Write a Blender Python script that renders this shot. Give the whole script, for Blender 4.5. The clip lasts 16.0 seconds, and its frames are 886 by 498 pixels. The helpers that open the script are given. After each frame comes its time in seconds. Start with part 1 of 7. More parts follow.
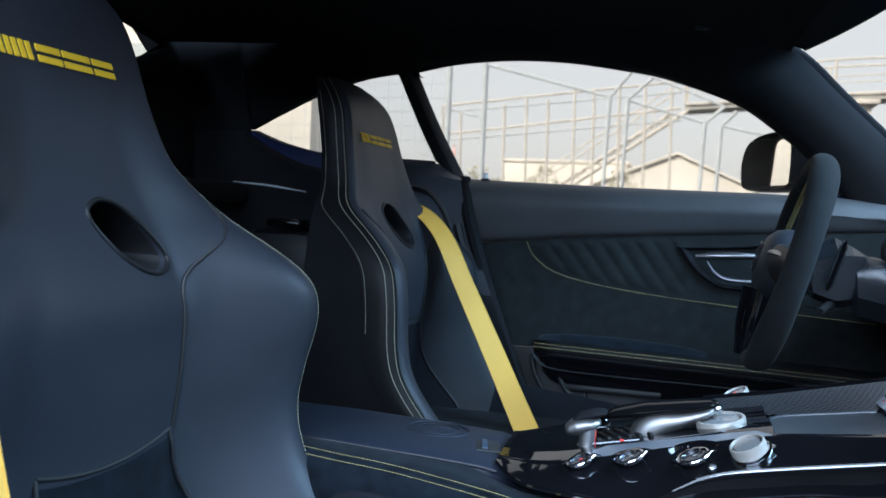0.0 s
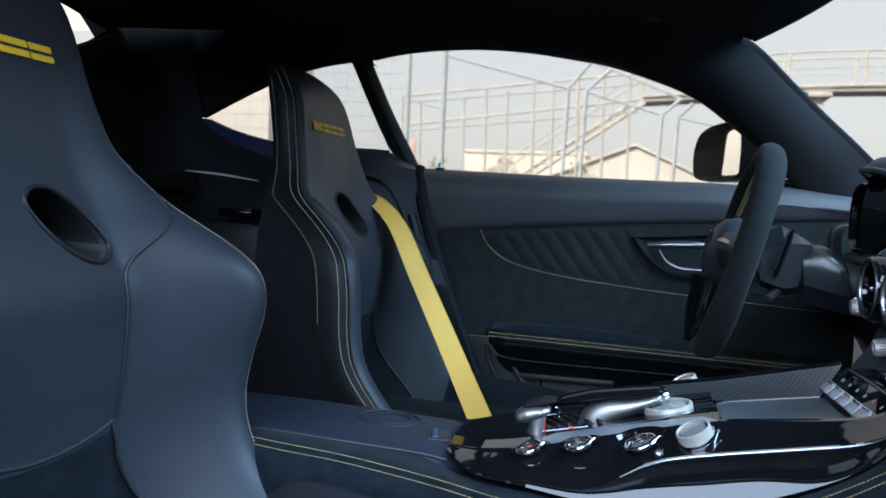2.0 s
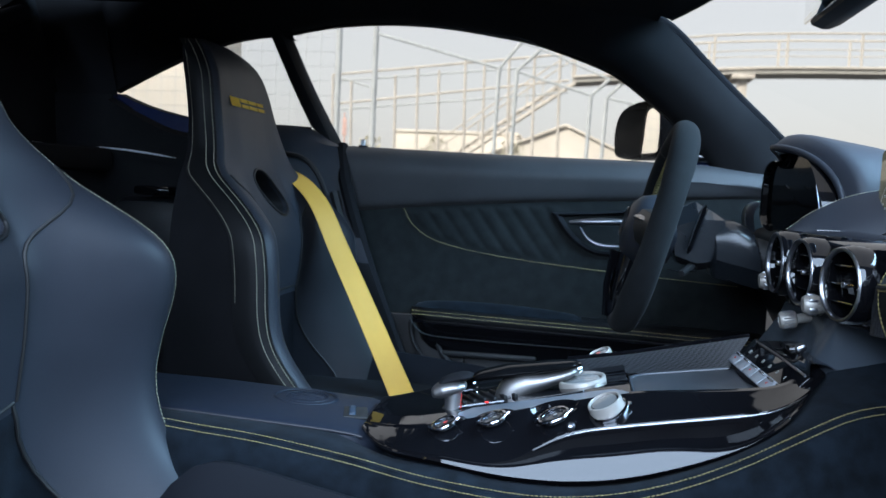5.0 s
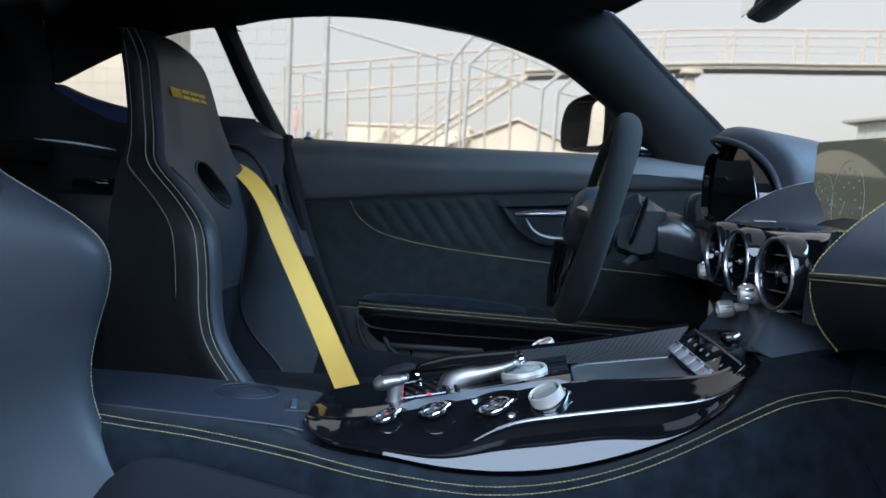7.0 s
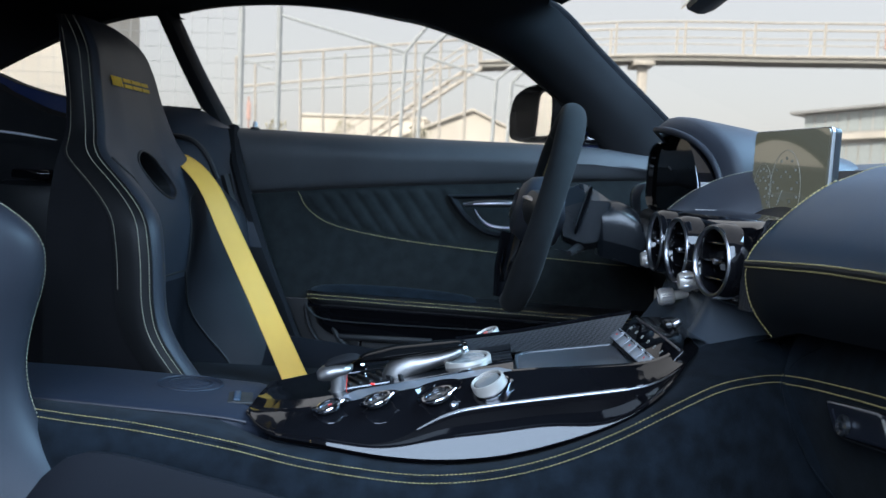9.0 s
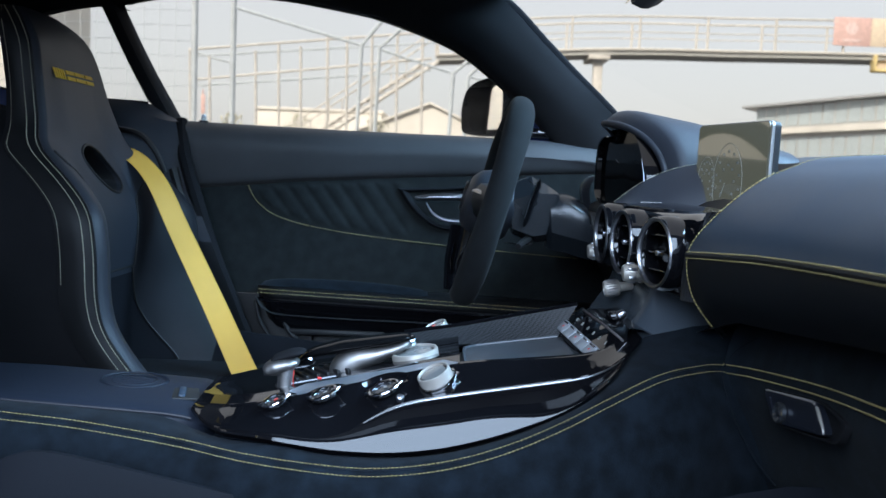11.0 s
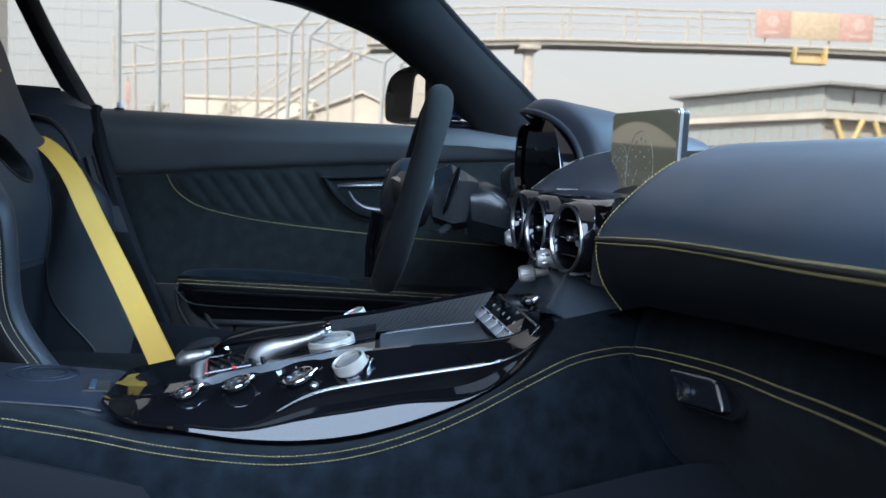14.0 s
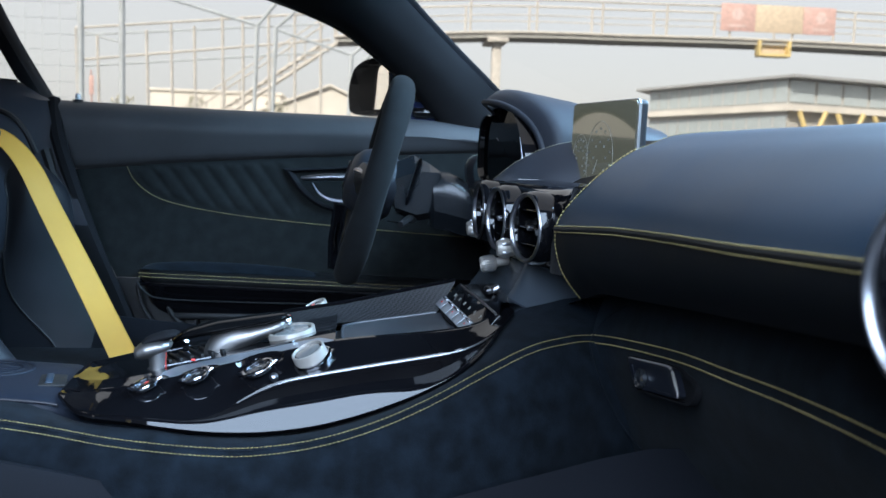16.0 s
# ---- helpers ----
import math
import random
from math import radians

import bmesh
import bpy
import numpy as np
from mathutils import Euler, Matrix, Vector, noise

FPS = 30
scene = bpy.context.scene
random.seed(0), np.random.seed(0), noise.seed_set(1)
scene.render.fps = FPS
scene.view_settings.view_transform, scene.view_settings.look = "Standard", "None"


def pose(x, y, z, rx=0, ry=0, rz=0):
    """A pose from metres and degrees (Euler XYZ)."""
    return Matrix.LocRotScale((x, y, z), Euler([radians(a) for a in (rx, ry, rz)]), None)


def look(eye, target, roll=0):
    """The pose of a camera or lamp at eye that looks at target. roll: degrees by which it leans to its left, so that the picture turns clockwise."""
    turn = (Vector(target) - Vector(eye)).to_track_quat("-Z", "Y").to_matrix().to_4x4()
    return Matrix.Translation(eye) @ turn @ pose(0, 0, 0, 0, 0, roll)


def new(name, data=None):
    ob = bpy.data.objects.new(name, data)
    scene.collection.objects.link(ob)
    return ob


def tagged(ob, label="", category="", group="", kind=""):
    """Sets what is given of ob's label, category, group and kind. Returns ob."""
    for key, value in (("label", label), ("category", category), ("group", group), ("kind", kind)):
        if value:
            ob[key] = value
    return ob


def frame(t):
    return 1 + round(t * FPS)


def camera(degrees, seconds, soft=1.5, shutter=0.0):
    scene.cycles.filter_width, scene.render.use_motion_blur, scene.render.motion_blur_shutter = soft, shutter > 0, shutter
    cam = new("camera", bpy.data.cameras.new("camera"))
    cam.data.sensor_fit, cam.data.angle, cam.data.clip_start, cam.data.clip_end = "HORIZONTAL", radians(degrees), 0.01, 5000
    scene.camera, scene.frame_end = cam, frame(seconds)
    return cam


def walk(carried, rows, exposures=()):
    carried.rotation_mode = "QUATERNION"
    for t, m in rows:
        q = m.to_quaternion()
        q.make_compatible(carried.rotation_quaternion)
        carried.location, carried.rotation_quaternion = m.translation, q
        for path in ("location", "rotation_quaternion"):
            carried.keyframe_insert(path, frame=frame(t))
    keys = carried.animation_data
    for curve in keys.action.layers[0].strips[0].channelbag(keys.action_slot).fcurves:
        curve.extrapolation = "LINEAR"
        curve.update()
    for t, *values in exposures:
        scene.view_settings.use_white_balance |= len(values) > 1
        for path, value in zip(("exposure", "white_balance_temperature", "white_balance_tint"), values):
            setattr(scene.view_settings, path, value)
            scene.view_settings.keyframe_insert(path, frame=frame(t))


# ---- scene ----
cam = camera(52.7, 16.0)
cam.data.dof.use_dof, cam.data.dof.focus_distance, cam.data.dof.aperture_fstop = True, 1.2, 9.0
PATH = [
    (0, (0.050, -1.172, 0.882), (-0.492, 0.752, 0.801), 2.5),
    (0.5, (0.053, -1.170, 0.881), (-0.473, 0.758, 0.800), 2.5),
    (1, (0.055, -1.168, 0.881), (-0.447, 0.766, 0.798), 2.5),
    (1.5, (0.057, -1.166, 0.881), (-0.422, 0.773, 0.791), 2.5),
    (2, (0.061, -1.164, 0.879), (-0.394, 0.781, 0.782), 2.5),
    (2.5, (0.063, -1.162, 0.879), (-0.369, 0.788, 0.775), 2.5),
    (3, (0.067, -1.161, 0.878), (-0.340, 0.794, 0.769), 2.5),
    (3.5, (0.069, -1.159, 0.877), (-0.312, 0.801, 0.762), 2.5),
    (4, (0.073, -1.157, 0.876), (-0.283, 0.807, 0.752), 2.5),
    (6.5, (0.090, -1.150, 0.874), (-0.138, 0.831, 0.732), 2.4),
    (7, (0.094, -1.149, 0.873), (-0.108, 0.835, 0.728), 2.4),
    (7.5, (0.097, -1.149, 0.873), (-0.080, 0.838, 0.724), 2.4),
    (8, (0.101, -1.148, 0.873), (-0.049, 0.840, 0.720), 2.4),
    (8.5, (0.106, -1.147, 0.872), (-0.021, 0.842, 0.716), 2.3),
    (9, (0.109, -1.148, 0.872), (0.006, 0.843, 0.711), 2.3),
    (11.5, (0.127, -1.149, 0.872), (0.145, 0.844, 0.700), 2.2),
    (12, (0.131, -1.150, 0.871), (0.178, 0.842, 0.698), 2.2),
    (12.5, (0.135, -1.150, 0.871), (0.206, 0.841, 0.695), 2.1),
    (13, (0.139, -1.152, 0.871), (0.234, 0.838, 0.692), 2.1),
    (13.5, (0.142, -1.152, 0.871), (0.261, 0.836, 0.687), 2.1),
    (14, (0.145, -1.153, 0.870), (0.284, 0.833, 0.681), 2.1),
    (14.5, (0.148, -1.153, 0.869), (0.304, 0.832, 0.673), 2.1),
    (15, (0.151, -1.153, 0.868), (0.323, 0.829, 0.668), 2.0),
    (15.5, (0.153, -1.154, 0.869), (0.342, 0.827, 0.666), 2.0),
    (16, (0.156, -1.155, 0.867), (0.363, 0.824, 0.665), 1.9),
]
walk(cam, [(t, look(eye, target, roll)) for t, eye, target, roll in PATH])

# ---- world, sun ----
world = bpy.data.worlds.new("sky")
scene.world = world
world.use_nodes = True
wn, wl = world.node_tree.nodes, world.node_tree.links
sky = wn.new("ShaderNodeTexSky")
sky.sky_type, sky.sun_disc = "NISHITA", False
sky.sun_elevation, sky.sun_rotation = radians(34), radians(-151)
sky.air_density, sky.dust_density, sky.ozone_density = 1.0, 4.0, 1.0
wn["Background"].inputs[1].default_value = 0.18
veil = wn.new("ShaderNodeMix")  # thin high cloud over the clear sky
veil.data_type = "RGBA"
veil.inputs[0].default_value = 0.88
veil.inputs[7].default_value = (2.17, 2.15, 2.12, 1)
wl.new(sky.outputs[0], veil.inputs[6])
wl.new(veil.outputs[2], wn["Background"].inputs[0])
sun_data = bpy.data.lights.new("sun", "SUN")
sun_data.energy, sun_data.angle, sun_data.color = 2.0, radians(2.0), (1.0, 0.92, 0.80)
sun = new("sun", sun_data)
sun.matrix_world = look((-6, -11, 8.4), (0, 0, 0))
# added lamp out in the yard, for sky light through the open passenger doorway
door_light = bpy.data.lights.new("doorway_sky_fill", "AREA")
door_light.shape, door_light.size, door_light.size_y = "RECTANGLE", 4.6, 3.6
door_light.energy, door_light.color = 375, (0.56, 0.74, 1.0)
new("doorway_sky_fill", door_light).matrix_world = look((-0.1, -4.0, 3.1), (-0.1, 0.0, 0.9))
# another added lamp over the bonnet, for sky light through the windscreen
screen_light = bpy.data.lights.new("windscreen_sky_fill", "AREA")
screen_light.shape, screen_light.size, screen_light.size_y = "RECTANGLE", 1.2, 0.8
screen_light.energy, screen_light.color = 66, (0.38, 0.68, 1.0)
new("windscreen_sky_fill", screen_light).matrix_world = look((1.42, 0.06, 1.82), (0.42, 0.06, 0.86))
scene.view_settings.exposure = 0.9


# ---- materials ----
def material(name, base, rough=0.5, metal=0.0, vary=0.15, grain=400.0, bump=0.1, stain=9.0, coat=0.0, sheen=0.0, spec=0.5, cells=False):
    """A surface with fine grain, large soft variation in colour and gloss, and relief."""
    m = bpy.data.materials.new(name)
    m.use_nodes = True
    n, l = m.node_tree.nodes, m.node_tree.links
    p = n["Principled BSDF"]
    at = n.new("ShaderNodeTexCoord")
    big = n.new("ShaderNodeTexNoise")
    big.inputs["Scale"].default_value, big.inputs["Detail"].default_value = stain, 5
    l.new(at.outputs["Object"], big.inputs["Vector"])
    fine = n.new("ShaderNodeTexVoronoi" if cells else "ShaderNodeTexNoise")
    fine.inputs["Scale"].default_value = grain
    l.new(at.outputs["Object"], fine.inputs["Vector"])
    mix = n.new("ShaderNodeMix")
    mix.data_type = "RGBA"
    mix.inputs[6].default_value = (*[c * (1 - vary) for c in base], 1)
    mix.inputs[7].default_value = (*[min(1, c * (1 + vary)) for c in base], 1)
    both = n.new("ShaderNodeMath")
    both.operation = "MULTIPLY_ADD"
    both.inputs[1].default_value, both.inputs[2].default_value = 0.35, 0.0
    l.new(fine.outputs[0], both.inputs[0])
    add = n.new("ShaderNodeMath")
    add.operation = "MULTIPLY_ADD"
    add.inputs[1].default_value = 0.75
    wide = n.new("ShaderNodeMapRange")
    wide.inputs[1].default_value, wide.inputs[2].default_value = 0.34, 0.66
    l.new(big.outputs[0], wide.inputs[0])
    l.new(wide.outputs[0], add.inputs[0])
    l.new(both.outputs[0], add.inputs[2])
    l.new(add.outputs[0], mix.inputs[0])
    l.new(mix.outputs[2], p.inputs["Base Color"])
    rr = n.new("ShaderNodeMapRange")
    rr.inputs[3].default_value, rr.inputs[4].default_value = max(0.02, rough * 0.88), min(1, rough * 1.12)
    l.new(big.outputs[0], rr.inputs[0])
    l.new(rr.outputs[0], p.inputs["Roughness"])
    if bump:
        b = n.new("ShaderNodeBump")
        b.inputs["Strength"].default_value, b.inputs["Distance"].default_value = bump, 0.3 / grain
        l.new(fine.outputs[0], b.inputs["Height"])
        l.new(b.outputs[0], p.inputs["Normal"])
    p.inputs["Metallic"].default_value = metal
    p.inputs["Specular IOR Level"].default_value = spec
    p.inputs["Coat Weight"].default_value = coat
    p.inputs["Coat Roughness"].default_value = 0.03
    p.inputs["Sheen Weight"].default_value = sheen
    p.inputs["Sheen Roughness"].default_value = 0.5
    return m


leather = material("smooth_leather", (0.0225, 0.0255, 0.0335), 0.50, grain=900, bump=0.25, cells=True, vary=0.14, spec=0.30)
arm_leather = material("arm_rest_leather", (0.0125, 0.0165, 0.026), 0.55, grain=900, bump=0.25, cells=True, vary=0.12, spec=0.2)
welt_leather = material("welt_leather", (0.022, 0.021, 0.027), 0.5, grain=900, bump=0.2, cells=True, spec=0.35)
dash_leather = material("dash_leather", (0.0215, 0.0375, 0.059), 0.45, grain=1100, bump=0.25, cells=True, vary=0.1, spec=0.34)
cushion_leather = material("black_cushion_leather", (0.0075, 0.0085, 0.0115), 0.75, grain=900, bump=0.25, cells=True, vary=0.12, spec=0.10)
# darker leather: the shade under the pad seam is put into its colour
lower_leather = material("darker_pad_leather", (0.006, 0.007, 0.009), 0.6, grain=1100, bump=0.25, cells=True, vary=0.1, spec=0.25)
# seat leather darkened: shade on the far outer bolster is put into colour
bolster_shade = material("shaded_bolster_leather", (0.0115, 0.0128, 0.0165), 0.5, grain=900, bump=0.25, cells=True, vary=0.14, spec=0.25)
side_leather = material("black_side_leather", (0.0075, 0.0075, 0.0082), 0.5, grain=900, bump=0.25, cells=True, spec=0.2)
door_leather = material("door_leather", (0.052, 0.051, 0.054), 0.50, grain=900, bump=0.2, cells=True, spec=0.3)
suede = material("black_suede", (0.0050, 0.0075, 0.0108), 0.95, grain=520, bump=0.5, stain=42, vary=0.55, sheen=0.03, spec=0.08)
door_suede = material("charcoal_door_suede", (0.0155, 0.0172, 0.0175), 0.95, grain=520, bump=0.5, stain=38, vary=0.25, sheen=0.04, spec=0.08)
# base lifted to pale the deep blacks, as a thin haze would
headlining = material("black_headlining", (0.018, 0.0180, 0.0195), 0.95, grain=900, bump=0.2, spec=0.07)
pillar_cloth = material("pillar_cloth", (0.0185, 0.0185, 0.0200), 0.95, grain=1200, bump=0.3, spec=0.07, sheen=0.0)
plastic = material("satin_black_plastic", (0.011, 0.011, 0.012), 0.5, grain=1500, bump=0.15, spec=0.3)
column_plastic = material("column_plastic", (0.011, 0.013, 0.016), 0.27, grain=1500, bump=0.08, spec=0.55)
soft_plastic = material("charcoal_plastic", (0.012, 0.013, 0.015), 0.5, grain=1500, bump=0.15, spec=0.35)
gloss = material("gloss_black", (0.004, 0.004, 0.005), 0.045, grain=60, bump=0.0, vary=0.1)
satin = material("satin_aluminium", (0.36, 0.36, 0.385), 0.30, 1.0, grain=900, bump=0.05, vary=0.06)
chrome = material("chrome", (0.55, 0.55, 0.58), 0.12, 1.0, grain=900, bump=0.0, vary=0.05)
knurl = material("silver_knob", (0.40, 0.365, 0.33), 0.42, 0.40, grain=1400, bump=0.2, vary=0.06)
pale_top = material("pale_knob_face", (0.33, 0.33, 0.33), 0.22, 0.6, grain=900, bump=0.05)
brushed = material("brushed_metal", (0.33, 0.315, 0.31), 0.47, 1.0, grain=1200, bump=0.12, vary=0.08)
# the sky mirrored in the gloss deck is put into this pale colour
shoulder_sheen = material("pale_sky_sheen", (0.30, 0.325, 0.37), 0.32, 0.7, grain=1400, bump=0.03, vary=0.05)
stack_satin = material("satin_grey_panel", (0.050, 0.060, 0.073), 0.25, 0.0, grain=1400, bump=0.08, vary=0.08)
tray_rubber = material("tray_rubber", (0.045, 0.052, 0.062), 0.36, grain=1500, bump=0.1)
switch_silver = material("switch_silver", (0.33, 0.35, 0.38), 0.35, 0.3, grain=1400, bump=0.05, vary=0.05)
# pale non-metal base: sky mirrored in the polished strips is put into colour
bright_trim = material("bright_trim", (0.72, 0.74, 0.76), 0.35, 0.0, grain=900, bump=0.0, vary=0.05)
button_face = material("button_face", (0.10, 0.105, 0.115), 0.18, 0.8, grain=900, bump=0.0, vary=0.1)
webbing = material("yellow_webbing", (0.67, 0.36, 0.052), 0.62, grain=1300, bump=0.5, vary=0.08)
thread = material("yellow_thread", (0.30, 0.235, 0.095), 0.7, grain=2500, bump=0.3, vary=0.2)
pale_thread = material("pale_thread", (0.30, 0.28, 0.20), 0.7, grain=2500, bump=0.3, vary=0.2)
logo_yellow = material("yellow_embroidery", (0.74, 0.46, 0.02), 0.65, grain=2500, bump=0.5, vary=0.12)
rubber = material("black_rubber", (0.010, 0.010, 0.0105), 0.6, grain=800, bump=0.15)
# base lifted like the headlining, to pale the deep blacks
carpet = material("dark_carpet", (0.018, 0.018, 0.020), 0.95, grain=700, bump=0.8, vary=0.4, spec=0.1)
car_paint = material("black_car_paint", (0.005, 0.005, 0.006), 0.08, grain=60, bump=0.0, coat=1.0)
blue_paint = material("dark_blue_paint", (0.02, 0.03, 0.09), 0.25, grain=60, bump=0.0, coat=0.5)
mirror_glass = material("mirror_glass", (0.85, 0.86, 0.86), 0.02, 1.0, grain=60, bump=0.0, vary=0.01)
latch_metal = material("latch_metal", (0.016, 0.018, 0.026), 0.33, 0.2, grain=1400, bump=0.05, vary=0.06)
faint_ink = material("faint_print", (0.22, 0.22, 0.20), 0.6, grain=900, bump=0.0)
red_ink = material("red_print", (0.6, 0.04, 0.03), 0.6, grain=900, bump=0.0)
red_lamp = material("lit_red_lamp", (0.6, 0.03, 0.03), 0.3, grain=900, bump=0.0)
red_lit = red_lamp.node_tree.nodes["Principled BSDF"]
red_lit.inputs["Emission Color"].default_value, red_lit.inputs["Emission Strength"].default_value = (1.0, 0.06, 0.05, 1), 0.35
tube_black = material("satin_tube_black", (0.0045, 0.0045, 0.005), 0.06, grain=900, bump=0.0, spec=0.05)
# this base is lifted too, against deep blacks
shell_black = material("matt_shell", (0.013, 0.013, 0.0145), 0.9, grain=900, bump=0.1, spec=0.03)
screen_face = material("display_glass", (0.012, 0.014, 0.014), 0.06, grain=60, bump=0.0, coat=0.5, spec=0.8)


glow = screen_face.node_tree.nodes["Principled BSDF"]
glow.inputs["Emission Color"].default_value, glow.inputs["Emission Strength"].default_value = (0.080, 0.085, 0.066, 1), 0.55


def woven(name, size):
    """Carbon fibre twill under lacquer."""
    m = material(name, (0.02, 0.02, 0.022), 0.4, grain=900, bump=0.0, coat=0.08, spec=0.3)
    n, l = m.node_tree.nodes, m.node_tree.links
    at = n["Texture Coordinate"]
    turn = n.new("ShaderNodeMapping")
    turn.inputs["Rotation"].default_value = (0.6, 0.5, 0.78)
    turn.inputs["Scale"].default_value = (size, size * 0.5, size)
    c = n.new("ShaderNodeTexChecker")
    c.inputs["Scale"].default_value = 1.0
    c.inputs[1].default_value, c.inputs[2].default_value = (0.008, 0.008, 0.009, 1), (0.035, 0.035, 0.038, 1)
    l.new(at.outputs["Object"], turn.inputs[0])
    l.new(turn.outputs[0], c.inputs[0])
    l.new(c.outputs[0], n["Principled BSDF"].inputs["Base Color"])
    return m


carbon = woven("carbon_fibre", 620)
carbon_grey = woven("grey_carbon_fibre", 560)


def clear(name, tint, haze_share):
    m = bpy.data.materials.new(name)
    m.use_nodes = True
    n, l = m.node_tree.nodes, m.node_tree.links
    see, shine, mix = n.new("ShaderNodeBsdfTransparent"), n.new("ShaderNodeBsdfGlossy"), n.new("ShaderNodeMixShader")
    see.inputs[0].default_value = (*tint, 1)
    shine.inputs["Roughness"].default_value = 0.02
    mix.inputs[0].default_value = 0.012
    haze_scatter, film_ = n.new("ShaderNodeBsdfTranslucent"), n.new("ShaderNodeMixShader")  # translucent share: distance haze is put into the pane itself
    haze_scatter.inputs[0].default_value = (0.9, 0.89, 0.86, 1)
    film_.inputs[0].default_value = haze_share
    l.new(see.outputs[0], film_.inputs[1])
    l.new(haze_scatter.outputs[0], film_.inputs[2])
    l.new(film_.outputs[0], mix.inputs[1])
    l.new(shine.outputs[0], mix.inputs[2])
    l.new(mix.outputs[0], n["Material Output"].inputs[0])
    return m


glass = clear("window_glass", (0.998, 0.999, 0.999), 0.016)
screen_glass = clear("windscreen_glass", (0.998, 0.999, 0.999), 0.0)
tinted = clear("privacy_glass", (0.93, 0.94, 0.95), 0.03)


# ---- shaping helpers ----
def spline(points, steps=8):
    """A smooth line through the points."""
    p = [Vector(q) for q in points]
    p = [2 * p[0] - p[1], *p, 2 * p[-1] - p[-2]]
    out = []
    for a, b, c, d in zip(p, p[1:], p[2:], p[3:]):
        for k in range(steps):
            t = k / steps
            out.append(0.5 * (2 * b + (c - a) * t + (2 * a - 5 * b + 4 * c - d) * t * t + (3 * b - a - 3 * c + d) * t ** 3))
    out.append(p[-2].copy())
    return out


def even(line, n):
    """The line again, in n points at even steps."""
    at = [0.0]
    for a, b in zip(line, line[1:]):
        at.append(at[-1] + (b - a).length)
    out, i = [], 0
    for k in range(n):
        s = at[-1] * k / (n - 1)
        while i < len(at) - 2 and at[i + 1] < s:
            i += 1
        out.append(line[i].lerp(line[i + 1], (s - at[i]) / max(1e-9, at[i + 1] - at[i])))
    return out


def ease(a, b, x):
    t = min(1, max(0, (x - a) / (b - a)))
    return t * t * (3 - 2 * t)


def along(table, x):
    """A value read from (place, value) pairs, smoothly."""
    for (a, u), (b, v) in zip(table, table[1:]):
        if x <= b:
            return u + (v - u) * min(1, max(0, (x - a) / (b - a)))
    return table[-1][1]


def sheet(rows, bm=None, close=False):
    """A skin through rows of points."""
    bm = bm or bmesh.new()
    v = [[bm.verts.new(p) for p in r] for r in rows]
    for a, b in zip(v, v[1:]):
        n = len(a)
        for i in range(n if close else n - 1):
            j = (i + 1) % n
            bm.faces.new((a[i], a[j], b[j], b[i]))
    return bm


def thicken(bm, t):
    bmesh.ops.recalc_face_normals(bm, faces=bm.faces)
    bmesh.ops.solidify(bm, geom=bm.faces[:], thickness=t)
    return bm


def tube(points, r, sides=8, bm=None, squash=1.0):
    """A round bar along the points; r is one radius or one for each."""
    bm = bm or bmesh.new()
    pts = [Vector(p) for p in points]
    rs = r if isinstance(r, (list, tuple)) else [r] * len(pts)
    side, rings = None, []
    for i, p in enumerate(pts):
        d = (pts[min(i + 1, len(pts) - 1)] - pts[max(i - 1, 0)]).normalized()
        if side is None:
            side = d.cross(Vector((0, 0, 1)) if abs(d.z) < 0.9 else Vector((1, 0, 0))).normalized()
        side = (side - d * side.dot(d)).normalized()
        up = d.cross(side)
        rings.append([bm.verts.new(p + rs[i] * (math.cos(a) * side + math.sin(a) * up * squash)) for a in (2 * math.pi * k / sides for k in range(sides))])
    for a, b in zip(rings, rings[1:]):
        for k in range(sides):
            bm.faces.new((a[k], a[(k + 1) % sides], b[(k + 1) % sides], b[k]))
    bm.faces.new(rings[0][::-1])
    bm.faces.new(rings[-1])
    return bm


def block(centre, size, round_=0.003, turn=None, bm=None, segments=2):
    """A box with rounded edges."""
    own = bmesh.new()
    bmesh.ops.create_cube(own, size=1)
    bmesh.ops.scale(own, vec=size, verts=own.verts)
    if round_:
        bmesh.ops.bevel(own, geom=own.edges[:], offset=min(round_, min(size) * 0.45), segments=segments, profile=0.5, affect="EDGES")
    bmesh.ops.transform(own, matrix=Matrix.Translation(centre) @ (turn or Matrix.Identity(4)), verts=own.verts)
    if bm is None:
        return own
    tmp = bpy.data.meshes.new("tmp")
    own.to_mesh(tmp)
    own.free()
    bm.from_mesh(tmp)
    bpy.data.meshes.remove(tmp)
    return bm


def loft(rings, bm=None):
    """A closed body through rings of points, capped at both ends."""
    bm = sheet(rings, bm, close=True)
    bm.verts.ensure_lookup_table()
    n = len(rings[0])
    bm.faces.new(bm.verts[:n][::-1])
    bm.faces.new(bm.verts[-n:])
    return bm


def swept(line, wide, high, sides=20, power=1.0):
    """Rings across a line that runs in a plane of constant y: half width along y, half height across."""
    rings = []
    for i, p in enumerate(line):
        d = (line[min(i + 1, len(line) - 1)] - line[max(i - 1, 0)]).normalized()
        up = d.cross(Vector((0, 1, 0)))
        up = up if up.z > 0 or (up.z == 0 and up.x > 0) else -up
        t = i / (len(line) - 1)
        w, h = along(wide, t), along(high, t)
        ring = []
        for a in (2 * math.pi * k / sides for k in range(sides)):
            c, s_ = math.cos(a), math.sin(a)
            ring.append(p + Vector((0, 1, 0)) * (w * math.copysign(abs(c) ** power, c)) + up * (h * math.copysign(abs(s_) ** power, s_)))
        rings.append(ring)
    return rings


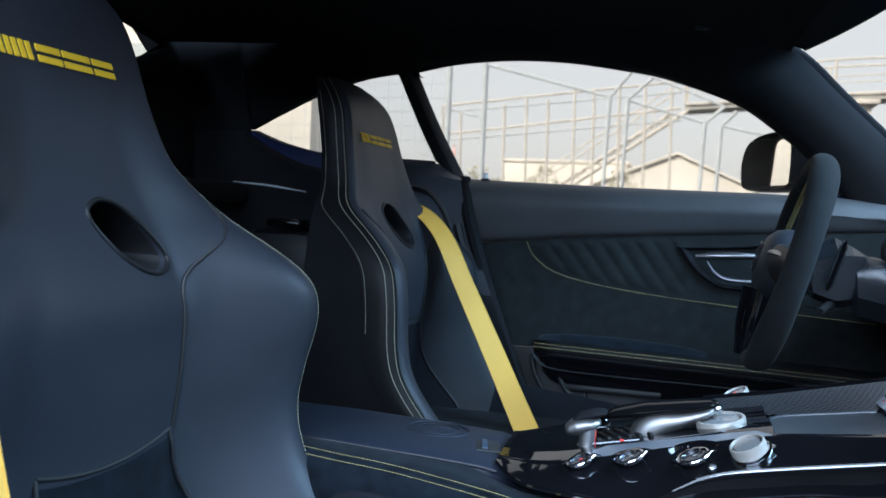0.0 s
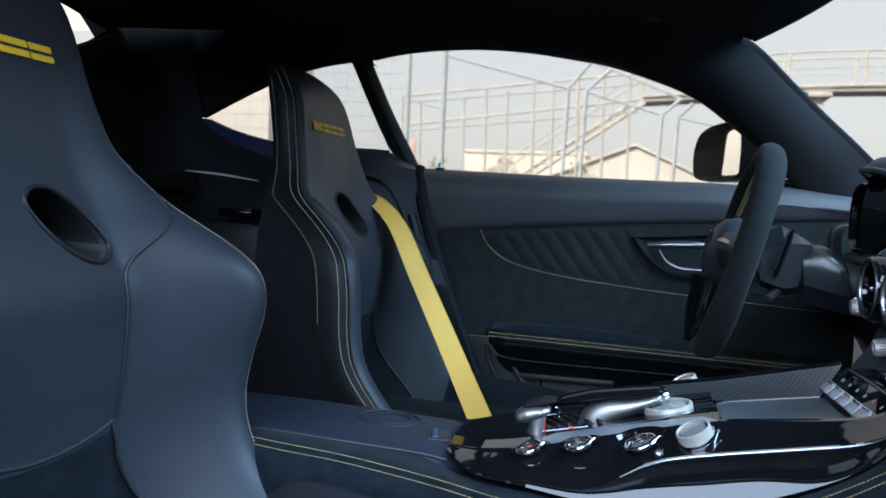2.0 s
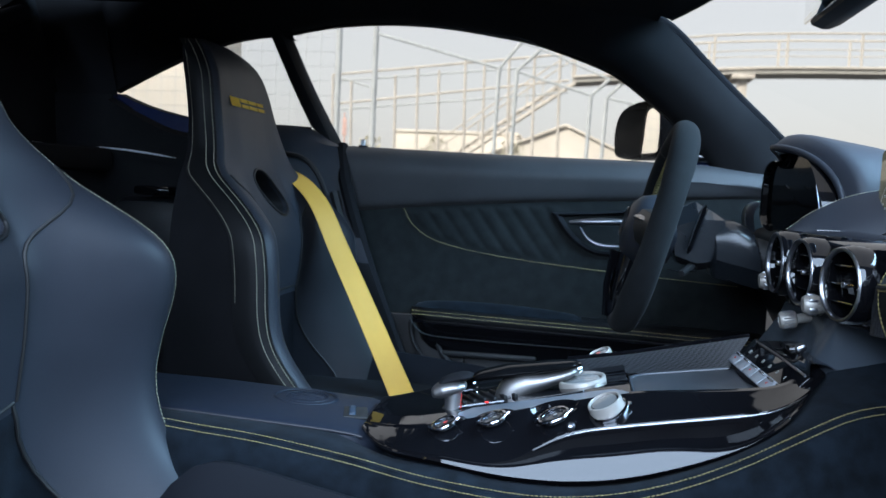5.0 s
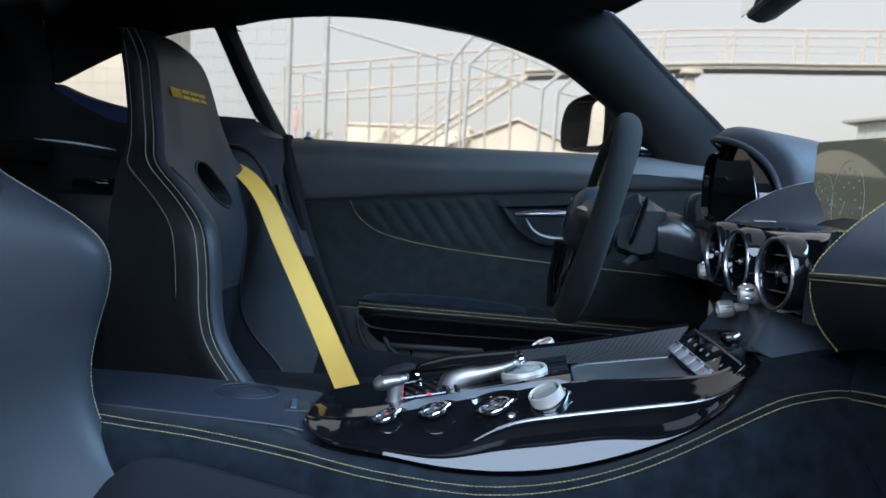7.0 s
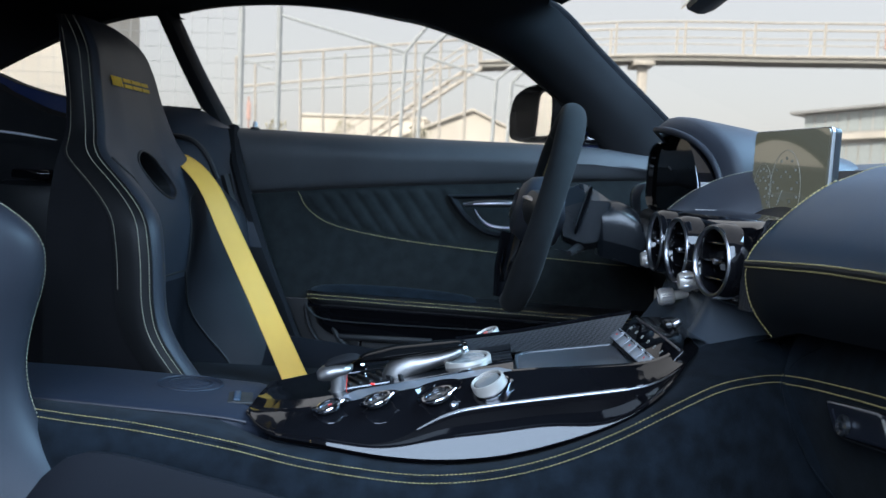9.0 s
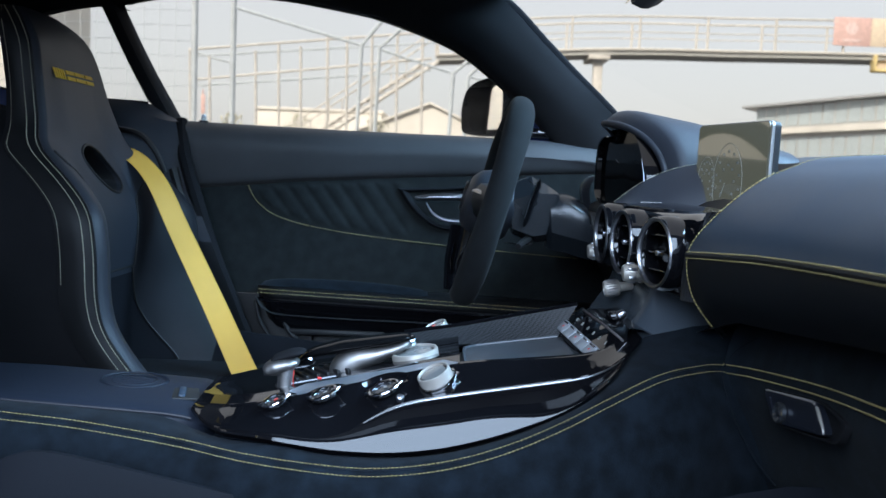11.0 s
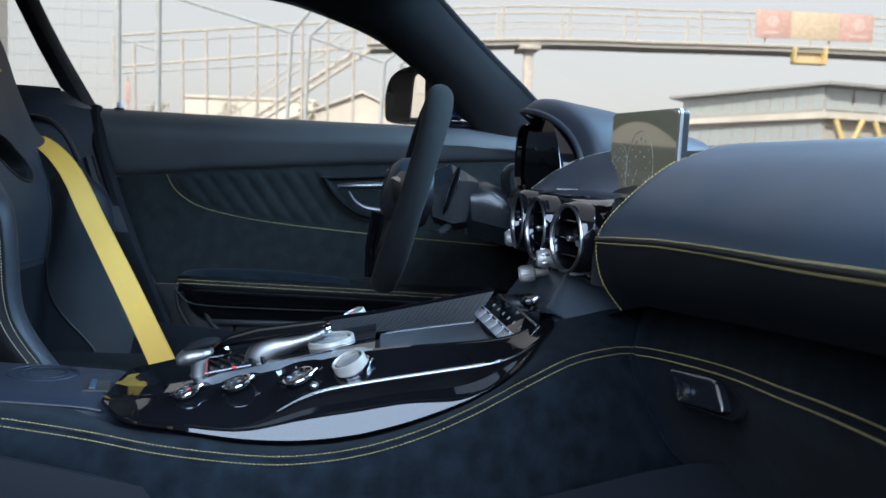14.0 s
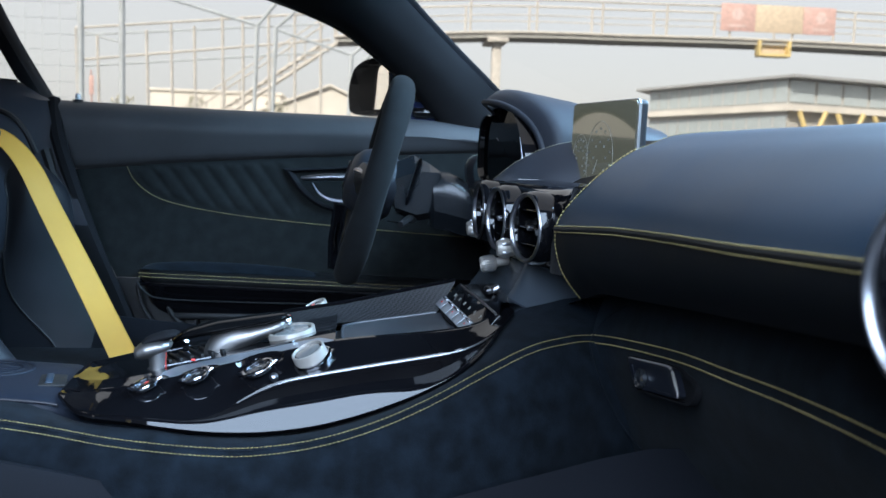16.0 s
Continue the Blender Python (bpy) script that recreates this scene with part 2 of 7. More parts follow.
def lathe(profile, place, sides=40, bm=None):
    """A turned shape: (radius, height) pairs about the z axis of the matrix place."""
    bm = bm or bmesh.new()
    rings = [[bm.verts.new(place @ Vector((r * math.cos(a), r * math.sin(a), h))) for a in (2 * math.pi * k / sides for k in range(sides))] for r, h in profile]
    for a, b in zip(rings, rings[1:]):
        for k in range(sides):
            bm.faces.new((a[k], a[(k + 1) % sides], b[(k + 1) % sides], b[k]))
    bm.faces.new(rings[0][::-1])
    bm.faces.new(rings[-1])
    return bm


def plate(outline, thick, place=None, round_=0.0):
    """A flat shape (x, y pairs) with thickness along z, moved by place."""
    bm = bmesh.new()
    low = [bm.verts.new((x, y, 0)) for x, y in outline]
    f = bm.faces.new(low)
    top = bmesh.ops.extrude_face_region(bm, geom=[f])["geom"]
    bmesh.ops.translate(bm, vec=(0, 0, thick), verts=[g for g in top if isinstance(g, bmesh.types.BMVert)])
    bmesh.ops.recalc_face_normals(bm, faces=bm.faces)
    if round_:
        bmesh.ops.bevel(bm, geom=bm.edges[:], offset=round_, segments=2, profile=0.5, affect="EDGES")
    if place:
        bmesh.ops.transform(bm, matrix=place, verts=bm.verts)
    return bm


def part(name, bm, mat, parent=None, label="", smooth=40):
    """Links a bmesh as one mesh object under a thing or a part."""
    bmesh.ops.recalc_face_normals(bm, faces=bm.faces)
    me = bpy.data.meshes.new(name)
    bm.to_mesh(me)
    bm.free()
    me.materials.append(mat)
    for f in me.polygons:
        f.use_smooth = smooth > 0
    if smooth and smooth < 180:
        me.set_sharp_from_angle(angle=radians(smooth))
    ob = new(name, me)
    if parent:
        ob.parent = parent
        ob.matrix_parent_inverse = parent_inverse(parent)
    return tagged(ob, label)


def parent_inverse(ob):
    m = Matrix.Identity(4)
    while ob:
        m = ob.matrix_parent_inverse @ ob.matrix_basis @ m if ob.parent else ob.matrix_basis @ m
        ob = ob.parent
    return m.inverted()


def thing(name, base, label, category, group="", kind=""):
    ob = new(name)
    ob.empty_display_size = 0.05
    ob.location = base
    return tagged(ob, label, category, group, kind)


def seam(name, points, parent, mat=None, pitch=0.0046, share=0.76, r=0.0006, label=""):
    """A row of single stitches along a line."""
    line = even([Vector(p) for p in points], max(3, int(sum((Vector(b) - Vector(a)).length for a, b in zip(points, points[1:])) / pitch)))
    bm = bmesh.new()
    for a, b in zip(line, line[1:]):
        tube([a, a.lerp(b, share * 0.5), a.lerp(b, share)], [r * 0.75, r, r * 0.75], 5, bm)
    return part(name, bm, mat or thread, parent, label, smooth=180)


def cut(ob, cutter_bm):
    """Takes the cutter's volume away from ob's mesh."""
    me = bpy.data.meshes.new("cutter")
    bmesh.ops.recalc_face_normals(cutter_bm, faces=cutter_bm.faces)
    cutter_bm.to_mesh(me)
    cutter_bm.free()
    tool = new("cutter", me)
    tool.matrix_world = ob.matrix_world
    mod = ob.modifiers.new("cut", "BOOLEAN")
    mod.operation, mod.object, mod.solver = "DIFFERENCE", tool, "EXACT"
    bpy.context.view_layer.update()
    done = bpy.data.meshes.new_from_object(ob.evaluated_get(bpy.context.evaluated_depsgraph_get()))
    ob.modifiers.clear()
    ob.data = done
    bpy.data.objects.remove(tool)


# ---- cabin shell ----
def lean(z):
    """How far out the side of the cabin stands at height z."""
    return 0.76 - (z - 0.95) * 0.5


def on_side(x, z, out=0.0):
    return Vector((x, lean(z) + out, z))


ARC = [(-0.539, 1.173), (-0.436, 1.189), (-0.321, 1.195), (-0.208, 1.19), (-0.096, 1.175), (-0.029, 1.163), (0.073, 1.132), (0.131, 1.107), (0.191, 1.067), (0.253, 1.019), (0.324, 0.945), (0.35, 0.915)]
RIM = [(-0.545, 1.27), (-0.44, 1.275), (-0.32, 1.28), (-0.20, 1.28), (-0.08, 1.275), (0.02, 1.262), (0.13, 1.238), (0.215, 1.209), (0.297, 1.139), (0.36, 1.085), (0.448, 1.012), (0.53, 0.935)]
arc = even(spline([on_side((x + 0.1) * 1.026 - 0.1, 0.95 + (z - 0.95) * 1.052) for x, z in ARC]), 60)
rim = even(spline([on_side(x, z, -0.03 if i < 7 else 0.0) for i, (x, z) in enumerate(RIM)]), 60)
rail = thing("roof_rail", (0.0, 0.66, 0.9), "dark cloth trimmed roof rail and windscreen pillar over the door", "pillar", kind="structure")
rows = []
for a, b in zip(arc, rim):
    mid = a.lerp(b, 0.5) + Vector((-0.004, -0.022, 0.002))
    rows.append(even(spline([a + Vector((0, 0.05, 0.0)), a + Vector((0, 0.004, 0)), a.lerp(b, 0.12) + Vector((0, -0.012, 0)), mid, a.lerp(b, 0.9) + Vector((0, -0.008, 0)), b, b + Vector((0.004, 0.05, 0.004))], 4), 20))
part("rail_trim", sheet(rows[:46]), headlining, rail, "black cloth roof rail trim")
part("pillar_trim", sheet(rows[45:]), pillar_cloth, rail, "charcoal cloth pillar trim")
part("window_seal", tube([a + Vector((0, 0.03, 0.0)) for a in arc], 0.006, 8), rubber, rail)
part("screen_seal", tube([b + Vector((0.008, 0.012, 0.0)) for b in rim[34:]], 0.008, 8), shell_black, rail)

# headlining: a shallow vault from rail to rail, coming down over the tail
ROOF = [(-1.12, 1.285), (-1.0, 1.285), (-0.7, 1.285), (-0.3, 1.30), (0.0, 1.285), (0.13, 1.26), (0.225, 1.222)]
crown = even(spline([(x, 0, z) for x, z in ROOF]), 40)
rows = []
for p in crown:
    half = 0.6 if p.x > -0.9 else 0.6 - (-0.9 - p.x) * 0.12
    rows.append([Vector((p.x - 0.02 * (abs(u) ** 2) * ease(0.0, 0.2, p.x), u * half, p.z + 0.012 - (0.045 - 0.036 * ease(0.08, 0.225, p.x)) * abs(u) ** 2.5)) for u in [k / 12 - 1 for k in range(25)]])
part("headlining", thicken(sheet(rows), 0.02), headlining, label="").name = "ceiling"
roof = bpy.data.objects["ceiling"]
tagged(roof, "black cloth headlining under the roof", "ceiling", kind="structure")
header = thing("windscreen_header", (0.25, 0.0, 1.23), "black cloth header over the windscreen", "car panel", kind="structure")
rows = []
for k in range(25):
    y = 0.612 - 1.224 * k / 24
    bow = 0.118 * (1 - (y / 0.625) ** 2)
    rows.append([Vector((0.12, y, 1.285 - 0.05 * abs(y / 0.6) ** 2.5)), Vector((0.19 + 0.6 * bow, y, 1.238 - 0.014 * abs(y / 0.6) ** 2.5)), Vector((0.213 + bow, y, 1.214 + 0.10 * bow)), Vector((0.219 + bow, y, 1.212 + 0.10 * bow)), Vector((0.228 + bow, y, 1.222 + 0.10 * bow)), Vector((0.20 + bow, y, 1.30))])
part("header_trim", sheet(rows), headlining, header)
part("header_edge", tube([r_[3] + Vector((0.002, 0, 0.001)) for r_ in rows], 0.0035, 6), soft_plastic, header)
visor = thing("sun_visor", (0.17, 0.40, 1.21), "folded black cloth sun visor under the headlining", "sun visor")
part("visor_panel", block((0.13, 0.33, 1.262), (0.13, 0.34, 0.014), 0.006, pose(0, 0, 0, 0, 14, 0)), headlining, visor)
part("visor_edge", tube([(0.19, 0.17, 1.247), (0.19, 0.49, 1.245)], 0.004), soft_plastic, visor)
hook = thing("coat_hook", (0.04, 0.52, 1.245), "small dark clip on the headlining", "clip")
part("hook_body", block((0.04, 0.53, 1.243), (0.03, 0.014, 0.02), 0.005, pose(0, 0, 0, 0, 0, 25)), soft_plastic, hook)

# far side behind the door: B pillar, quarter window surround
quarter = thing("quarter_panel", (-0.7, 0.72, 0.5), "black trimmed rear quarter with a pointed side window", "car panel", kind="structure")
fr = [on_side(-0.551, 1.184), on_side(-0.512, 1.075), on_side(-0.460, 0.957)]
bk = [on_side(-0.578, 1.172), on_side(-0.545, 1.075), on_side(-0.515, 0.998)]
rows = []
for a, b in zip(even(spline(fr), 16), even(spline(bk), 16)):
    rows.append([a + Vector((0.004, 0.04, 0)), a, a.lerp(b, 0.15) + Vector((0, -0.012, 0)), a.lerp(b, 0.5) + Vector((0, -0.016, 0)), a.lerp(b, 0.85) + Vector((0, -0.012, 0)), b, b + Vector((-0.004, 0.04, 0))])
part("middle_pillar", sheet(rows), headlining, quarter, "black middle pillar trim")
QTOP = [(-0.959, 1.057), (-0.866, 1.097), (-0.777, 1.132), (-0.678, 1.162), (-0.601, 1.175), (-0.577, 1.175)]
QLOW = [(-0.959, 1.057), (-0.893, 1.031), (-0.798, 1.010), (-0.690, 1.004), (-0.58, 1.001), (-0.517, 0.998)]
qt, ql = even(spline([on_side(*p) for p in QTOP]), 24), even(spline([on_side(*p) for p in QLOW]), 24)
rows = [[p + Vector((0, 0.03, 0)), p, Vector((p.x, p.y - 0.04, 1.20)), Vector((p.x, p.y - 0.10, 1.29))] for p in [*qt, Vector((-0.53, 0.65, 1.17))]]
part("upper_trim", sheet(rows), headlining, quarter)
rows = []
for p in ql:
    k = ease(-0.96, -0.8, p.x)
    rows.append([p + Vector((0, 0.05, 0)), p + Vector((0, 0.012, -0.002)), p + Vector((0, 0.004, -0.012 - 0.022 * k)), p + Vector((0, -0.03, -0.02 - 0.025 * k)), Vector((p.x, 0.68, 0.80)), Vector((p.x, 0.68, 0.4))])
part("lower_trim", sheet(rows), headlining, quarter)
band = [[p + Vector((0, 0.006, -0.004)), p + Vector((0, -0.004, -0.012 - 0.045 * ease(-0.96, -0.80, p.x)))] for p in ql[:17]]
part("window_ledge", thicken(sheet(band), 0.003), blue_paint, quarter, "dark blue painted ledge under the quarter window")
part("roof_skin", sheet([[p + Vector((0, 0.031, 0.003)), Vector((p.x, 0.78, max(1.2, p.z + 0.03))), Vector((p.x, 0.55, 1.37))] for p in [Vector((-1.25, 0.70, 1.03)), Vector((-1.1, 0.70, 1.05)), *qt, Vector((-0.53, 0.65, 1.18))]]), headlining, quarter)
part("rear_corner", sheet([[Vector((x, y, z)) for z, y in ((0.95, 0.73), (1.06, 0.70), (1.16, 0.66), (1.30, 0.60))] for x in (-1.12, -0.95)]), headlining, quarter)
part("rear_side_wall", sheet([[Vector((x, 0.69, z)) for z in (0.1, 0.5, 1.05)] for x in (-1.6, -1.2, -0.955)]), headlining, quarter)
# the shoulder of the body between the middle pillar and the belt
rows = [[Vector((x, 0.70 + 0.05 * ease(-0.6, -0.45, x), 0.995 - 0.04 * ease(-0.52, -0.44, x))), Vector((x + 0.005, 0.66 + 0.05 * ease(-0.6, -0.45, x), 0.955)), Vector((x + 0.03, 0.645 + 0.05 * ease(-0.6, -0.45, x), 0.86)), Vector((x + 0.10, 0.66, 0.70)), Vector((x + 0.19, 0.67, 0.45)), Vector((x + 0.2, 0.67, 0.2))] for x in (-0.66, -0.60, -0.54, -0.50, -0.465, -0.452)]
rows = [even(spline(r), 20) for r in rows]
part("shoulder_panel", sheet([r[:8] for r in rows]), leather, quarter, "dark leather shoulder panel beside the seat")
part("pillar_foot", sheet([r[7:] for r in rows]), lower_leather, quarter, "black trim at the foot of the middle pillar")
part("belt_guide", tube(even(spline([(-0.56, 0.655, 0.935), (-0.50, 0.640, 0.925), (-0.468, 0.640, 0.895), (-0.45, 0.65, 0.85)]), 14), 0.006), plastic, quarter)
seal_line = even(spline([(-0.452, 0.762, 0.957), (-0.435, 0.735, 0.90), (-0.40, 0.715, 0.80), (-0.35, 0.71, 0.66), (-0.29, 0.71, 0.52), (-0.22, 0.71, 0.36)]), 24)
part("door_seal", tube([p + Vector((0.004, -0.03 * min(1, (i + 1) / 4), 0)) for i, p in enumerate(seal_line)], 0.014, 8), shell_black, quarter)
part("sill_trim", tube([p + Vector((-0.026, -0.03, 0)) for p in seal_line[4:]], 0.012, 8), rubber, quarter)

# tail of the cabin: bulkhead with the hatch window, load floor and cross brace
tail = thing("tail_wall", (-1.15, 0.0, 0.5), "black rear wall of the cabin with the hatch window", "car panel", kind="structure")
yy = [-0.72, -0.55, -0.43, -0.1, 0.2, 0.42, 0.552, 0.75]
part("hatch_header", sheet([[Vector((-1.1, y, 1.40)), Vector((-1.1, y, 1.224 + 0.045 * (1 - (y / 0.55) ** 2) if abs(y) < 0.55 else 1.222))] for y in yy]), headlining, tail)
part("hatch_shelf", sheet([[Vector((-1.1, y, 1.222 if abs(y) > 0.55 else 1.222 - 0.10 * min(1, (0.552 - abs(y)) / 0.19))), Vector((-1.09, y, 1.0)), Vector((-1.05, y, 0.3))] for y in [-0.75, -0.552, -0.45, -0.36, 0.0, 0.36, 0.45, 0.50, 0.552, 0.75]]), headlining, tail)
part("hatch_roll", tube([(-1.085, 0.35, 1.117), (-1.085, 0.46, 1.158), (-1.085, 0.56, 1.195)], 0.022, 12), soft_plastic, tail)
brace = thing("cross_brace", (-0.95, 0.0, 0.92), "dark cross brace with a bright metal strip behind the seats", "brace")
part("brace_bar", block((-0.965, 0.0, 0.905), (0.06, 1.34, 0.05), 0.015), headlining, brace)
part("metal_strip", tube(even(spline([(-1.12, 0.60, 0.936), (-1.08, 0.60, 0.9355), (-1.05, 0.60, 0.934)]), 10), [0.0008 + 0.0017 * math.sin(math.pi * k / 9) for k in range(10)], 6), bright_trim, brace, "bright metal strip")
part("metal_strip", tube(even(spline([(-0.935, 0.60, 0.931), (-0.85, 0.60, 0.925), (-0.76, 0.60, 0.914)]), 12), [0.0007 + 0.0019 * math.sin(math.pi * k / 11) for k in range(12)], 6), bright_trim, brace, "bright metal strip")
luggage_floor = part("luggage_floor", block((-0.9, 0.0, 0.42), (0.7, 1.36, 0.04), 0.01), carpet, None)
tagged(luggage_floor, "dark carpeted luggage floor behind the seats", "floor", kind="structure")
box = thing("wall_box", (-0.82, 0.60, 0.8), "dark plastic side box behind the driver's seat", "box")
part("box_body", block((-0.82, 0.63, 0.75), (0.16, 0.10, 0.16), 0.03), soft_plastic, box)
part("box_cap", block((-0.80, 0.60, 0.845), (0.08, 0.06, 0.02), 0.008), gloss, box)
cabin_floor = part("floor", block((0.1, 0.0, 0.16), (1.7, 1.66, 0.06), 0.01), carpet, None)
tagged(cabin_floor, "dark carpeted cabin floor", "floor", kind="structure")
sill = part("door_sill", block((-0.1, -0.82, 0.24), (1.5, 0.12, 0.16), 0.03), car_paint, None)
tagged(sill, "black painted door sill of the open doorway", "sill", kind="structure")
near_quarter = part("near_quarter", block((-1.15, -0.76, 0.62), (1.1, 0.10, 1.15), 0.04), headlining, None)
tagged(near_quarter, "black trimmed rear quarter on the passenger side", "car panel", kind="structure")
hinge_post = part("hinge_post", block((0.78, -0.92, 0.52), (0.40, 0.08, 0.80), 0.03), plastic, None)
tagged(hinge_post, "black door post at the end of the dashboard", "door post", kind="structure")
# added out of view to keep the bright yard off the console gloss
open_door = thing("door_2", (0.80, -0.93, 0.35), "passenger door swung wide open, black trim", "car door", kind="structure")
part("door_panel", block((1.04, -1.36, 0.65), (0.98, 0.09, 0.66), 0.03, pose(0, 0, 0, 0, 0, -62)), plastic, open_door)
part("door_pad", block((1.01, -1.35, 0.95), (0.92, 0.11, 0.09), 0.03, pose(0, 0, 0, 0, 0, -62)), door_leather, open_door)
bulkhead = part("bulkhead", block((0.98, 0.0, 0.5), (0.06, 1.6, 0.84), 0.02), plastic, None)
tagged(bulkhead, "black bulkhead in front of the dashboard", "bulkhead", kind="structure")
cowl = part("bonnet", sheet([[Vector((x, y, 0.915 - 0.10 * (x - 0.9) - 0.05 * y * y)) for y in (-0.85, -0.5, -0.2, 0, 0.2, 0.5, 0.85)] for x in (0.88, 1.2, 1.6, 2.0, 2.4)]), car_paint, None)
tagged(cowl, "black painted bonnet in front of the windscreen", "car bonnet", kind="structure")

# out of view, hung low so that it shades the passenger headrest
near_rail = thing("near_roof_rail", (0.0, -0.64, 1.2), "black cloth roof rail over the open doorway", "pillar", kind="structure")
part("rail_trim", sheet([[Vector((b.x, -b.y - 0.05, b.z + 0.03)), Vector((b.x, -b.y - 0.07, b.z - 0.04)), Vector((b.x, -b.y - 0.04, b.z - 0.06)), Vector((b.x, -b.y + 0.02, b.z)), Vector((b.x, -b.y + 0.02, b.z + 0.04))] for b in rim[:56:2]]), headlining, near_rail)

# glass
pane = part("pane", sheet([even([a + Vector((0, 0.02, 0)), Vector((a.x, 0.775, 0.93))], 3) for a in arc[:58:3]]), glass, None)
win = thing("window_1", (-0.1, 0.76, 0.94), "clear side window of the driver's door", "window", kind="structure")
pane.parent, pane.matrix_parent_inverse = win, parent_inverse(win)
pane.visible_shadow = False
screen = thing("window_2", (0.5, 0.0, 0.93), "clear raked windscreen", "window", kind="structure")
rows = []
for k in range(12):
    t = k / 11
    rows.append([Vector((0.235 + 0.74 * t - 0.07 * u * u * (1 - 0.3 * t), u * (0.62 + 0.12 * t), 1.222 - 0.30 * t + 0.05 * math.sin(math.pi * t) * (1 - u * u) - 0.03 * u * u)) for u in [j / 8 - 1 for j in range(17)]])
wpane = part("pane", sheet(rows), screen_glass, screen)
wpane.visible_shadow = False
qwin = thing("window_3", (-0.7, 0.73, 1.0), "tinted pointed quarter window", "window", kind="structure")
qpane = part("pane", sheet([[a + Vector((0, 0.02, 0)), b + Vector((0, 0.02, 0))] for a, b in zip(qt[1:], ql[1:])]), tinted, qwin)
qpane.visible_shadow = False


# ---- seats ----
# height, half width, front of the bolster, front of the middle, back
SEAT = [(0.46, 0.245, -0.285, -0.475, -0.57), (0.55, 0.25, -0.345, -0.482, -0.57), (0.60, 0.25, -0.393, -0.482, -0.57), (0.65, 0.25, -0.404, -0.478, -0.57), (0.70, 0.247, -0.394, -0.470, -0.57),
        (0.77, 0.243, -0.363, -0.465, -0.57), (0.80, 0.235, -0.369, -0.472, -0.572), (0.835, 0.218, -0.405, -0.489, -0.575), (0.87, 0.196, -0.462, -0.507, -0.58), (0.92, 0.150, -0.512, -0.523, -0.585),
        (0.98, 0.135, -0.532, -0.535, -0.592), (1.04, 0.129, -0.548, -0.549, -0.602), (1.08, 0.122, -0.562, -0.562, -0.612), (1.11, 0.100, -0.585, -0.583, -0.625), (1.122, 0.07, -0.605, -0.602, -0.635)]


# how far forward the edge of each bolster stands, by height: seat by the doorway, seat by the driver's door
HEAD_EDGE = [(0.92, -0.512), (0.98, -0.532), (1.04, -0.548), (1.08, -0.562), (1.11, -0.585), (1.122, -0.605)]
NEAR_IN = [(0.46, -0.262), (0.505, -0.306), (0.539, -0.341), (0.570, -0.366), (0.596, -0.380), (0.625, -0.389), (0.657, -0.391), (0.704, -0.380), (0.737, -0.368), (0.766, -0.364), (0.789, -0.366), (0.807, -0.377), (0.825, -0.402), (0.843, -0.431), (0.866, -0.471)] + HEAD_EDGE
NEAR_OUT = [(z, e - 0.075 * (z < 0.86)) for z, e in NEAR_IN]
FAR_IN = [(0.46, -0.27), (0.53, -0.325), (0.562, -0.350), (0.59, -0.371), (0.62, -0.387), (0.664, -0.395), (0.726, -0.398), (0.779, -0.405), (0.80, -0.415), (0.821, -0.435), (0.845, -0.460), (0.864, -0.485), (0.882, -0.509), (0.90, -0.524), (0.976, -0.540), (1.06, -0.552)] + HEAD_EDGE[3:]
FAR_OUT = [(0.46, -0.26), (0.541, -0.325), (0.60, -0.355), (0.65, -0.372), (0.70, -0.384), (0.742, -0.388), (0.783, -0.397), (0.81, -0.420), (0.85, -0.457), (0.89, -0.502)] + HEAD_EDGE


def seat_row(z, y0, u0, u1, n, inner=1):
    """Front line of the backrest at height z, from u0 to u1 across; inner: the side next to the console."""
    w, c = (along([(s[0], s[k]) for s in SEAT], z) for k in (1, 3))
    w -= 0.006 * ease(0.92, 0.80, z) * (y0 < 0)
    edge_in, edge_out = (along(t, z) for t in ((NEAR_IN, NEAR_OUT) if y0 < 0 else (FAR_IN, FAR_OUT)))
    out = []
    for k in range(n):
        u = u0 + (u1 - u0) * k / (n - 1)
        a = abs(u)
        e = edge_in if u * inner > 0 else edge_out
        out.append(Vector((c + (e - c) * ease(0.42, 0.9, a) - 0.010 * ease(0.92, 1.0, a) ** 2, y0 + w * u, z)))
    return out


def smooth_rows(rows, times=2):
    for _ in range(times):
        rows = [rows[0]] + [[(a + 2 * b + c) / 4 for a, b, c in zip(p, q, r)] for p, q, r in zip(rows, rows[1:], rows[2:])] + [rows[-1]]
    return rows


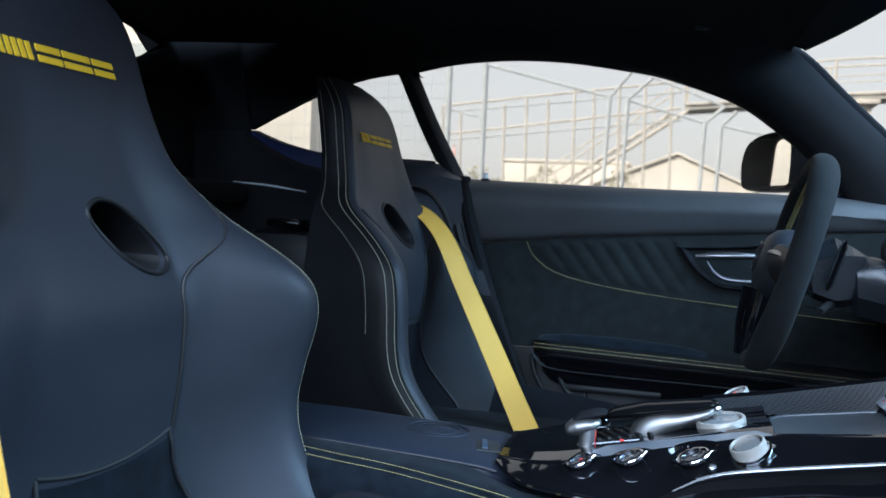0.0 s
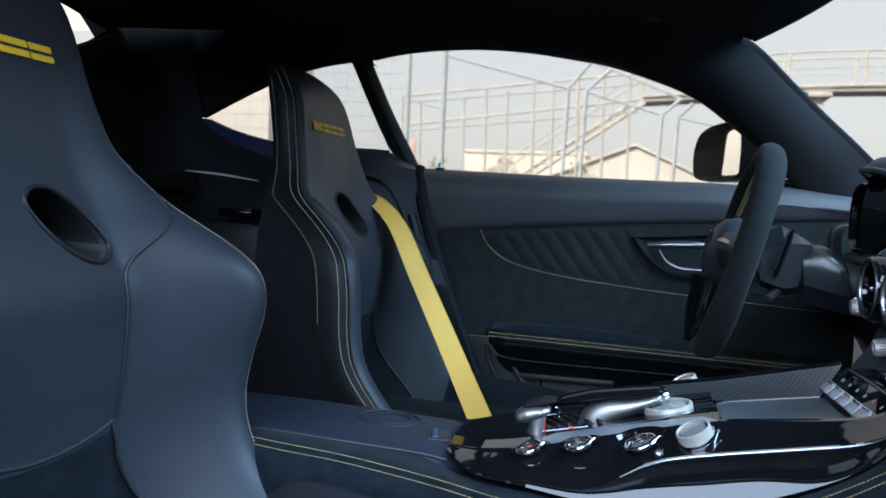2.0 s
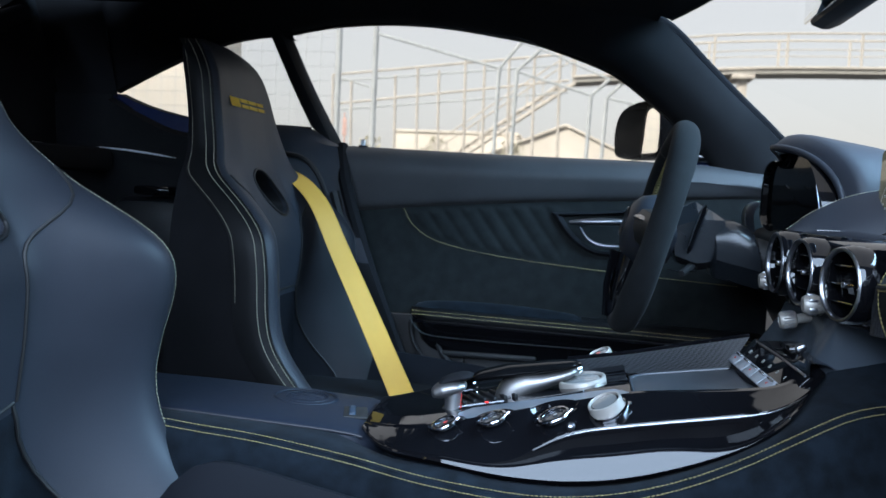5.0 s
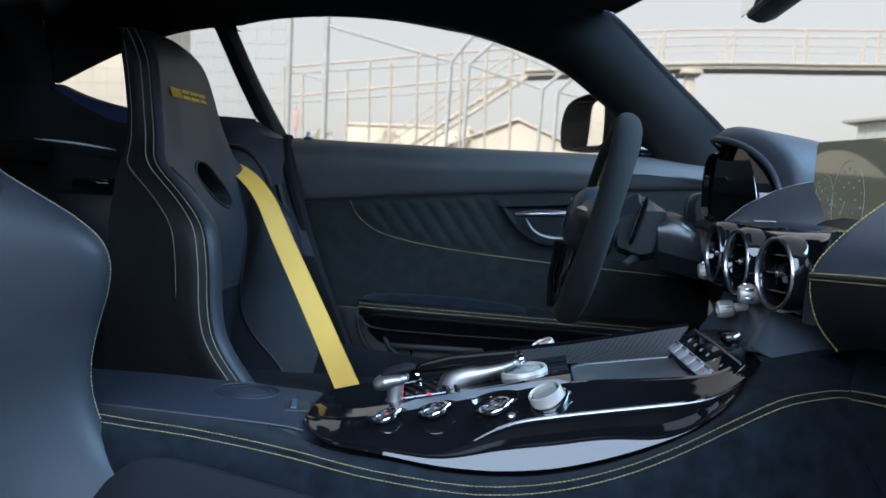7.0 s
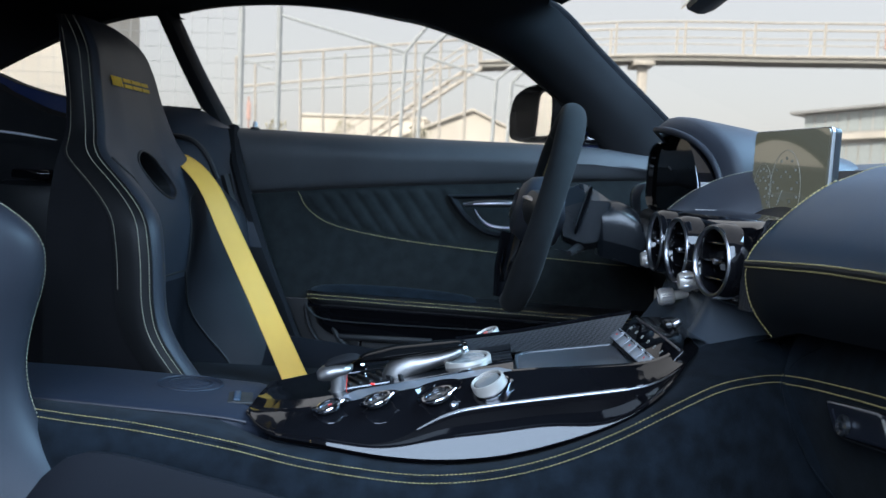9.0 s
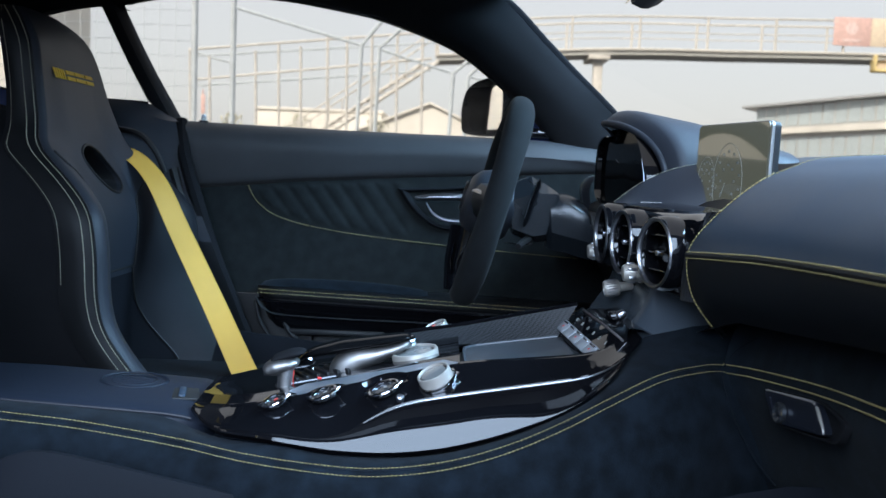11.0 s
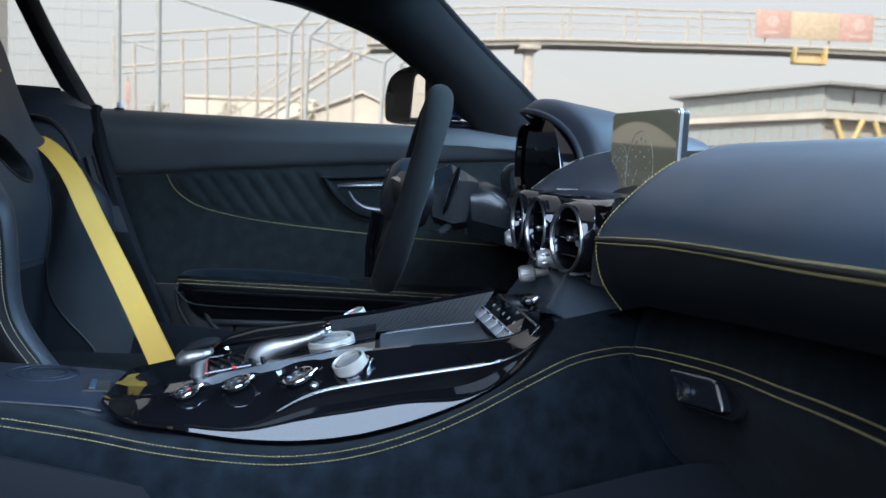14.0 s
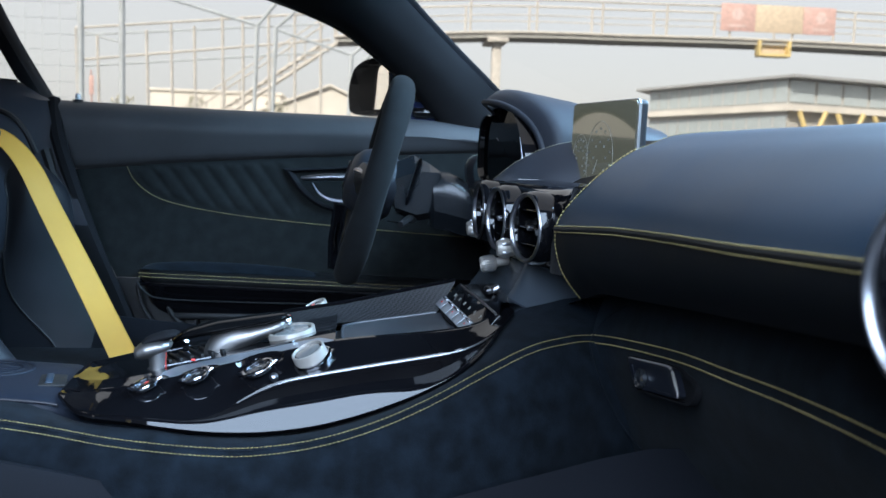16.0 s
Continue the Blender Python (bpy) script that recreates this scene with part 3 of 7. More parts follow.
def bucket_seat(y0, label, inner=1):
    """inner: the side of the seat next to the console."""
    seat = thing("bucket_seat", (-0.35, y0, 0.22), label, "car seat", "front bucket seats")
    zs = [0.46 + (1.122 - 0.46) * k / 66 for k in range(67)]
    front = smooth_rows([seat_row(z, y0, -1, 1, 65, inner) for z in zs], 3)
    back = [[Vector((along([(s[0], s[4]) for s in SEAT], z), p.y, z)) for p in r] for z, r in zip(zs, front)]
    # body of the backrest: front skin, sides, top and back in one closed volume
    loops = [list(f) + list(reversed(b)) for f, b in zip(front, back)]
    bm = sheet(loops, close=True)
    bm.verts.ensure_lookup_table()
    n = len(loops[0])
    bm.faces.new(bm.verts[:n][::-1])
    bm.faces.new(bm.verts[-n:])
    shell = part("backrest", bm, leather, None, "dark smooth leather backrest with tall side bolsters")
    hole = bmesh.new()
    yh, zh = (y0 + 0.042, 0.844) if y0 < 0 else (y0 + 0.010, 0.854)
    side_in = inner
    place = Matrix.Translation((-0.5, yh, zh))
    size_ = 0.97 if y0 < 0 else 1.15
    ring = [(size_ * 0.050 * math.cos(a), size_ * 0.031 * math.sin(a) * (1 - 0.25 * abs(math.cos(a)) ** 3) - 0.020 * math.cos(a)) for a in (2 * math.pi * k / 28 for k in range(28))]
    rows_ = [[place @ Vector((dx, p, q)) for p, q in ring] for dx in (-0.3, 0.3)]
    sheet(rows_, hole, close=True)
    hole.verts.ensure_lookup_table()
    hole.faces.new(hole.verts[:28])
    hole.faces.new(hole.verts[28:])
    cut(shell, hole)
    for f in shell.data.polygons:
        f.use_smooth = True
    shell.data.set_sharp_from_angle(angle=radians(50))
    shell.parent, shell.matrix_parent_inverse = seat, parent_inverse(seat)
    rim_line = [place @ Vector((0.012 + 0.10 * (p * 0.0) - 0.0, p * 1.04, q * 1.04)) for p, q in ring]
    rim_line = [Vector((along([(s[0], s[3]) for s in SEAT], p.z) + 0.001, p.y, p.z)) for p in rim_line]
    rb = bmesh.new()
    rings = []
    for i, p in enumerate(rim_line):
        out = (p - Vector((p.x, yh, zh))).normalized()
        rings.append([p + out * (0.003 * math.cos(a)) + Vector((0.003 * math.sin(a) - 0.001, 0, 0)) for a in (2 * math.pi * k / 8 for k in range(8))])
    rings.append(rings[0])
    sheet(rings, rb, close=True)
    part("opening_rim", rb, plastic, seat, "black rim of the belt opening")
    part("opening_tunnel", sheet([[Vector((p.x - d, yh + (p.y - yh) * s, zh + (p.z - zh) * s)) for p in rim_line + rim_line[:1]] for d, s in ((0.0, 0.98), (0.04, 0.9), (0.065, 0.8), (0.07, 0.05))]), plastic, seat)
    lumbar = 0.636 if y0 < 0 else 0.668
    # side panels of black leather, one on each flank, with their double seams
    for s in (-1, 1):
        rows_ = []
        for z, f, b in zip(zs, front, back):
            p, q = (f[0], b[0]) if s < 0 else (f[-1], b[-1])
            rows_.append([Vector((p.x - 0.001, p.y + s * 0.001, z)), Vector((p.x - 0.012, p.y + s * 0.007, z)), Vector((p.x - 0.03, p.y + s * 0.009, z)), Vector((max(q.x + 0.004, p.x - 0.056), p.y + s * 0.006, z))])
        part("side_panel", sheet(rows_), side_leather, seat, "black leather side panel")
        fold = [r[0].lerp(r[1], 0.3) + Vector((0.002, s * 0.001, 0)) for r in rows_]
        if y0 < 0 and s == side_in:
            seam("stitching", [f[-2] + Vector((0.0012, -0.0005, 0)) for f in front[6:]], seat, pale_thread, pitch=0.0048, r=0.0007)
        seam("stitching", fold, seat, pale_thread, r=0.0009, label="pale contrast stitching")
        seam("stitching", [r[1].lerp(r[2], 0.12) + Vector((0, s * 0.0012, 0)) for r in rows_], seat, pale_thread, r=0.0009)
        part("piping", tube([r[0] + Vector((0.001, 0, 0)) for r in rows_[::2]], 0.0022, 6), side_leather, seat)
        seam("stitching", [r[2].lerp(r[3], 0.8) + Vector((0, s * 0.001, 0)) for r in rows_[22:]], seat, pale_thread)
        shell_rows = [[r[3], r[3] + Vector((-0.008, -s * 0.003, 0)), Vector((b[0].x - 0.004, r[3].y - s * 0.003, r[3].z)), Vector((b[0].x - 0.014, y0, r[3].z))] for r, b in zip(rows_, back)]
        part("back_shell", sheet(shell_rows), shell_black, seat, "matt black seat shell")
        # seam between the middle and the bolster
        line = []
        for z, f in zip(zs, front):
            if lumbar < z < 0.885:
                u = 0.425 + 0.49 * ease(0.785, 0.885, z)
                k = 32 + s * 32 * u
                line.append(f[int(k)].lerp(f[int(k) + 1], k - int(k)) + Vector((0.0012, s * 0.0008, 0.0006)))
        if y0 < 0 and s != side_in:
            continue
        part("bolster_seam", tube([r[0] for r in smooth_rows([[p] for p in line], 1)], 0.0019, 6), rubber, seat)
    # lower middle panel and cushion in suede
    rows_ = []
    for k in range(10):
        z, h_ = 0.47 + (lumbar + 0.004 - 0.47) * k / 9, 0.62 - 0.209 * ease(0.0, 1.0, k / 9)
        rows_.append([p + Vector((0.006 * ease(1.0, 0.9, k / 9) - 0.003, 0, -0.014 * (y0 < 0) * (1 - (q / 15 - 1) ** 2) * k / 9)) for q, p in enumerate(seat_row(z, y0, -h_, h_, 31, side_in))])
    part("lumbar_seam", tube([r[0] + Vector((0.002, 0, 0)) for r in rows_] + [p + Vector((0.003, 0, 0)) for p in rows_[-1]] + [r[-1] + Vector((0.002, 0, 0)) for r in reversed(rows_)], 0.0022, 6), rubber, seat)
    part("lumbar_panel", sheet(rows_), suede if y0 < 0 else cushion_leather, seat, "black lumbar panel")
    if y0 > 0:
        # far seat only: darker overlay for the shade on its outer bolster
        rows_ = []
        for k in range(40):
            z = 0.465 + 0.40 * k / 39
            h_ = 0.62 - 0.195 * ease(0.465, lumbar, z) + 0.50 * ease(0.785, 0.885, z)
            rows_.append([p + Vector((0.0016, 0, 0)) for p in seat_row(z, y0, -side_in * h_, -side_in * 0.985, 24, side_in)])
        part("bolster_shade_panel", sheet(smooth_rows(rows_, 3)), bolster_shade, seat, "darker facing for the shade on the outer bolster")
    rows_ = []
    wide_, ridge = (0.245, [(-0.5, 0.17), (-0.42, 0.155), (-0.3, 0.135), (-0.1, 0.115), (0.0, 0.09), (0.06, 0.03)]) if y0 > 0 else (0.190, [(-0.5, 0.0), (-0.40, 0.05), (-0.35, 0.14), (-0.318, 0.180), (-0.29, 0.182), (-0.255, 0.178), (-0.2, 0.166), (-0.12, 0.150), (-0.02, 0.130), (0.03, 0.10), (0.06, 0.06)])
    for k in range(25):
        x = -0.50 + 0.56 * k / 24
        rows_.append([Vector((x, y0 + wide_ * u, 0.40 + along(ridge, x) * ease(0.55, 0.86, abs(u)) - 0.05 * ease(0.86, 1.0, abs(u)) ** 2 + 0.085 * (1 - ease(0.5, 0.62, abs(u))) * (1 - 0.5 * ease(-0.05, 0.06, x)))) for u in [j / 20 - 1 for j in range(41)]])
    top = smooth_rows(rows_, 2)
    loops = [r + [Vector((r[-1].x, r[-1].y, 0.26)), Vector((r[0].x, r[0].y, 0.26))] for r in top]
    bm = sheet(loops, close=True)
    bm.verts.ensure_lookup_table()
    n = len(loops[0])
    bm.faces.new(bm.verts[:n][::-1])
    bm.faces.new(bm.verts[-n:])
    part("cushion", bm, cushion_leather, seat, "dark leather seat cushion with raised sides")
    part("cushion_roll", tube([r[34] + Vector((0, 0, 0.001)) for r in top[10:]], 0.0035, 8), side_leather, seat)
    part("cushion_middle", thicken(sheet([[p + Vector((0, 0, 0.004)) for p in r[10:31]] for r in top[:22]]), 0.004), suede, seat, "black suede cushion middle")
    part("seat_base", block((-0.22, y0, 0.225), (0.5, 0.40, 0.08), 0.02), plastic, seat)
    # plain yellow mark on the head of the seat
    for k in range(5):
        cx = y0 - 0.079 + 0.0088 * k
        part("mark_bar", plate([(cx + 0.0035, -0.0082), (cx + 0.0090, -0.0082), (cx + 0.0055, 0.0082), (cx, 0.0082)], 0.0012, head_place()), logo_yellow, seat, smooth=0)
    for k, w in enumerate((0.034, 0.042, 0.034)):
        cx = y0 - 0.031 + (0.0, 0.036, 0.080)[k]
        for z0, z1 in ((-0.0082, -0.0018), (0.0018, 0.0082)):
            part("mark_block", plate([(cx + 0.002 - 0.2 * z0, z0), (cx + w - 0.2 * z0, z0), (cx + w - 0.2 * z1, z1), (cx + 0.002 - 0.2 * z1, z1)], 0.0012, head_place()), logo_yellow, seat, smooth=0)
    return seat


def head_place():
    """Turns a flat mark so that it lies on the face of the headrest, reading from the front."""
    z = 1.013
    return Matrix.Translation((-0.5425, -0.008, z)) @ Matrix.Rotation(radians(-13), 4, "Y") @ Matrix(((0, 0, 1, 0), (1, 0, 0, 0), (0, 1, 0, 0), (0, 0, 0, 1)))


bucket_seat(0.44, "dark leather bucket seat with yellow mark, empty, beside the driver's door", -1)
bucket_seat(-0.44, "dark leather bucket seat with yellow mark, empty, by the open doorway", 1)


def belt(points, faces, label):
    """A flat strap through the points; faces: the way its flat side looks at each."""
    b = thing("seat_belt", points[-1], label, "seat belt", "seat belts")
    line = even(spline(points, 12), 60)
    nn = even(spline(faces, 12), 60)
    rows_ = []
    for i, p in enumerate(line):
        d = (line[min(i + 1, 59)] - line[max(i - 1, 0)]).normalized()
        across = d.cross(nn[i]).normalized()
        rows_.append([p + across * (0.0235 * k / 3) for k in range(-3, 4)])
    part("strap", thicken(sheet(rows_), 0.0014), webbing, b)
    for e_ in (0, -1):
        part("strap_edge", tube([r_[e_] for r_ in rows_], 0.0011, 5), webbing, b)
    turn_ = (line[1] - line[0]).to_track_quat("X", "Z").to_matrix().to_4x4()
    part("belt_guide_loop", block(line[0], (0.012, 0.062, 0.012), 0.004, turn_), plastic, b, "black belt guide")
    return b


belt([(-0.575, 0.605, 0.868), (-0.515, 0.595, 0.890), (-0.446, 0.57, 0.842), (-0.386, 0.545, 0.740), (-0.310, 0.50, 0.616), (-0.236, 0.44, 0.502), (-0.17, 0.39, 0.40)],
     [(0.2, -0.3, 1), (0.5, -0.5, 0.9), (0.6, -0.75, 0.3), (0.5, -0.85, 0.1), (0.45, -0.9, 0.1), (0.45, -0.9, 0.1), (0.45, -0.9, 0.1)], "yellow woven belt pulled tight across the driver's seat")
belt([(-0.54, -0.64, 0.90), (-0.49, -0.66, 0.88), (-0.43, -0.68, 0.78), (-0.405, -0.687, 0.70), (-0.375, -0.687, 0.60), (-0.33, -0.68, 0.50)],
     [(0.2, 0, 1), (0.6, 0, 0.8), (0.95, 0, 0.3), (0.97, 0, 0.2), (0.97, 0, 0.2), (0.97, 0, 0.2)], "yellow woven belt across the passenger seat")


# ---- driver's door ----
door = thing("door_1", (0.0, 0.78, 0.3), "closed driver's door with black leather and quilted suede trim", "car door", kind="structure")
BELT = [(-0.452, 0.959), (-0.1, 0.951), (0.139, 0.949), (0.32, 0.945), (0.46, 0.93)]
SEAM = [(-0.42, 0.819), (-0.403, 0.820), (-0.215, 0.839), (0.024, 0.857), (0.377, 0.878), (0.46, 0.882)]
rows = []
for k in range(40):
    x = -0.452 + 0.91 * k / 39
    zb, zs = along(BELT, x), along(SEAM, x)
    rows.append([Vector((x, 0.80, zb - 0.012)), Vector((x, 0.775, zb - 0.001)), Vector((x, 0.752, zb)), Vector((x, 0.733, zb - 0.012)), Vector((x, 0.722, zb - 0.035)), Vector((x + 0.01 * (k == 0), 0.722, (zb + zs) / 2)), Vector((x, 0.732, zs + 0.012)), Vector((x, 0.741, zs + 0.002)), Vector((x, 0.748, zs))])
part("upper_pad", sheet([even(spline(r, 3), 22) for r in rows]), door_leather, door, "charcoal leather upper door pad")


def door_edge(z):
    """Rear edge of the door at height z."""
    return along([(0.2, -0.17), (0.474, -0.263), (0.674, -0.359), (0.82, -0.42), (0.957, -0.452)], z)


STITCH = [(-0.302, 0.829), (-0.281, 0.794), (-0.225, 0.761), (-0.091, 0.736), (0.137, 0.716), (0.40, 0.700)]
curve = even(spline([(x, 0, z) for x, z in STITCH]), 60)


def stitch_z(x):
    return along([(p.x, p.z) for p in curve], x)


rows = []
for j in range(61):
    v = j / 60
    row = []
    for k in range(181):
        u = k / 180
        zt = along(SEAM, -0.42 + 0.88 * u)
        z = zt + (0.60 - zt) * v
        x0 = door_edge(z)
        x = x0 + (0.46 - x0) * u
        y = 0.742
        if x > -0.30 and z > stitch_z(x) + 0.004 and z < zt - 0.004:
            ridge = math.fmod((x + 0.72 * (z - 0.7)) + 2.1, 0.038) / 0.038
            edge = min(1, (z - stitch_z(x) - 0.004) / 0.015, (zt - 0.004 - z) / 0.01)
            y -= 0.0030 * math.sin(math.pi * ridge) ** 0.6 * max(0, edge) * (1 if x < 0.02 else max(0, 1 - (x - 0.02) / 0.03))
        row.append(Vector((x, y, z)))
    rows.append(row)
part("suede_insert", sheet(rows), door_suede, door, "black suede insert with slanting quilted ribs")
seam("stitching", [Vector((p.x, 0.7405, p.z)) for p in curve], door, pitch=0.006, r=0.0008, label="yellow curved stitching")
# pull handle in its recess
recess = [(0.018, 0.833), (0.10, 0.838), (0.23, 0.842), (0.235, 0.775), (0.19, 0.756), (0.112, 0.752), (0.07, 0.772), (0.04, 0.80)]
cup = even(spline([(x, 0, z) for x, z in recess + recess[:1]]), 60)
mid = Vector((0.13, 0, 0.798))
part("handle_surround", sheet([[Vector((mid.x + (p.x - mid.x) * s, y, mid.z + (p.z - mid.z) * s)) for p in cup] for s, y in ((1.04, 0.742), (1.0, 0.733), (0.94, 0.731), (0.84, 0.738), (0.80, 0.765), (0.5, 0.772), (0.02, 0.772))]), shell_black, door, "black moulded handle surround")
top = even(spline([(0.052, 0.722, 0.816), (0.09, 0.716, 0.819), (0.15, 0.714, 0.821), (0.20, 0.722, 0.818), (0.215, 0.735, 0.80)]), 24)
part("door_handle", tube(top, [0.003 + 0.0035 * math.sin(math.pi * min(1, k / 18)) for k in range(24)], 10, squash=1.3), satin, door, "satin metal door handle")
low = even(spline([(0.075, 0.735, 0.807), (0.09, 0.730, 0.785), (0.115, 0.727, 0.772), (0.16, 0.727, 0.770), (0.20, 0.734, 0.775)]), 24)
part("handle_trim", tube(low, [0.0010 + 0.0034 * math.sin(math.pi * k / 23) for k in range(24)], 8), satin, door, "bright lower handle trim")
# arm rest with its double seam, gloss band and pocket
ARM = [(-0.275, 0.616), (0.154, 0.603), (0.30, 0.598), (0.45, 0.594)]
rows = []
for k in range(40):
    x = -0.272 + 0.72 * k / 39
    z = along(ARM, x)
    tip = ease(-0.272, -0.245, x)
    rows.append(even(spline([(x, 0.745, z + 0.012 * tip), (x, 0.70 + 0.03 * (1 - tip), z + 0.013 * tip), (x, 0.672 + 0.05 * (1 - tip), z + 0.006), (x, 0.665 + 0.05 * (1 - tip), z - 0.006), (x, 0.675 + 0.05 * (1 - tip), z - 0.018), (x, 0.72, z - 0.022)], 4), 18))
part("arm_rest", sheet(rows), side_leather, door, "black leather arm rest")
for d in (0.004, -0.003):
    seam("stitching", [Vector((-0.262 + 0.70 * k / 30, 0.6635 if d < 0 else 0.6665, along(ARM, -0.262 + 0.70 * k / 30) + d)) for k in range(31)], door, pitch=0.0062, r=0.0008)
pad = [Vector((-0.26 + 0.35 * k / 20, 0, 0)) for k in range(21)]
part("arm_pad", sheet([even(spline([(p.x, 0.74, along(ARM, p.x) + 0.012), (p.x, 0.71, along(ARM, p.x) + 0.012 + 0.016 * math.sin(math.pi * min(1, k / 20)) ** 0.4), (p.x, 0.68, along(ARM, p.x) + 0.010)], 4), 9) for k, p in enumerate(pad)]), suede, door)
rows = []
for k in range(40):
    x = -0.262 + 0.72 * k / 39
    z = along(ARM, x)
    zl = along([(-0.262, 0.60), (-0.25, 0.565), (-0.235, 0.545), (-0.20, 0.53), (0.45, 0.515)], x)
    rows.append([Vector((x, 0.675, z - 0.016)), Vector((x, 0.672, z - 0.022)), Vector((x, 0.680, (z + zl) / 2)), Vector((x, 0.69, zl)), Vector((x, 0.715, zl - 0.004))])
part("gloss_band", sheet(rows), gloss, door, "gloss black trim band under the arm rest")
rows = []
for z, y in ((0.60, 0.735), (0.55, 0.728), (0.50, 0.722), (0.44, 0.715), (0.36, 0.71), (0.24, 0.72)):
    rows.append([Vector((door_edge(z) + (0.46 - door_edge(z)) * u, y, z)) for u in [k / 12 for k in range(13)]])
part("lower_panel", sheet(rows), plastic, door, "black grained lower door panel")
pocket = even(spline([(-0.215, 0.70, 0.60), (-0.21, 0.692, 0.55), (-0.185, 0.688, 0.515), (-0.14, 0.686, 0.50), (0.0, 0.684, 0.50), (0.2, 0.684, 0.505), (0.42, 0.69, 0.51)]), 40)
part("pocket_lip", tube(pocket, 0.006, 8), soft_plastic, door)
part("pocket_insert", block((0.05, 0.70, 0.475), (0.40, 0.03, 0.045), 0.012), soft_plastic, door)
part("pocket_gap", block((-0.155, 0.705, 0.46), (0.004, 0.03, 0.12), 0.001), rubber, door)
seam("stitching", even(spline([(-0.25, 0.712, 0.475), (-0.21, 0.708, 0.45), (-0.16, 0.706, 0.44)]), 12), door, pitch=0.006, r=0.0007)
part("band_edge", tube(even(spline([(-0.266, 0.667, 0.603), (-0.253, 0.668, 0.583), (-0.220, 0.670, 0.568), (-0.10, 0.672, 0.563), (0.074, 0.673, 0.561), (0.24, 0.675, 0.558), (0.40, 0.68, 0.556)]), 50), 0.0016, 6), soft_plastic, door, "thin lower edge of the gloss band")
part("pocket_rim", tube(even(spline([(-0.272, 0.70, 0.590), (-0.262, 0.692, 0.551), (-0.235, 0.686, 0.515), (-0.19, 0.684, 0.497), (-0.10, 0.683, 0.4955), (0.05, 0.683, 0.495), (0.35, 0.688, 0.50)]), 50), 0.0045, 8), plastic, door, "rounded rim of the door pocket")
part("pocket_ledge", block((-0.10, 0.694, 0.530), (0.20, 0.02, 0.012), 0.004), soft_plastic, door)
part("lock_pin", lathe([(0.0055, 0), (0.0055, 0.012), (0.0045, 0.016), (0.002, 0.017)], Matrix.Translation((-0.402, 0.755, 0.957)), 16), bright_trim, door, "small metal lock pin")
part("pin_collar", lathe([(0.010, 0), (0.010, 0.003), (0.006, 0.004)], Matrix.Translation((-0.402, 0.755, 0.9575)), 16), plastic, door)
part("mirror_triangle", sheet([[Vector((0.25, 0.775, 0.945)), Vector((0.33, 0.775, 0.945)), Vector((0.45, 0.77, 0.94))], [Vector((0.28, 0.765, 0.985)), Vector((0.33, 0.762, 0.98)), Vector((0.45, 0.77, 0.945))]]), blue_paint, door)

# ---- outside mirror ----
wing = thing("door_mirror", (0.26, 0.93, 0.95), "black gloss door mirror outside the side window", "car mirror")
wm = Matrix.Translation((0.217, 0.93, 1.025)) @ Matrix(((-0.35, 0, -0.937, 0), (0.937, 0, -0.35, 0), (0, 1, 0, 0), (0, 0, 0, 1)))  # out, up, rearwards
outline = even(spline([(-0.100, -0.050, 0), (-0.104, 0.0, 0), (-0.096, 0.045, 0), (-0.06, 0.061, 0), (0.0, 0.065, 0), (0.07, 0.060, 0), (0.122, 0.044, 0), (0.148, 0.010, 0), (0.150, -0.030, 0), (0.134, -0.056, 0), (0.05, -0.064, 0), (-0.06, -0.062, 0), (-0.100, -0.050, 0)]), 73)
inside = even(spline([(-0.090, -0.044, 0), (-0.093, 0.0, 0), (-0.088, 0.040, 0), (-0.05, 0.053, 0), (0.015, 0.050, 0), (0.032, 0.032, 0), (0.040, -0.010, 0), (0.047, -0.044, 0), (0.038, -0.052, 0), (-0.05, -0.052, 0), (-0.090, -0.044, 0)]), 73)
rows = [[wm @ Vector((0.022 + (p.x - 0.022) * s, p.y * s, h)) for p in outline] for s, h in ((0.02, -0.11), (0.35, -0.108), (0.70, -0.095), (0.93, -0.065), (1.02, -0.03), (1.03, 0.0), (1.0, 0.018), (0.975, 0.022))]
rows += [[wm @ Vector((*p.lerp(q, k).xy, h)) for p, q in zip(outline, inside)] for k, h in ((0.30, 0.016), (0.62, 0.006), (0.90, -0.003), (1.0, -0.006))]
part("housing", sheet(rows), tube_black, wing, "gloss black mirror housing")
part("mirror_rim", tube([wm @ Vector((p.x, p.y, -0.004)) for p in inside], 0.0025, 6), rubber, wing)
part("mirror", plate([(p.x, p.y) for p in inside[:-1]], 0.003, wm @ Matrix.Translation((0, 0, -0.007))), mirror_glass, wing, "mirror glass", smooth=0)
part("stalk", block((0.31, 0.83, 0.962), (0.06, 0.14, 0.025), 0.010), car_paint, wing)

# ---- steering wheel and column ----
wheel = thing("steering_wheel", (0.19, 0.365, 0.83), "black suede steering wheel with a flat base", "steering wheel")
tilt = Matrix.Translation((0.192, 0.365, 0.822)) @ Matrix.Rotation(radians(15.5), 4, "Y")


def rim_point(a):
    y, z = 0.169 * math.sin(a), 0.169 * math.cos(a)
    if z < -0.148:
        z = -0.148 - 0.012 * (1 - (y / 0.088) ** 2)
    return Vector((0, y, z))


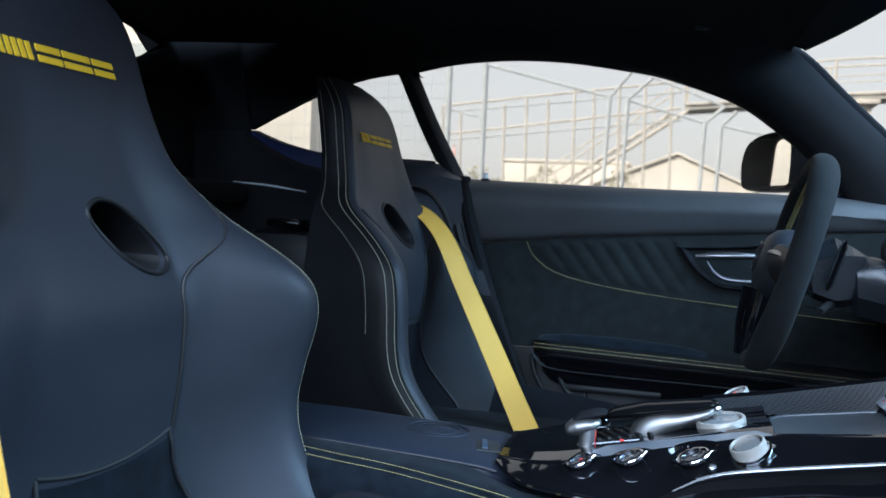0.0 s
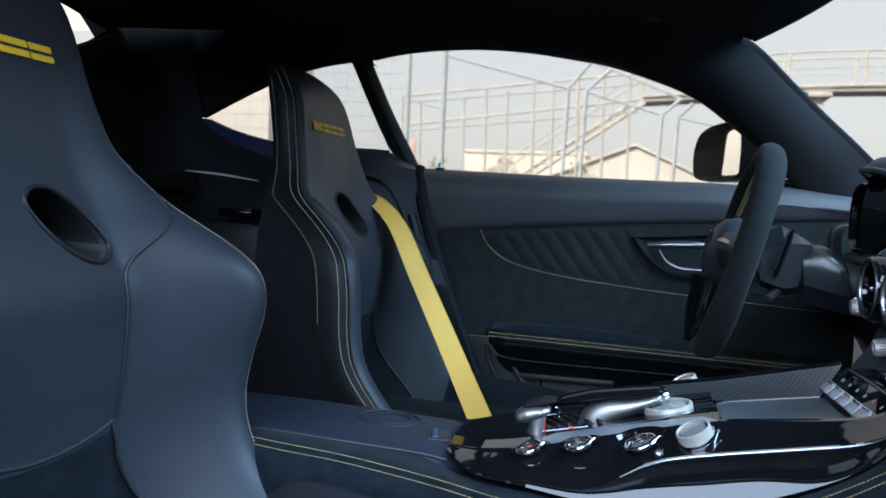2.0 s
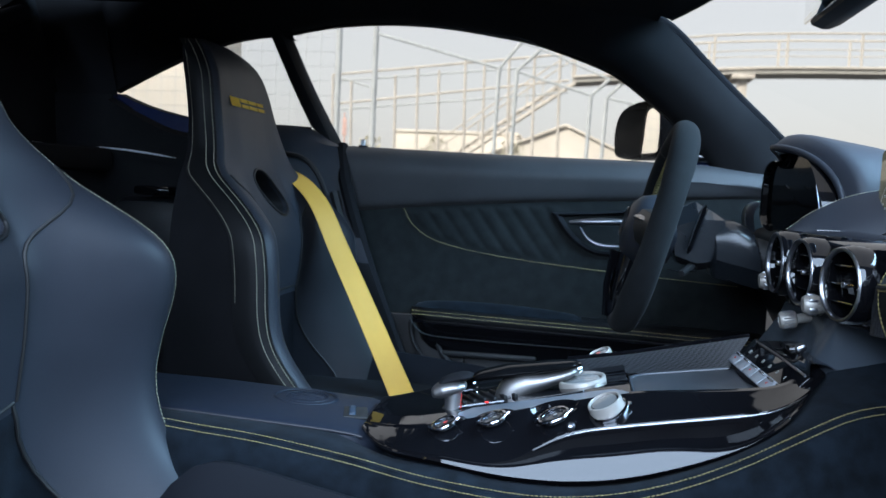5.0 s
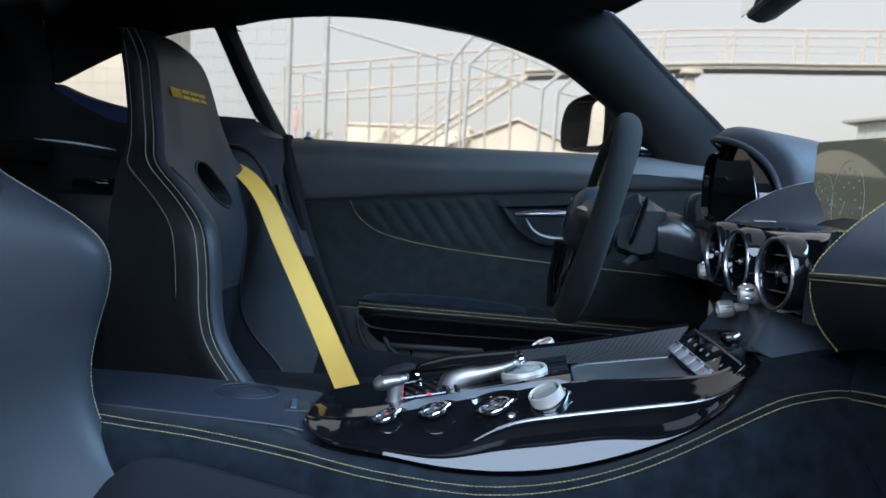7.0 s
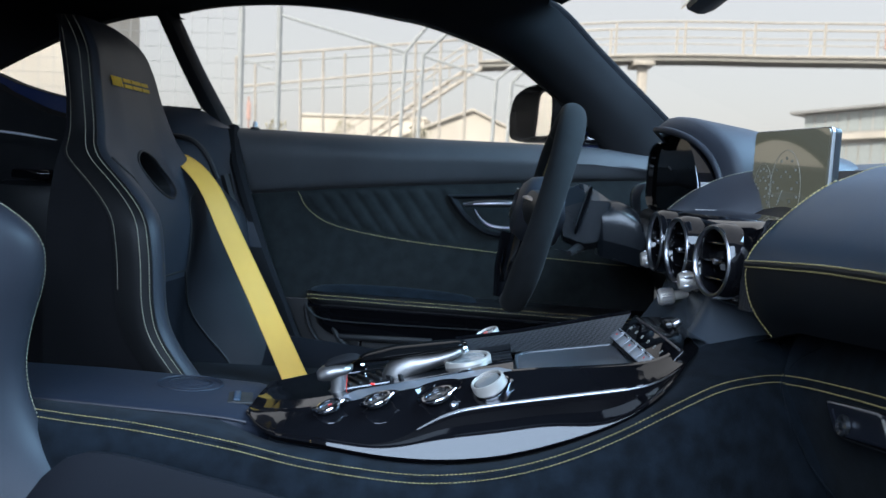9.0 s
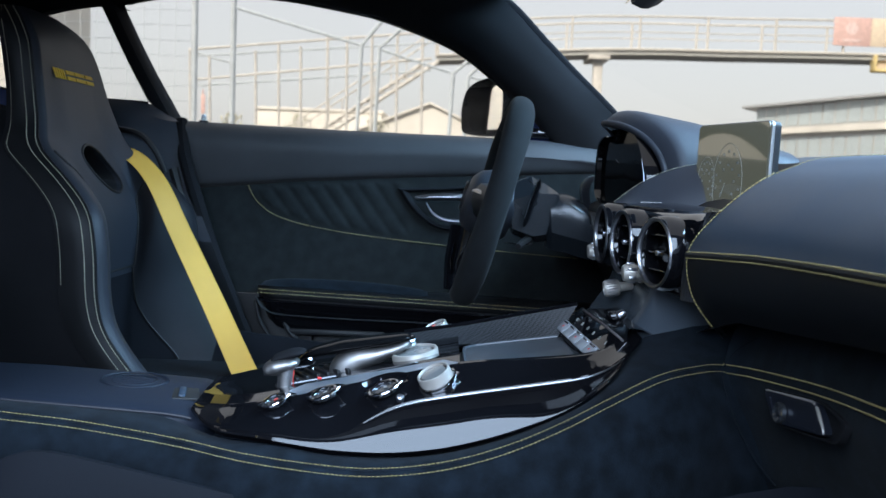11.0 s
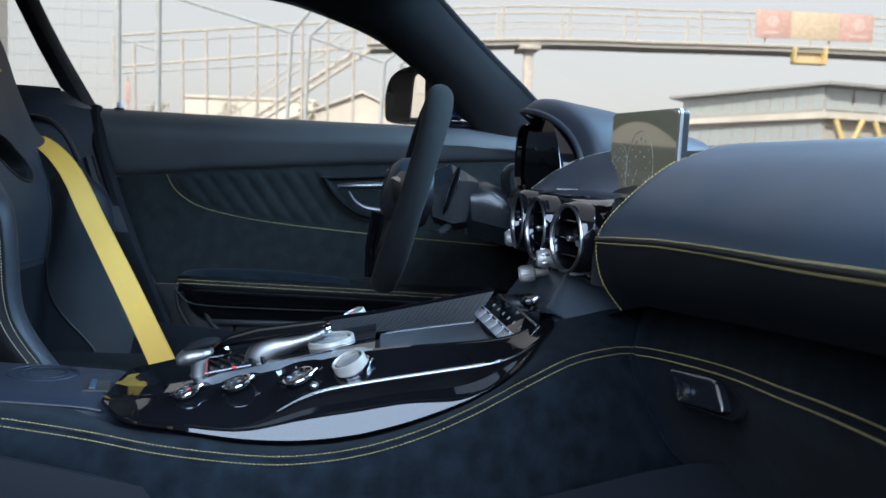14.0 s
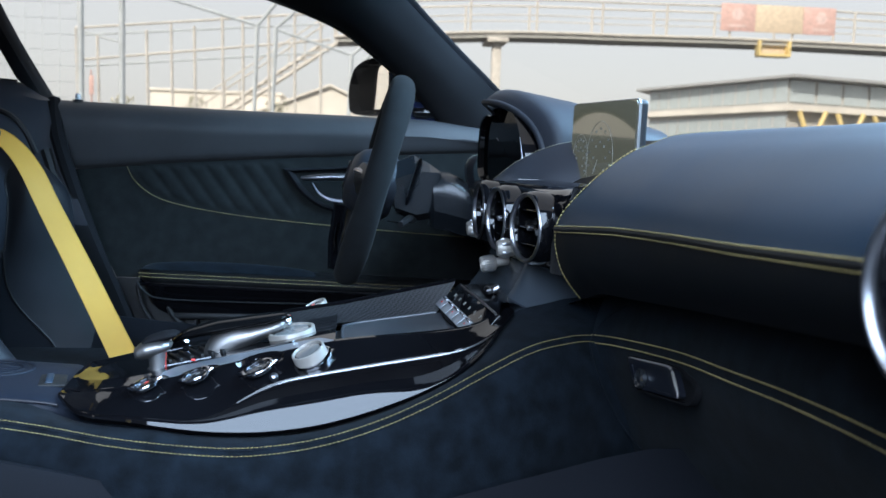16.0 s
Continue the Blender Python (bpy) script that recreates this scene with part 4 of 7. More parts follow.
rings = []
for k in range(121):
    a = 2 * math.pi * k / 120
    c = rim_point(a)
    out = Vector((0, c.y, c.z)).normalized()
    fat = 1.0 + 0.12 * math.cos(2 * (a - 0.9)) ** 4
    rings.append([tilt @ (c + out * (0.0175 * fat * math.cos(b)) + Vector((0.0205 * fat * math.sin(b), 0, 0))) for b in (2 * math.pi * j / 20 for j in range(20))])
part("rim", sheet(rings, close=True), material("rim_suede", (0.0085, 0.0095, 0.0105), 0.9, grain=900, bump=0.3, stain=30, vary=0.3, sheen=0.025, spec=0.15), wheel, "worn black suede rim")
for a in (-0.62, 0.62, 2.2, -2.2):
    c = rim_point(a)
    out = Vector((0, c.y, c.z)).normalized()
    part("rim_joint", tube([tilt @ (c + out * (0.0188 * math.cos(b)) + Vector((0.0218 * math.sin(b), 0, 0))) for b in (2 * math.pi * j / 20 for j in range(21))], 0.0008, 5), rubber, wheel)
# yellow cross stitching round the inside of the rim
bm = bmesh.new()
for k in range(72):
    a = math.radians(-75) + math.radians(150) * k / 71
    for s in (-1, 1):
        ends = []
        for e in (-1, 1):
            c = rim_point(a + 0.015 * e * s)
            out = Vector((0, c.y, c.z)).normalized()
            ends.append(tilt @ (c - out * (0.0180 * (1.0 + 0.12 * math.cos(2 * (a - 0.9)) ** 4)) + Vector((0.0045 * e - 0.003, 0, 0))))
        tube(ends, 0.0006, 4, bm)
part("cross_stitching", bm, thread, wheel, "yellow cross stitching", smooth=180)
rows = []
for s, d in ((0.0, -0.046), (0.35, -0.045), (0.62, -0.041), (0.85, -0.030), (0.97, -0.012), (1.0, 0.006), (0.94, 0.026), (0.7, 0.04)):
    rows.append([tilt @ Vector((d, 0.066 * s * math.cos(a) * (1 + 0.15 * math.cos(2 * a)), 0.062 * s * math.sin(a) - 0.004)) for a in (2 * math.pi * k / 32 for k in range(33))])
part("hub", sheet(rows), leather, wheel, "charcoal padded hub")
part("hub_ring", tube([tilt @ Vector((-0.0465, 0.023 * math.cos(a), 0.023 * math.sin(a))) for a in (2 * math.pi * k / 24 for k in range(25))], 0.002, 6), satin, wheel, "plain silver ring")
for sy in (-1, 1):
    part("spoke", tube([tilt @ Vector((-0.012, 0.055 * sy, 0.0)), tilt @ Vector((-0.012, 0.11 * sy, 0.004)), tilt @ Vector((0.0, 0.165 * sy, 0.004))], [0.022, 0.018, 0.014], 10, squash=1.5), soft_plastic, wheel)
    part("spoke_trim", tube([tilt @ Vector((-0.034, 0.06 * sy, 0.012)), tilt @ Vector((-0.030, 0.11 * sy, 0.014)), tilt @ Vector((-0.012, 0.150 * sy, 0.012))], [0.004, 0.005, 0.003], 8), satin, wheel)
    blade = even(spline([(0.2665, 0, 0.866), (0.2610, 0, 0.846), (0.2540, 0, 0.824), (0.2470, 0, 0.799), (0.2440, 0, 0.790)]), 20)
    rings = []
    for k, p in enumerate(blade):
        w = 0.0046 * min(1, 0.35 + k / 3, 0.25 + (19 - k) / 3)
        rings.append([Vector((p.x + w * dx, 0.365 + sy * dy, p.z - 0.35 * w * dx)) for dx, dy in ((-1, 0.078), (-0.8, 0.095), (0.2, 0.097), (1, 0.088), (1, 0.072), (0, 0.066))])
    paddle = part("paddle", loft(rings), gloss, wheel, "gloss black shift paddle", smooth=50)
    part("paddle_edge", tube([Vector((p.x - 0.0040, 0.365 + sy * 0.094, p.z + 0.0012)) for p in blade[:17]], [0.0003 + 0.0007 * math.sin(math.pi * k / 16) for k in range(17)], 6), satin, paddle, "bright edge of the paddle")
part("lower_spoke", tube([tilt @ Vector((-0.016, 0, -0.05)), tilt @ Vector((-0.014, 0, -0.11)), tilt @ Vector((-0.004, 0, -0.155))], [0.024, 0.02, 0.018], 10, squash=1.6), gloss, wheel, "gloss black lower spoke")
part("spoke_mark", tube([tilt @ Vector((-0.038, -0.03, -0.08)), tilt @ Vector((-0.034, -0.028, -0.11)), tilt @ Vector((-0.026, -0.02, -0.13))], 0.002, 6), chrome, wheel)
column = thing("steering_column", (0.35, 0.365, 0.78), "dark plastic steering column shroud with stalks", "steering column")
rings = []
for crease, ridge, base, w in (((0.216, 0.824), (0.220, 0.845), (0.226, 0.792), 0.85), ((0.222, 0.829), (0.226, 0.857), (0.228, 0.784), 1.0), ((0.262, 0.843), (0.258, 0.8705), (0.262, 0.773), 1.0), ((0.284, 0.8435), (0.284, 0.857), (0.273, 0.7745), 1.0), ((0.3005, 0.8432), (0.302, 0.8455), (0.283, 0.777), 0.98), ((0.303, 0.838), (0.304, 0.840), (0.288, 0.782), 0.90)):
    near = [(crease[0], -0.055 * w, crease[1]), (ridge[0], -0.030 * w, ridge[1]), (ridge[0], 0.030 * w, ridge[1]), (crease[0], 0.055 * w, crease[1]), (base[0], 0.052 * w, base[1]), (base[0] + 0.004, 0.030 * w, base[1] - 0.012), (base[0] + 0.004, -0.030 * w, base[1] - 0.012), (base[0], -0.052 * w, base[1])]
    rings.append([Vector((x, 0.365 + y, z)) for x, y, z in near])
part("switch_pod", loft(rings), column_plastic, column, "angular dark pod behind the wheel", smooth=18)
rings = []
for x, top_, crease, w in ((0.284, 0.832, 0.783, 0.84), (0.290, 0.841, 0.780, 0.97), (0.304, 0.8445, 0.777, 1.0), (0.322, 0.8440, 0.773, 1.02), (0.340, 0.8365, 0.769, 1.03), (0.352, 0.828, 0.766, 1.03), (0.3585, 0.815, 0.7645, 1.0), (0.361, 0.800, 0.768, 0.95)):
    mid_ = 0.5 * (top_ + crease)
    arch = even(spline([(0, -0.054 * w, crease), (0, -0.057 * w, mid_), (0, -0.051 * w, top_ - 0.014), (0, -0.032 * w, top_ - 0.002), (0, 0.0, top_), (0, 0.032 * w, top_ - 0.002), (0, 0.051 * w, top_ - 0.014), (0, 0.057 * w, mid_), (0, 0.054 * w, crease)]), 30)
    rings.append([Vector((x + 0.10 * (mid_ - p.z), 0.365 + p.y, p.z)) for p in arch] + [Vector((x + 0.006, 0.365 + 0.030 * w, crease - 0.030)), Vector((x + 0.006, 0.365 - 0.030 * w, crease - 0.030))])
part("shroud", loft(rings), column_plastic, column, "charcoal column shroud", smooth=28)
part("shaft", tube([(0.35, 0.365, 0.785), (0.46, 0.365, 0.755)], 0.034, 20), rubber, column)
part("stalk", tube([(0.262, 0.34, 0.768), (0.25, 0.31, 0.764), (0.236, 0.28, 0.758)], [0.008, 0.007, 0.005], 8), plastic, column)
part("stalk_tip", tube([(0.214, 0.30, 0.7625), (0.236, 0.297, 0.7605), (0.262, 0.297, 0.7612)], [0.0006, 0.0016, 0.0008], 6), chrome, column, "bright stalk edge")

# ---- centre console ----
console = thing("centre_console", (0.05, -0.08, 0.22), "gloss black and suede centre console between the seats", "console")
YC = -0.08
TOP = [(-0.16, 0.594), (-0.12, 0.600), (-0.072, 0.607), (-0.023, 0.618), (0.039, 0.632), (0.094, 0.643), (0.14, 0.652), (0.20, 0.664), (0.29, 0.684), (0.345, 0.698)]
LOWZ = [(-0.165, 0.588), (-0.13, 0.583), (-0.098, 0.588), (-0.045, 0.586), (0.007, 0.579), (0.066, 0.578), (0.125, 0.585), (0.182, 0.601), (0.238, 0.623), (0.27, 0.640), (0.295, 0.656), (0.318, 0.672), (0.335, 0.684), (0.347, 0.693)]
LOWY = [(-0.165, -0.14), (-0.145, -0.18), (-0.11, -0.222), (-0.038, -0.24), (0.27, -0.24), (0.295, -0.230), (0.318, -0.205), (0.335, -0.172), (0.347, -0.13)]
TOPY = [(-0.165, -0.12), (-0.145, -0.140), (-0.12, -0.158), (-0.09, -0.166), (0.295, -0.166), (0.315, -0.158), (0.333, -0.138), (0.347, -0.105)]
SHOULDER = [(-0.165, 0.592), (-0.131, 0.598), (-0.085, 0.607), (-0.035, 0.617), (0.003, 0.627), (0.022, 0.632), (0.103, 0.652), (0.147, 0.661), (0.233, 0.669), (0.294, 0.676), (0.321, 0.684), (0.347, 0.698)]
# push buttons along the shoulder: place and radius
BUTTONS = [(-0.061, -0.180, 0.6135, 0.0140), (-0.006, -0.185, 0.6250, 0.0145), (0.060, -0.190, 0.6345, 0.0165)]
BUTTON_TURN = Matrix.Rotation(radians(11), 4, "X") @ Matrix.Rotation(radians(-22), 4, "Y")


def scooped(p):
    """The point let down into the scoop round the nearest button."""
    for bx, by, bz, br in BUTTONS:
        reach = math.hypot(p.x - bx, p.y - by - 0.006) / (br * 1.75)
        floor_ = bz - 0.0030 + 0.27 * (p.x - bx) + 0.16 * (p.y - by)
        if reach < 1.12 and floor_ < p.z and p.y > by - 0.4 * br:
            return Vector((p.x, p.y, floor_ + (p.z - floor_) * ease(0.97, 1.12, reach)))
    return p


def denser(rows, across, down):
    """The same skin with more points: across in each row, down between rows."""
    fine = []
    for r in rows:
        fine.append([a.lerp(b, k / across) for a, b in zip(r, r[1:]) for k in range(across)] + [r[-1]])
    return [[p.lerp(q, k / down) for p, q in zip(a, b)] for a, b in zip(fine, fine[1:]) for k in range(down)] + [fine[-1]]



def console_row(x, s):
    """From the lower edge over the rounded side to the inner lip, at x; s: which side."""
    yl, zl, yt, zt = along(LOWY, x), along(LOWZ, x), along(TOPY, x), along(SHOULDER, x)
    if s < 0:
        yt -= 0.024 * ease(-0.14, -0.09, x) * ease(0.34, 0.30, x)
    strip = along([(-0.12, 0.0), (-0.06, 0.003), (0.0, 0.005), (0.025, 0.009), (0.06, 0.0195), (0.11, 0.0225), (0.17, 0.0205), (0.205, 0.012), (0.23, 0.0)], x)
    grown = ease(0.0, 0.085, x)  # the crest grows out of the rounded tail
    yb, zb = yl + 0.36 * strip + 0.002, zl + strip + 0.002
    yw = min(-0.212, yb + 0.034) if x < 0.27 else min(-0.212 + 0.6 * (yl + 0.24), yb + 0.034)
    zc = min(max(along([(-0.12, 0.586), (-0.05, 0.592), (0.0, 0.599), (0.035, 0.609), (0.064, 0.621), (0.152, 0.638), (0.307, 0.6645), (0.347, 0.673)], x), zb + 0.004), zt - 0.008)
    yw, zc = yb + 0.001 + (yw - yb - 0.001) * grown, zb + 0.0008 + (zc - zb - 0.0008) * grown
    pts = [(yl + 0.006, zl - 0.006), (yl + 0.001, zl - 0.001), (yl, zl), (yl + 0.18 * strip, zl + 0.5 * strip), (yl + 0.36 * strip, zl + strip), (yb, zb),
           (yw - 0.0016 * grown, zb + 0.25 * (zc - zb)), (yw - 0.0006 * grown, zc - 0.0015 * grown), (yw - 0.0002, zc), (yw + 0.0007, zc + 0.0006 + 0.0014 * grown),
           (0.5 * (yw + yt), 0.5 * (zc + zt) + 0.0004), (yt - 0.0015, zt - 0.0006), (yt, zt), (yt + 0.008, zt + 0.0010)]
    return [Vector((x, YC + (y - YC) * s, z)) for y, z in pts]


xs = [-0.165 + 0.512 * k / 60 for k in range(61)]
for s in (1, -1):
    side_rows = smooth_rows([console_row(x, s) for x in xs], 9)
    dense = side_rows if s < 0 else [[scooped(p) for p in r] for r in denser(side_rows, 3, 4)]
    part("gloss_side", sheet(dense), gloss, console, "gloss black rounded console side", smooth=24)
    crest = []
    for q in side_rows[28:58]:
        crest.append(q[8] + Vector((0, -0.0004 * s, 0)))
    # highlight of the gloss crest, put in as a thin satin bar
    part("crest_highlight", tube(even(crest, 40), [0.0010 * min(1, k / 6, (39 - k) / 4) + 0.0001 for k in range(40)], 8), satin, console, "thin satin bar for the highlight along the console crest")
deck_rows = []
for x in [-0.165 + 0.307 * k / 170 for k in range(171)]:
    yt, zt = along(TOPY, x) + 0.004, along(SHOULDER, x) + 0.0004
    yf, zf = 0.024 * ease(-0.165, -0.10, x) - 0.05, along(TOP, x) + 0.004
    deck_rows.append([scooped(Vector((x, yt + (yf - yt) * u, zt + 0.12 * min(0.028, (yf - yt) * u) + (zf - zt - 0.0034) * ease(0.30, 0.9, u)))) for u in [k / 70 for k in range(71)]] + [Vector((x, 0.03 * ease(-0.165, -0.10, x) - 0.02, zf + 0.002))])
part("deck", sheet(deck_rows), gloss, console, "gloss black deck", smooth=30)
# pale strip laid on for sky reflected in the deck, scalloped round buttons
strip_rows = {}
for k in range(301):
    x = -0.050 + 0.190 * k / 300
    low = along(TOPY, x) + 0.0005
    for bx, by, bz, br in BUTTONS:
        if abs(x - bx) < br * 1.75:
            low = max(low, by + 0.006 + math.sqrt((br * 1.75) ** 2 - (x - bx) ** 2))
    high = along(TOPY, x) + along([(-0.050, 0.022), (-0.035, 0.034), (0.02, 0.027), (0.08, 0.022), (0.125, 0.020), (0.140, 0.004)], x)
    if high - low > 0.0012:
        strip_rows[k] = [Vector((x, low + (high - low) * j / 6, along(SHOULDER, x) + 0.0008 + 0.12 * (low + (high - low) * j / 6 - along(TOPY, x)))) for j in range(7)]
bm = bmesh.new()
for k in strip_rows:
    if k + 1 in strip_rows:
        sheet([strip_rows[k], strip_rows[k + 1]], bm)
bmesh.ops.remove_doubles(bm, verts=bm.verts, dist=0.00001)
part("shoulder_reflection", bm, shoulder_sheen, console, "pale strip for the sky mirrored in the deck, scalloped round the buttons")
# tray with carbon walls
tray_rows = []
for x in [0.138 + 0.16 * k / 10 for k in range(11)]:
    zt, zf = along(SHOULDER, x), along([(0.138, 0.641), (0.30, 0.664)], x)
    tray_rows.append([Vector((x, YC + (along(TOPY, x) + 0.012 - YC) * u, z)) for u, z in ((1, zt), (0.97, zt - 0.010), (0.93, zf + 0.006), (0.88, zf + 0.001), (0.5, zf), (0, zf), (-0.5, zf), (-0.9, zf))])
part("tray", sheet(tray_rows), tray_rubber, console, "dark rubber lined tray")
part("tray_back", sheet([[Vector((0.138, YC + y, 0.640)), Vector((0.1375, YC + y, along(TOP, 0.138) + 0.002)), Vector((0.12, YC + y, along(TOP, 0.12) + 0.001))] for y in (-0.105, -0.06, 0, 0.06, 0.105)]), gloss, console)
wall = []
for k in range(20):
    t = k / 19
    x0, x1 = 0.07 + 0.200 * t, 0.07 + 0.228 * t
    wall.append([Vector((x0, 0.003 - 0.02 * (1 - ease(0.05, 0.2, x0)), 0.643 + 0.018 * t)), Vector((x0 * 0.5 + x1 * 0.5, 0.016, along([(0.0, 0.649), (0.35, 0.656), (1.0, 0.682)], t))), Vector((x1, 0.026, along([(0.0, 0.656), (0.35, 0.670), (1.0, 0.703)], t)))])
part("carbon_wall", sheet(wall), carbon_grey, console, "carbon fibre wall of the tray")
part("carbon_edge", tube([r[2] + Vector((0, 0.004, 0.001)) for r in wall], 0.0035, 6), gloss, console)
part("tray_mat", block((0.212, -0.075, 0.6545), (0.130, 0.15, 0.004), 0.002, Matrix.Rotation(radians(-8.2), 4, "Y")), tray_rubber, console, "rubber tray mat")
part("mat_rim", tube(even(spline([(0.150, -0.14, 0.647), (0.149, -0.03, 0.647), (0.154, -0.010, 0.648), (0.175, -0.002, 0.651), (0.270, 0.0, 0.665)]), 30), 0.0022, 6), tray_rubber, console)
# climate switches at the front of the tray, on a steep panel that looks rearwards
hp = Matrix.Translation((0.300, -0.074, 0.680)) @ Matrix.Rotation(radians(3), 4, "X") @ Matrix.Rotation(radians(7), 4, "Z") @ Matrix.Rotation(radians(-47), 4, "Y")
part("switch_panel", plate([(-0.026, -0.092), (0.024, -0.092), (0.024, 0.098), (-0.026, 0.098)], 0.006, hp @ Matrix.Translation((0, 0, -0.006)), 0.002), gloss, console, "gloss black switch panel")
for k in range(6):
    y = -0.072 + 0.030 * k
    s_ = part("switch", plate([(-0.021, y - 0.0145), (-0.008, y - 0.0145), (-0.004, y - 0.012), (-0.004, y + 0.012), (-0.008, y + 0.0145), (-0.021, y + 0.0145)], 0.004, hp @ Matrix.Rotation(radians(8), 4, "Y"), 0.0012), switch_silver, console, "satin silver switch")
    part("switch_ridge", block(hp @ Matrix.Rotation(radians(8), 4, "Y") @ Vector((-0.007, y, 0.0046)), (0.0025, 0.020, 0.0025), 0.001, hp.to_quaternion().to_matrix().to_4x4()), chrome, s_)
    if k in (1, 3, 5):
        part("switch_dot", plate([(-0.014, y - 0.0012), (-0.0115, y - 0.0012), (-0.0115, y + 0.0012), (-0.014, y + 0.0012)], 0.0006, hp @ Matrix.Rotation(radians(8), 4, "Y") @ Matrix.Translation((0, 0, 0.0042))), red_ink, s_, smooth=0)
for k, w in enumerate((0.0010, 0.0012, 0.0016, 0.0022, 0.0022, 0.0020, 0.0022)):
    y = -0.076 + 0.025 * k
    part("switch_symbol", plate([(0.004, y - 1.2 * w), (0.008, y - 1.2 * w), (0.009, y), (0.008, y + 1.2 * w), (0.004, y + 1.2 * w)], 0.0004, hp), faint_ink, console, smooth=0)
part("panel_strip", tube([hp @ Vector((0.021, -0.083, 0.001)), hp @ Vector((0.022, 0.0, 0.001)), hp @ Vector((0.021, 0.083, 0.001))], 0.0014, 6), satin, console)
part("front_slope", sheet([[hp @ Vector((0.024, y, -0.002)), Vector((0.332, -0.066 + 0.9 * y, 0.703)), Vector((0.350, -0.066 + 0.7 * y, 0.700)), Vector((0.372, -0.066 + 0.6 * y, 0.690))] for y in (-0.085, -0.04, 0, 0.04, 0.085)]), gloss, console)
part("front_socket", block((0.332, -0.055, 0.706), (0.018, 0.045, 0.008), 0.003, Matrix.Rotation(radians(-10), 4, "Y")), gloss, console)
part("socket_clip", block((0.336, -0.075, 0.709), (0.012, 0.016, 0.008), 0.003, Matrix.Rotation(radians(-30), 4, "Y")), satin, console)


def dial(x, y, z, r, h, lean_, back, name, label):
    """A turning knob: flanged chrome foot with two ears, smooth silver side, raised rim and a sunk glassy face."""
    place = Matrix.Translation((x, y, z)) @ Matrix.Rotation(radians(lean_), 4, "X") @ Matrix.Rotation(radians(-back), 4, "Y")
    foot = lathe([(r * 0.9, -0.010), (r * 1.10, -0.004), (r * 1.20, 0.0016), (r * 1.19, 0.0034), (r * 1.08, 0.0042), (r * 1.0, 0.003)], place, 56)
    for sx in (-1, 1):
        tube([place @ Vector((sx * r * 1.10, -r * 0.25, 0.0018)), place @ Vector((sx * r * 1.30, 0.0, 0.0024)), place @ Vector((sx * r * 1.10, r * 0.25, 0.0018))], [0.0010, 0.0018, 0.0010], 8, foot)
    part("dial_ring", foot, chrome, console, "chrome dial ring with small ears")
    d = part(name, lathe([(r * 0.97, 0.0), (r * 1.0, h * 0.08), (r * 0.985, h * 0.12), (r * 0.985, h * 0.90), (r * 0.965, h * 0.97), (r * 0.92, h), (r * 0.87, h), (r * 0.845, h - 0.0012), (r * 0.84, h - 0.0035), (r * 0.1, h - 0.0035)], place, 64), knurl, console, label)
    part("face_groove", lathe([(r * 0.845, h - 0.0030), (r * 0.80, h - 0.0026), (r * 0.74, h - 0.0026)], place, 48), gloss, d)
    part("dial_face", lathe([(r * 0.74, h - 0.0030), (r * 0.72, h - 0.0014), (r * 0.5, h - 0.0007), (r * 0.05, h - 0.0003)], place, 48), pale_top, d, "glassy pale dial face")
    return d


dial(0.1185, -0.1855, 0.6425, 0.0193, 0.0145, 15, 25, "drive_dial", "silver drive dial")
dial(0.1155, 0.050, 0.6545, 0.0168, 0.013, 8, 27, "drive_dial", "silver drive dial")
dial(0.0915, -0.090, 0.643, 0.0285, 0.016, 4, 11, "centre_dial", "large silver centre dial")
part("dial_mark", block((0.109, 0.034, 0.6675), (0.005, 0.002, 0.001), 0, Matrix.Rotation(radians(-27), 4, "Y")), red_ink, console, smooth=0)
for x, y, z, w in BUTTONS:
    place = Matrix.Translation((x, y, z)) @ BUTTON_TURN
    b = part("push_button", lathe([(w * 0.86, -0.004), (w * 0.84, 0.0008), (w * 0.74, 0.0012), (w * 0.66, 0.0), (w * 0.60, -0.0004), (w * 0.05, 0.0006)], place, 40), button_face, console, "glossy oval button")
    ring = tube([place @ Vector((w * math.cos(a), w * math.sin(a), 0.0005)) for a in (2 * math.pi * k / 40 for k in range(41))], 0.0019, 8)
    for sx in (-1, 1):
        tube([place @ Vector((sx * w * 0.98, -w * 0.22, 0.0)), place @ Vector((sx * w * 1.26, -w * 0.04, 0.0004)), place @ Vector((sx * w * 0.99, w * 0.18, 0.0))], [0.0012, 0.0026, 0.0012], 8, ring)
    part("button_ring", ring, chrome, b, "chrome button ring with small ears")
    part("inner_ring", tube([place @ Vector((w * 0.68 * math.cos(a), w * 0.68 * math.sin(a), 0.0006)) for a in (2 * math.pi * k / 36 for k in range(37))], 0.0006, 6), chrome, b)
    part("button_symbol", block(place @ Vector((0.002, 0.0, 0.0012)), (0.0042, 0.003, 0.0005), 0, BUTTON_TURN), red_ink if x < -0.05 else pale_top, b, smooth=0)
    if x > 0.03:
        part("button_stud", lathe([(0.0042, -0.003), (0.0046, 0.001), (0.003, 0.003), (0.0005, 0.0035)], Matrix.Translation((x + 0.019, -0.213, 0.6305)) @ Matrix.Rotation(radians(50), 4, "X"), 14), satin, console, "small silver stud")
for x in (-0.060, 0.004):
    place = Matrix.Translation((x, 0.012, along(TOP, x) + 0.003)) @ Matrix.Rotation(radians(-40), 4, "X")
    part("push_button", lathe([(0.017, 0.0), (0.017, 0.004), (0.015, 0.006), (0.002, 0.006)], place, 36), chrome, console, "chrome ringed button")
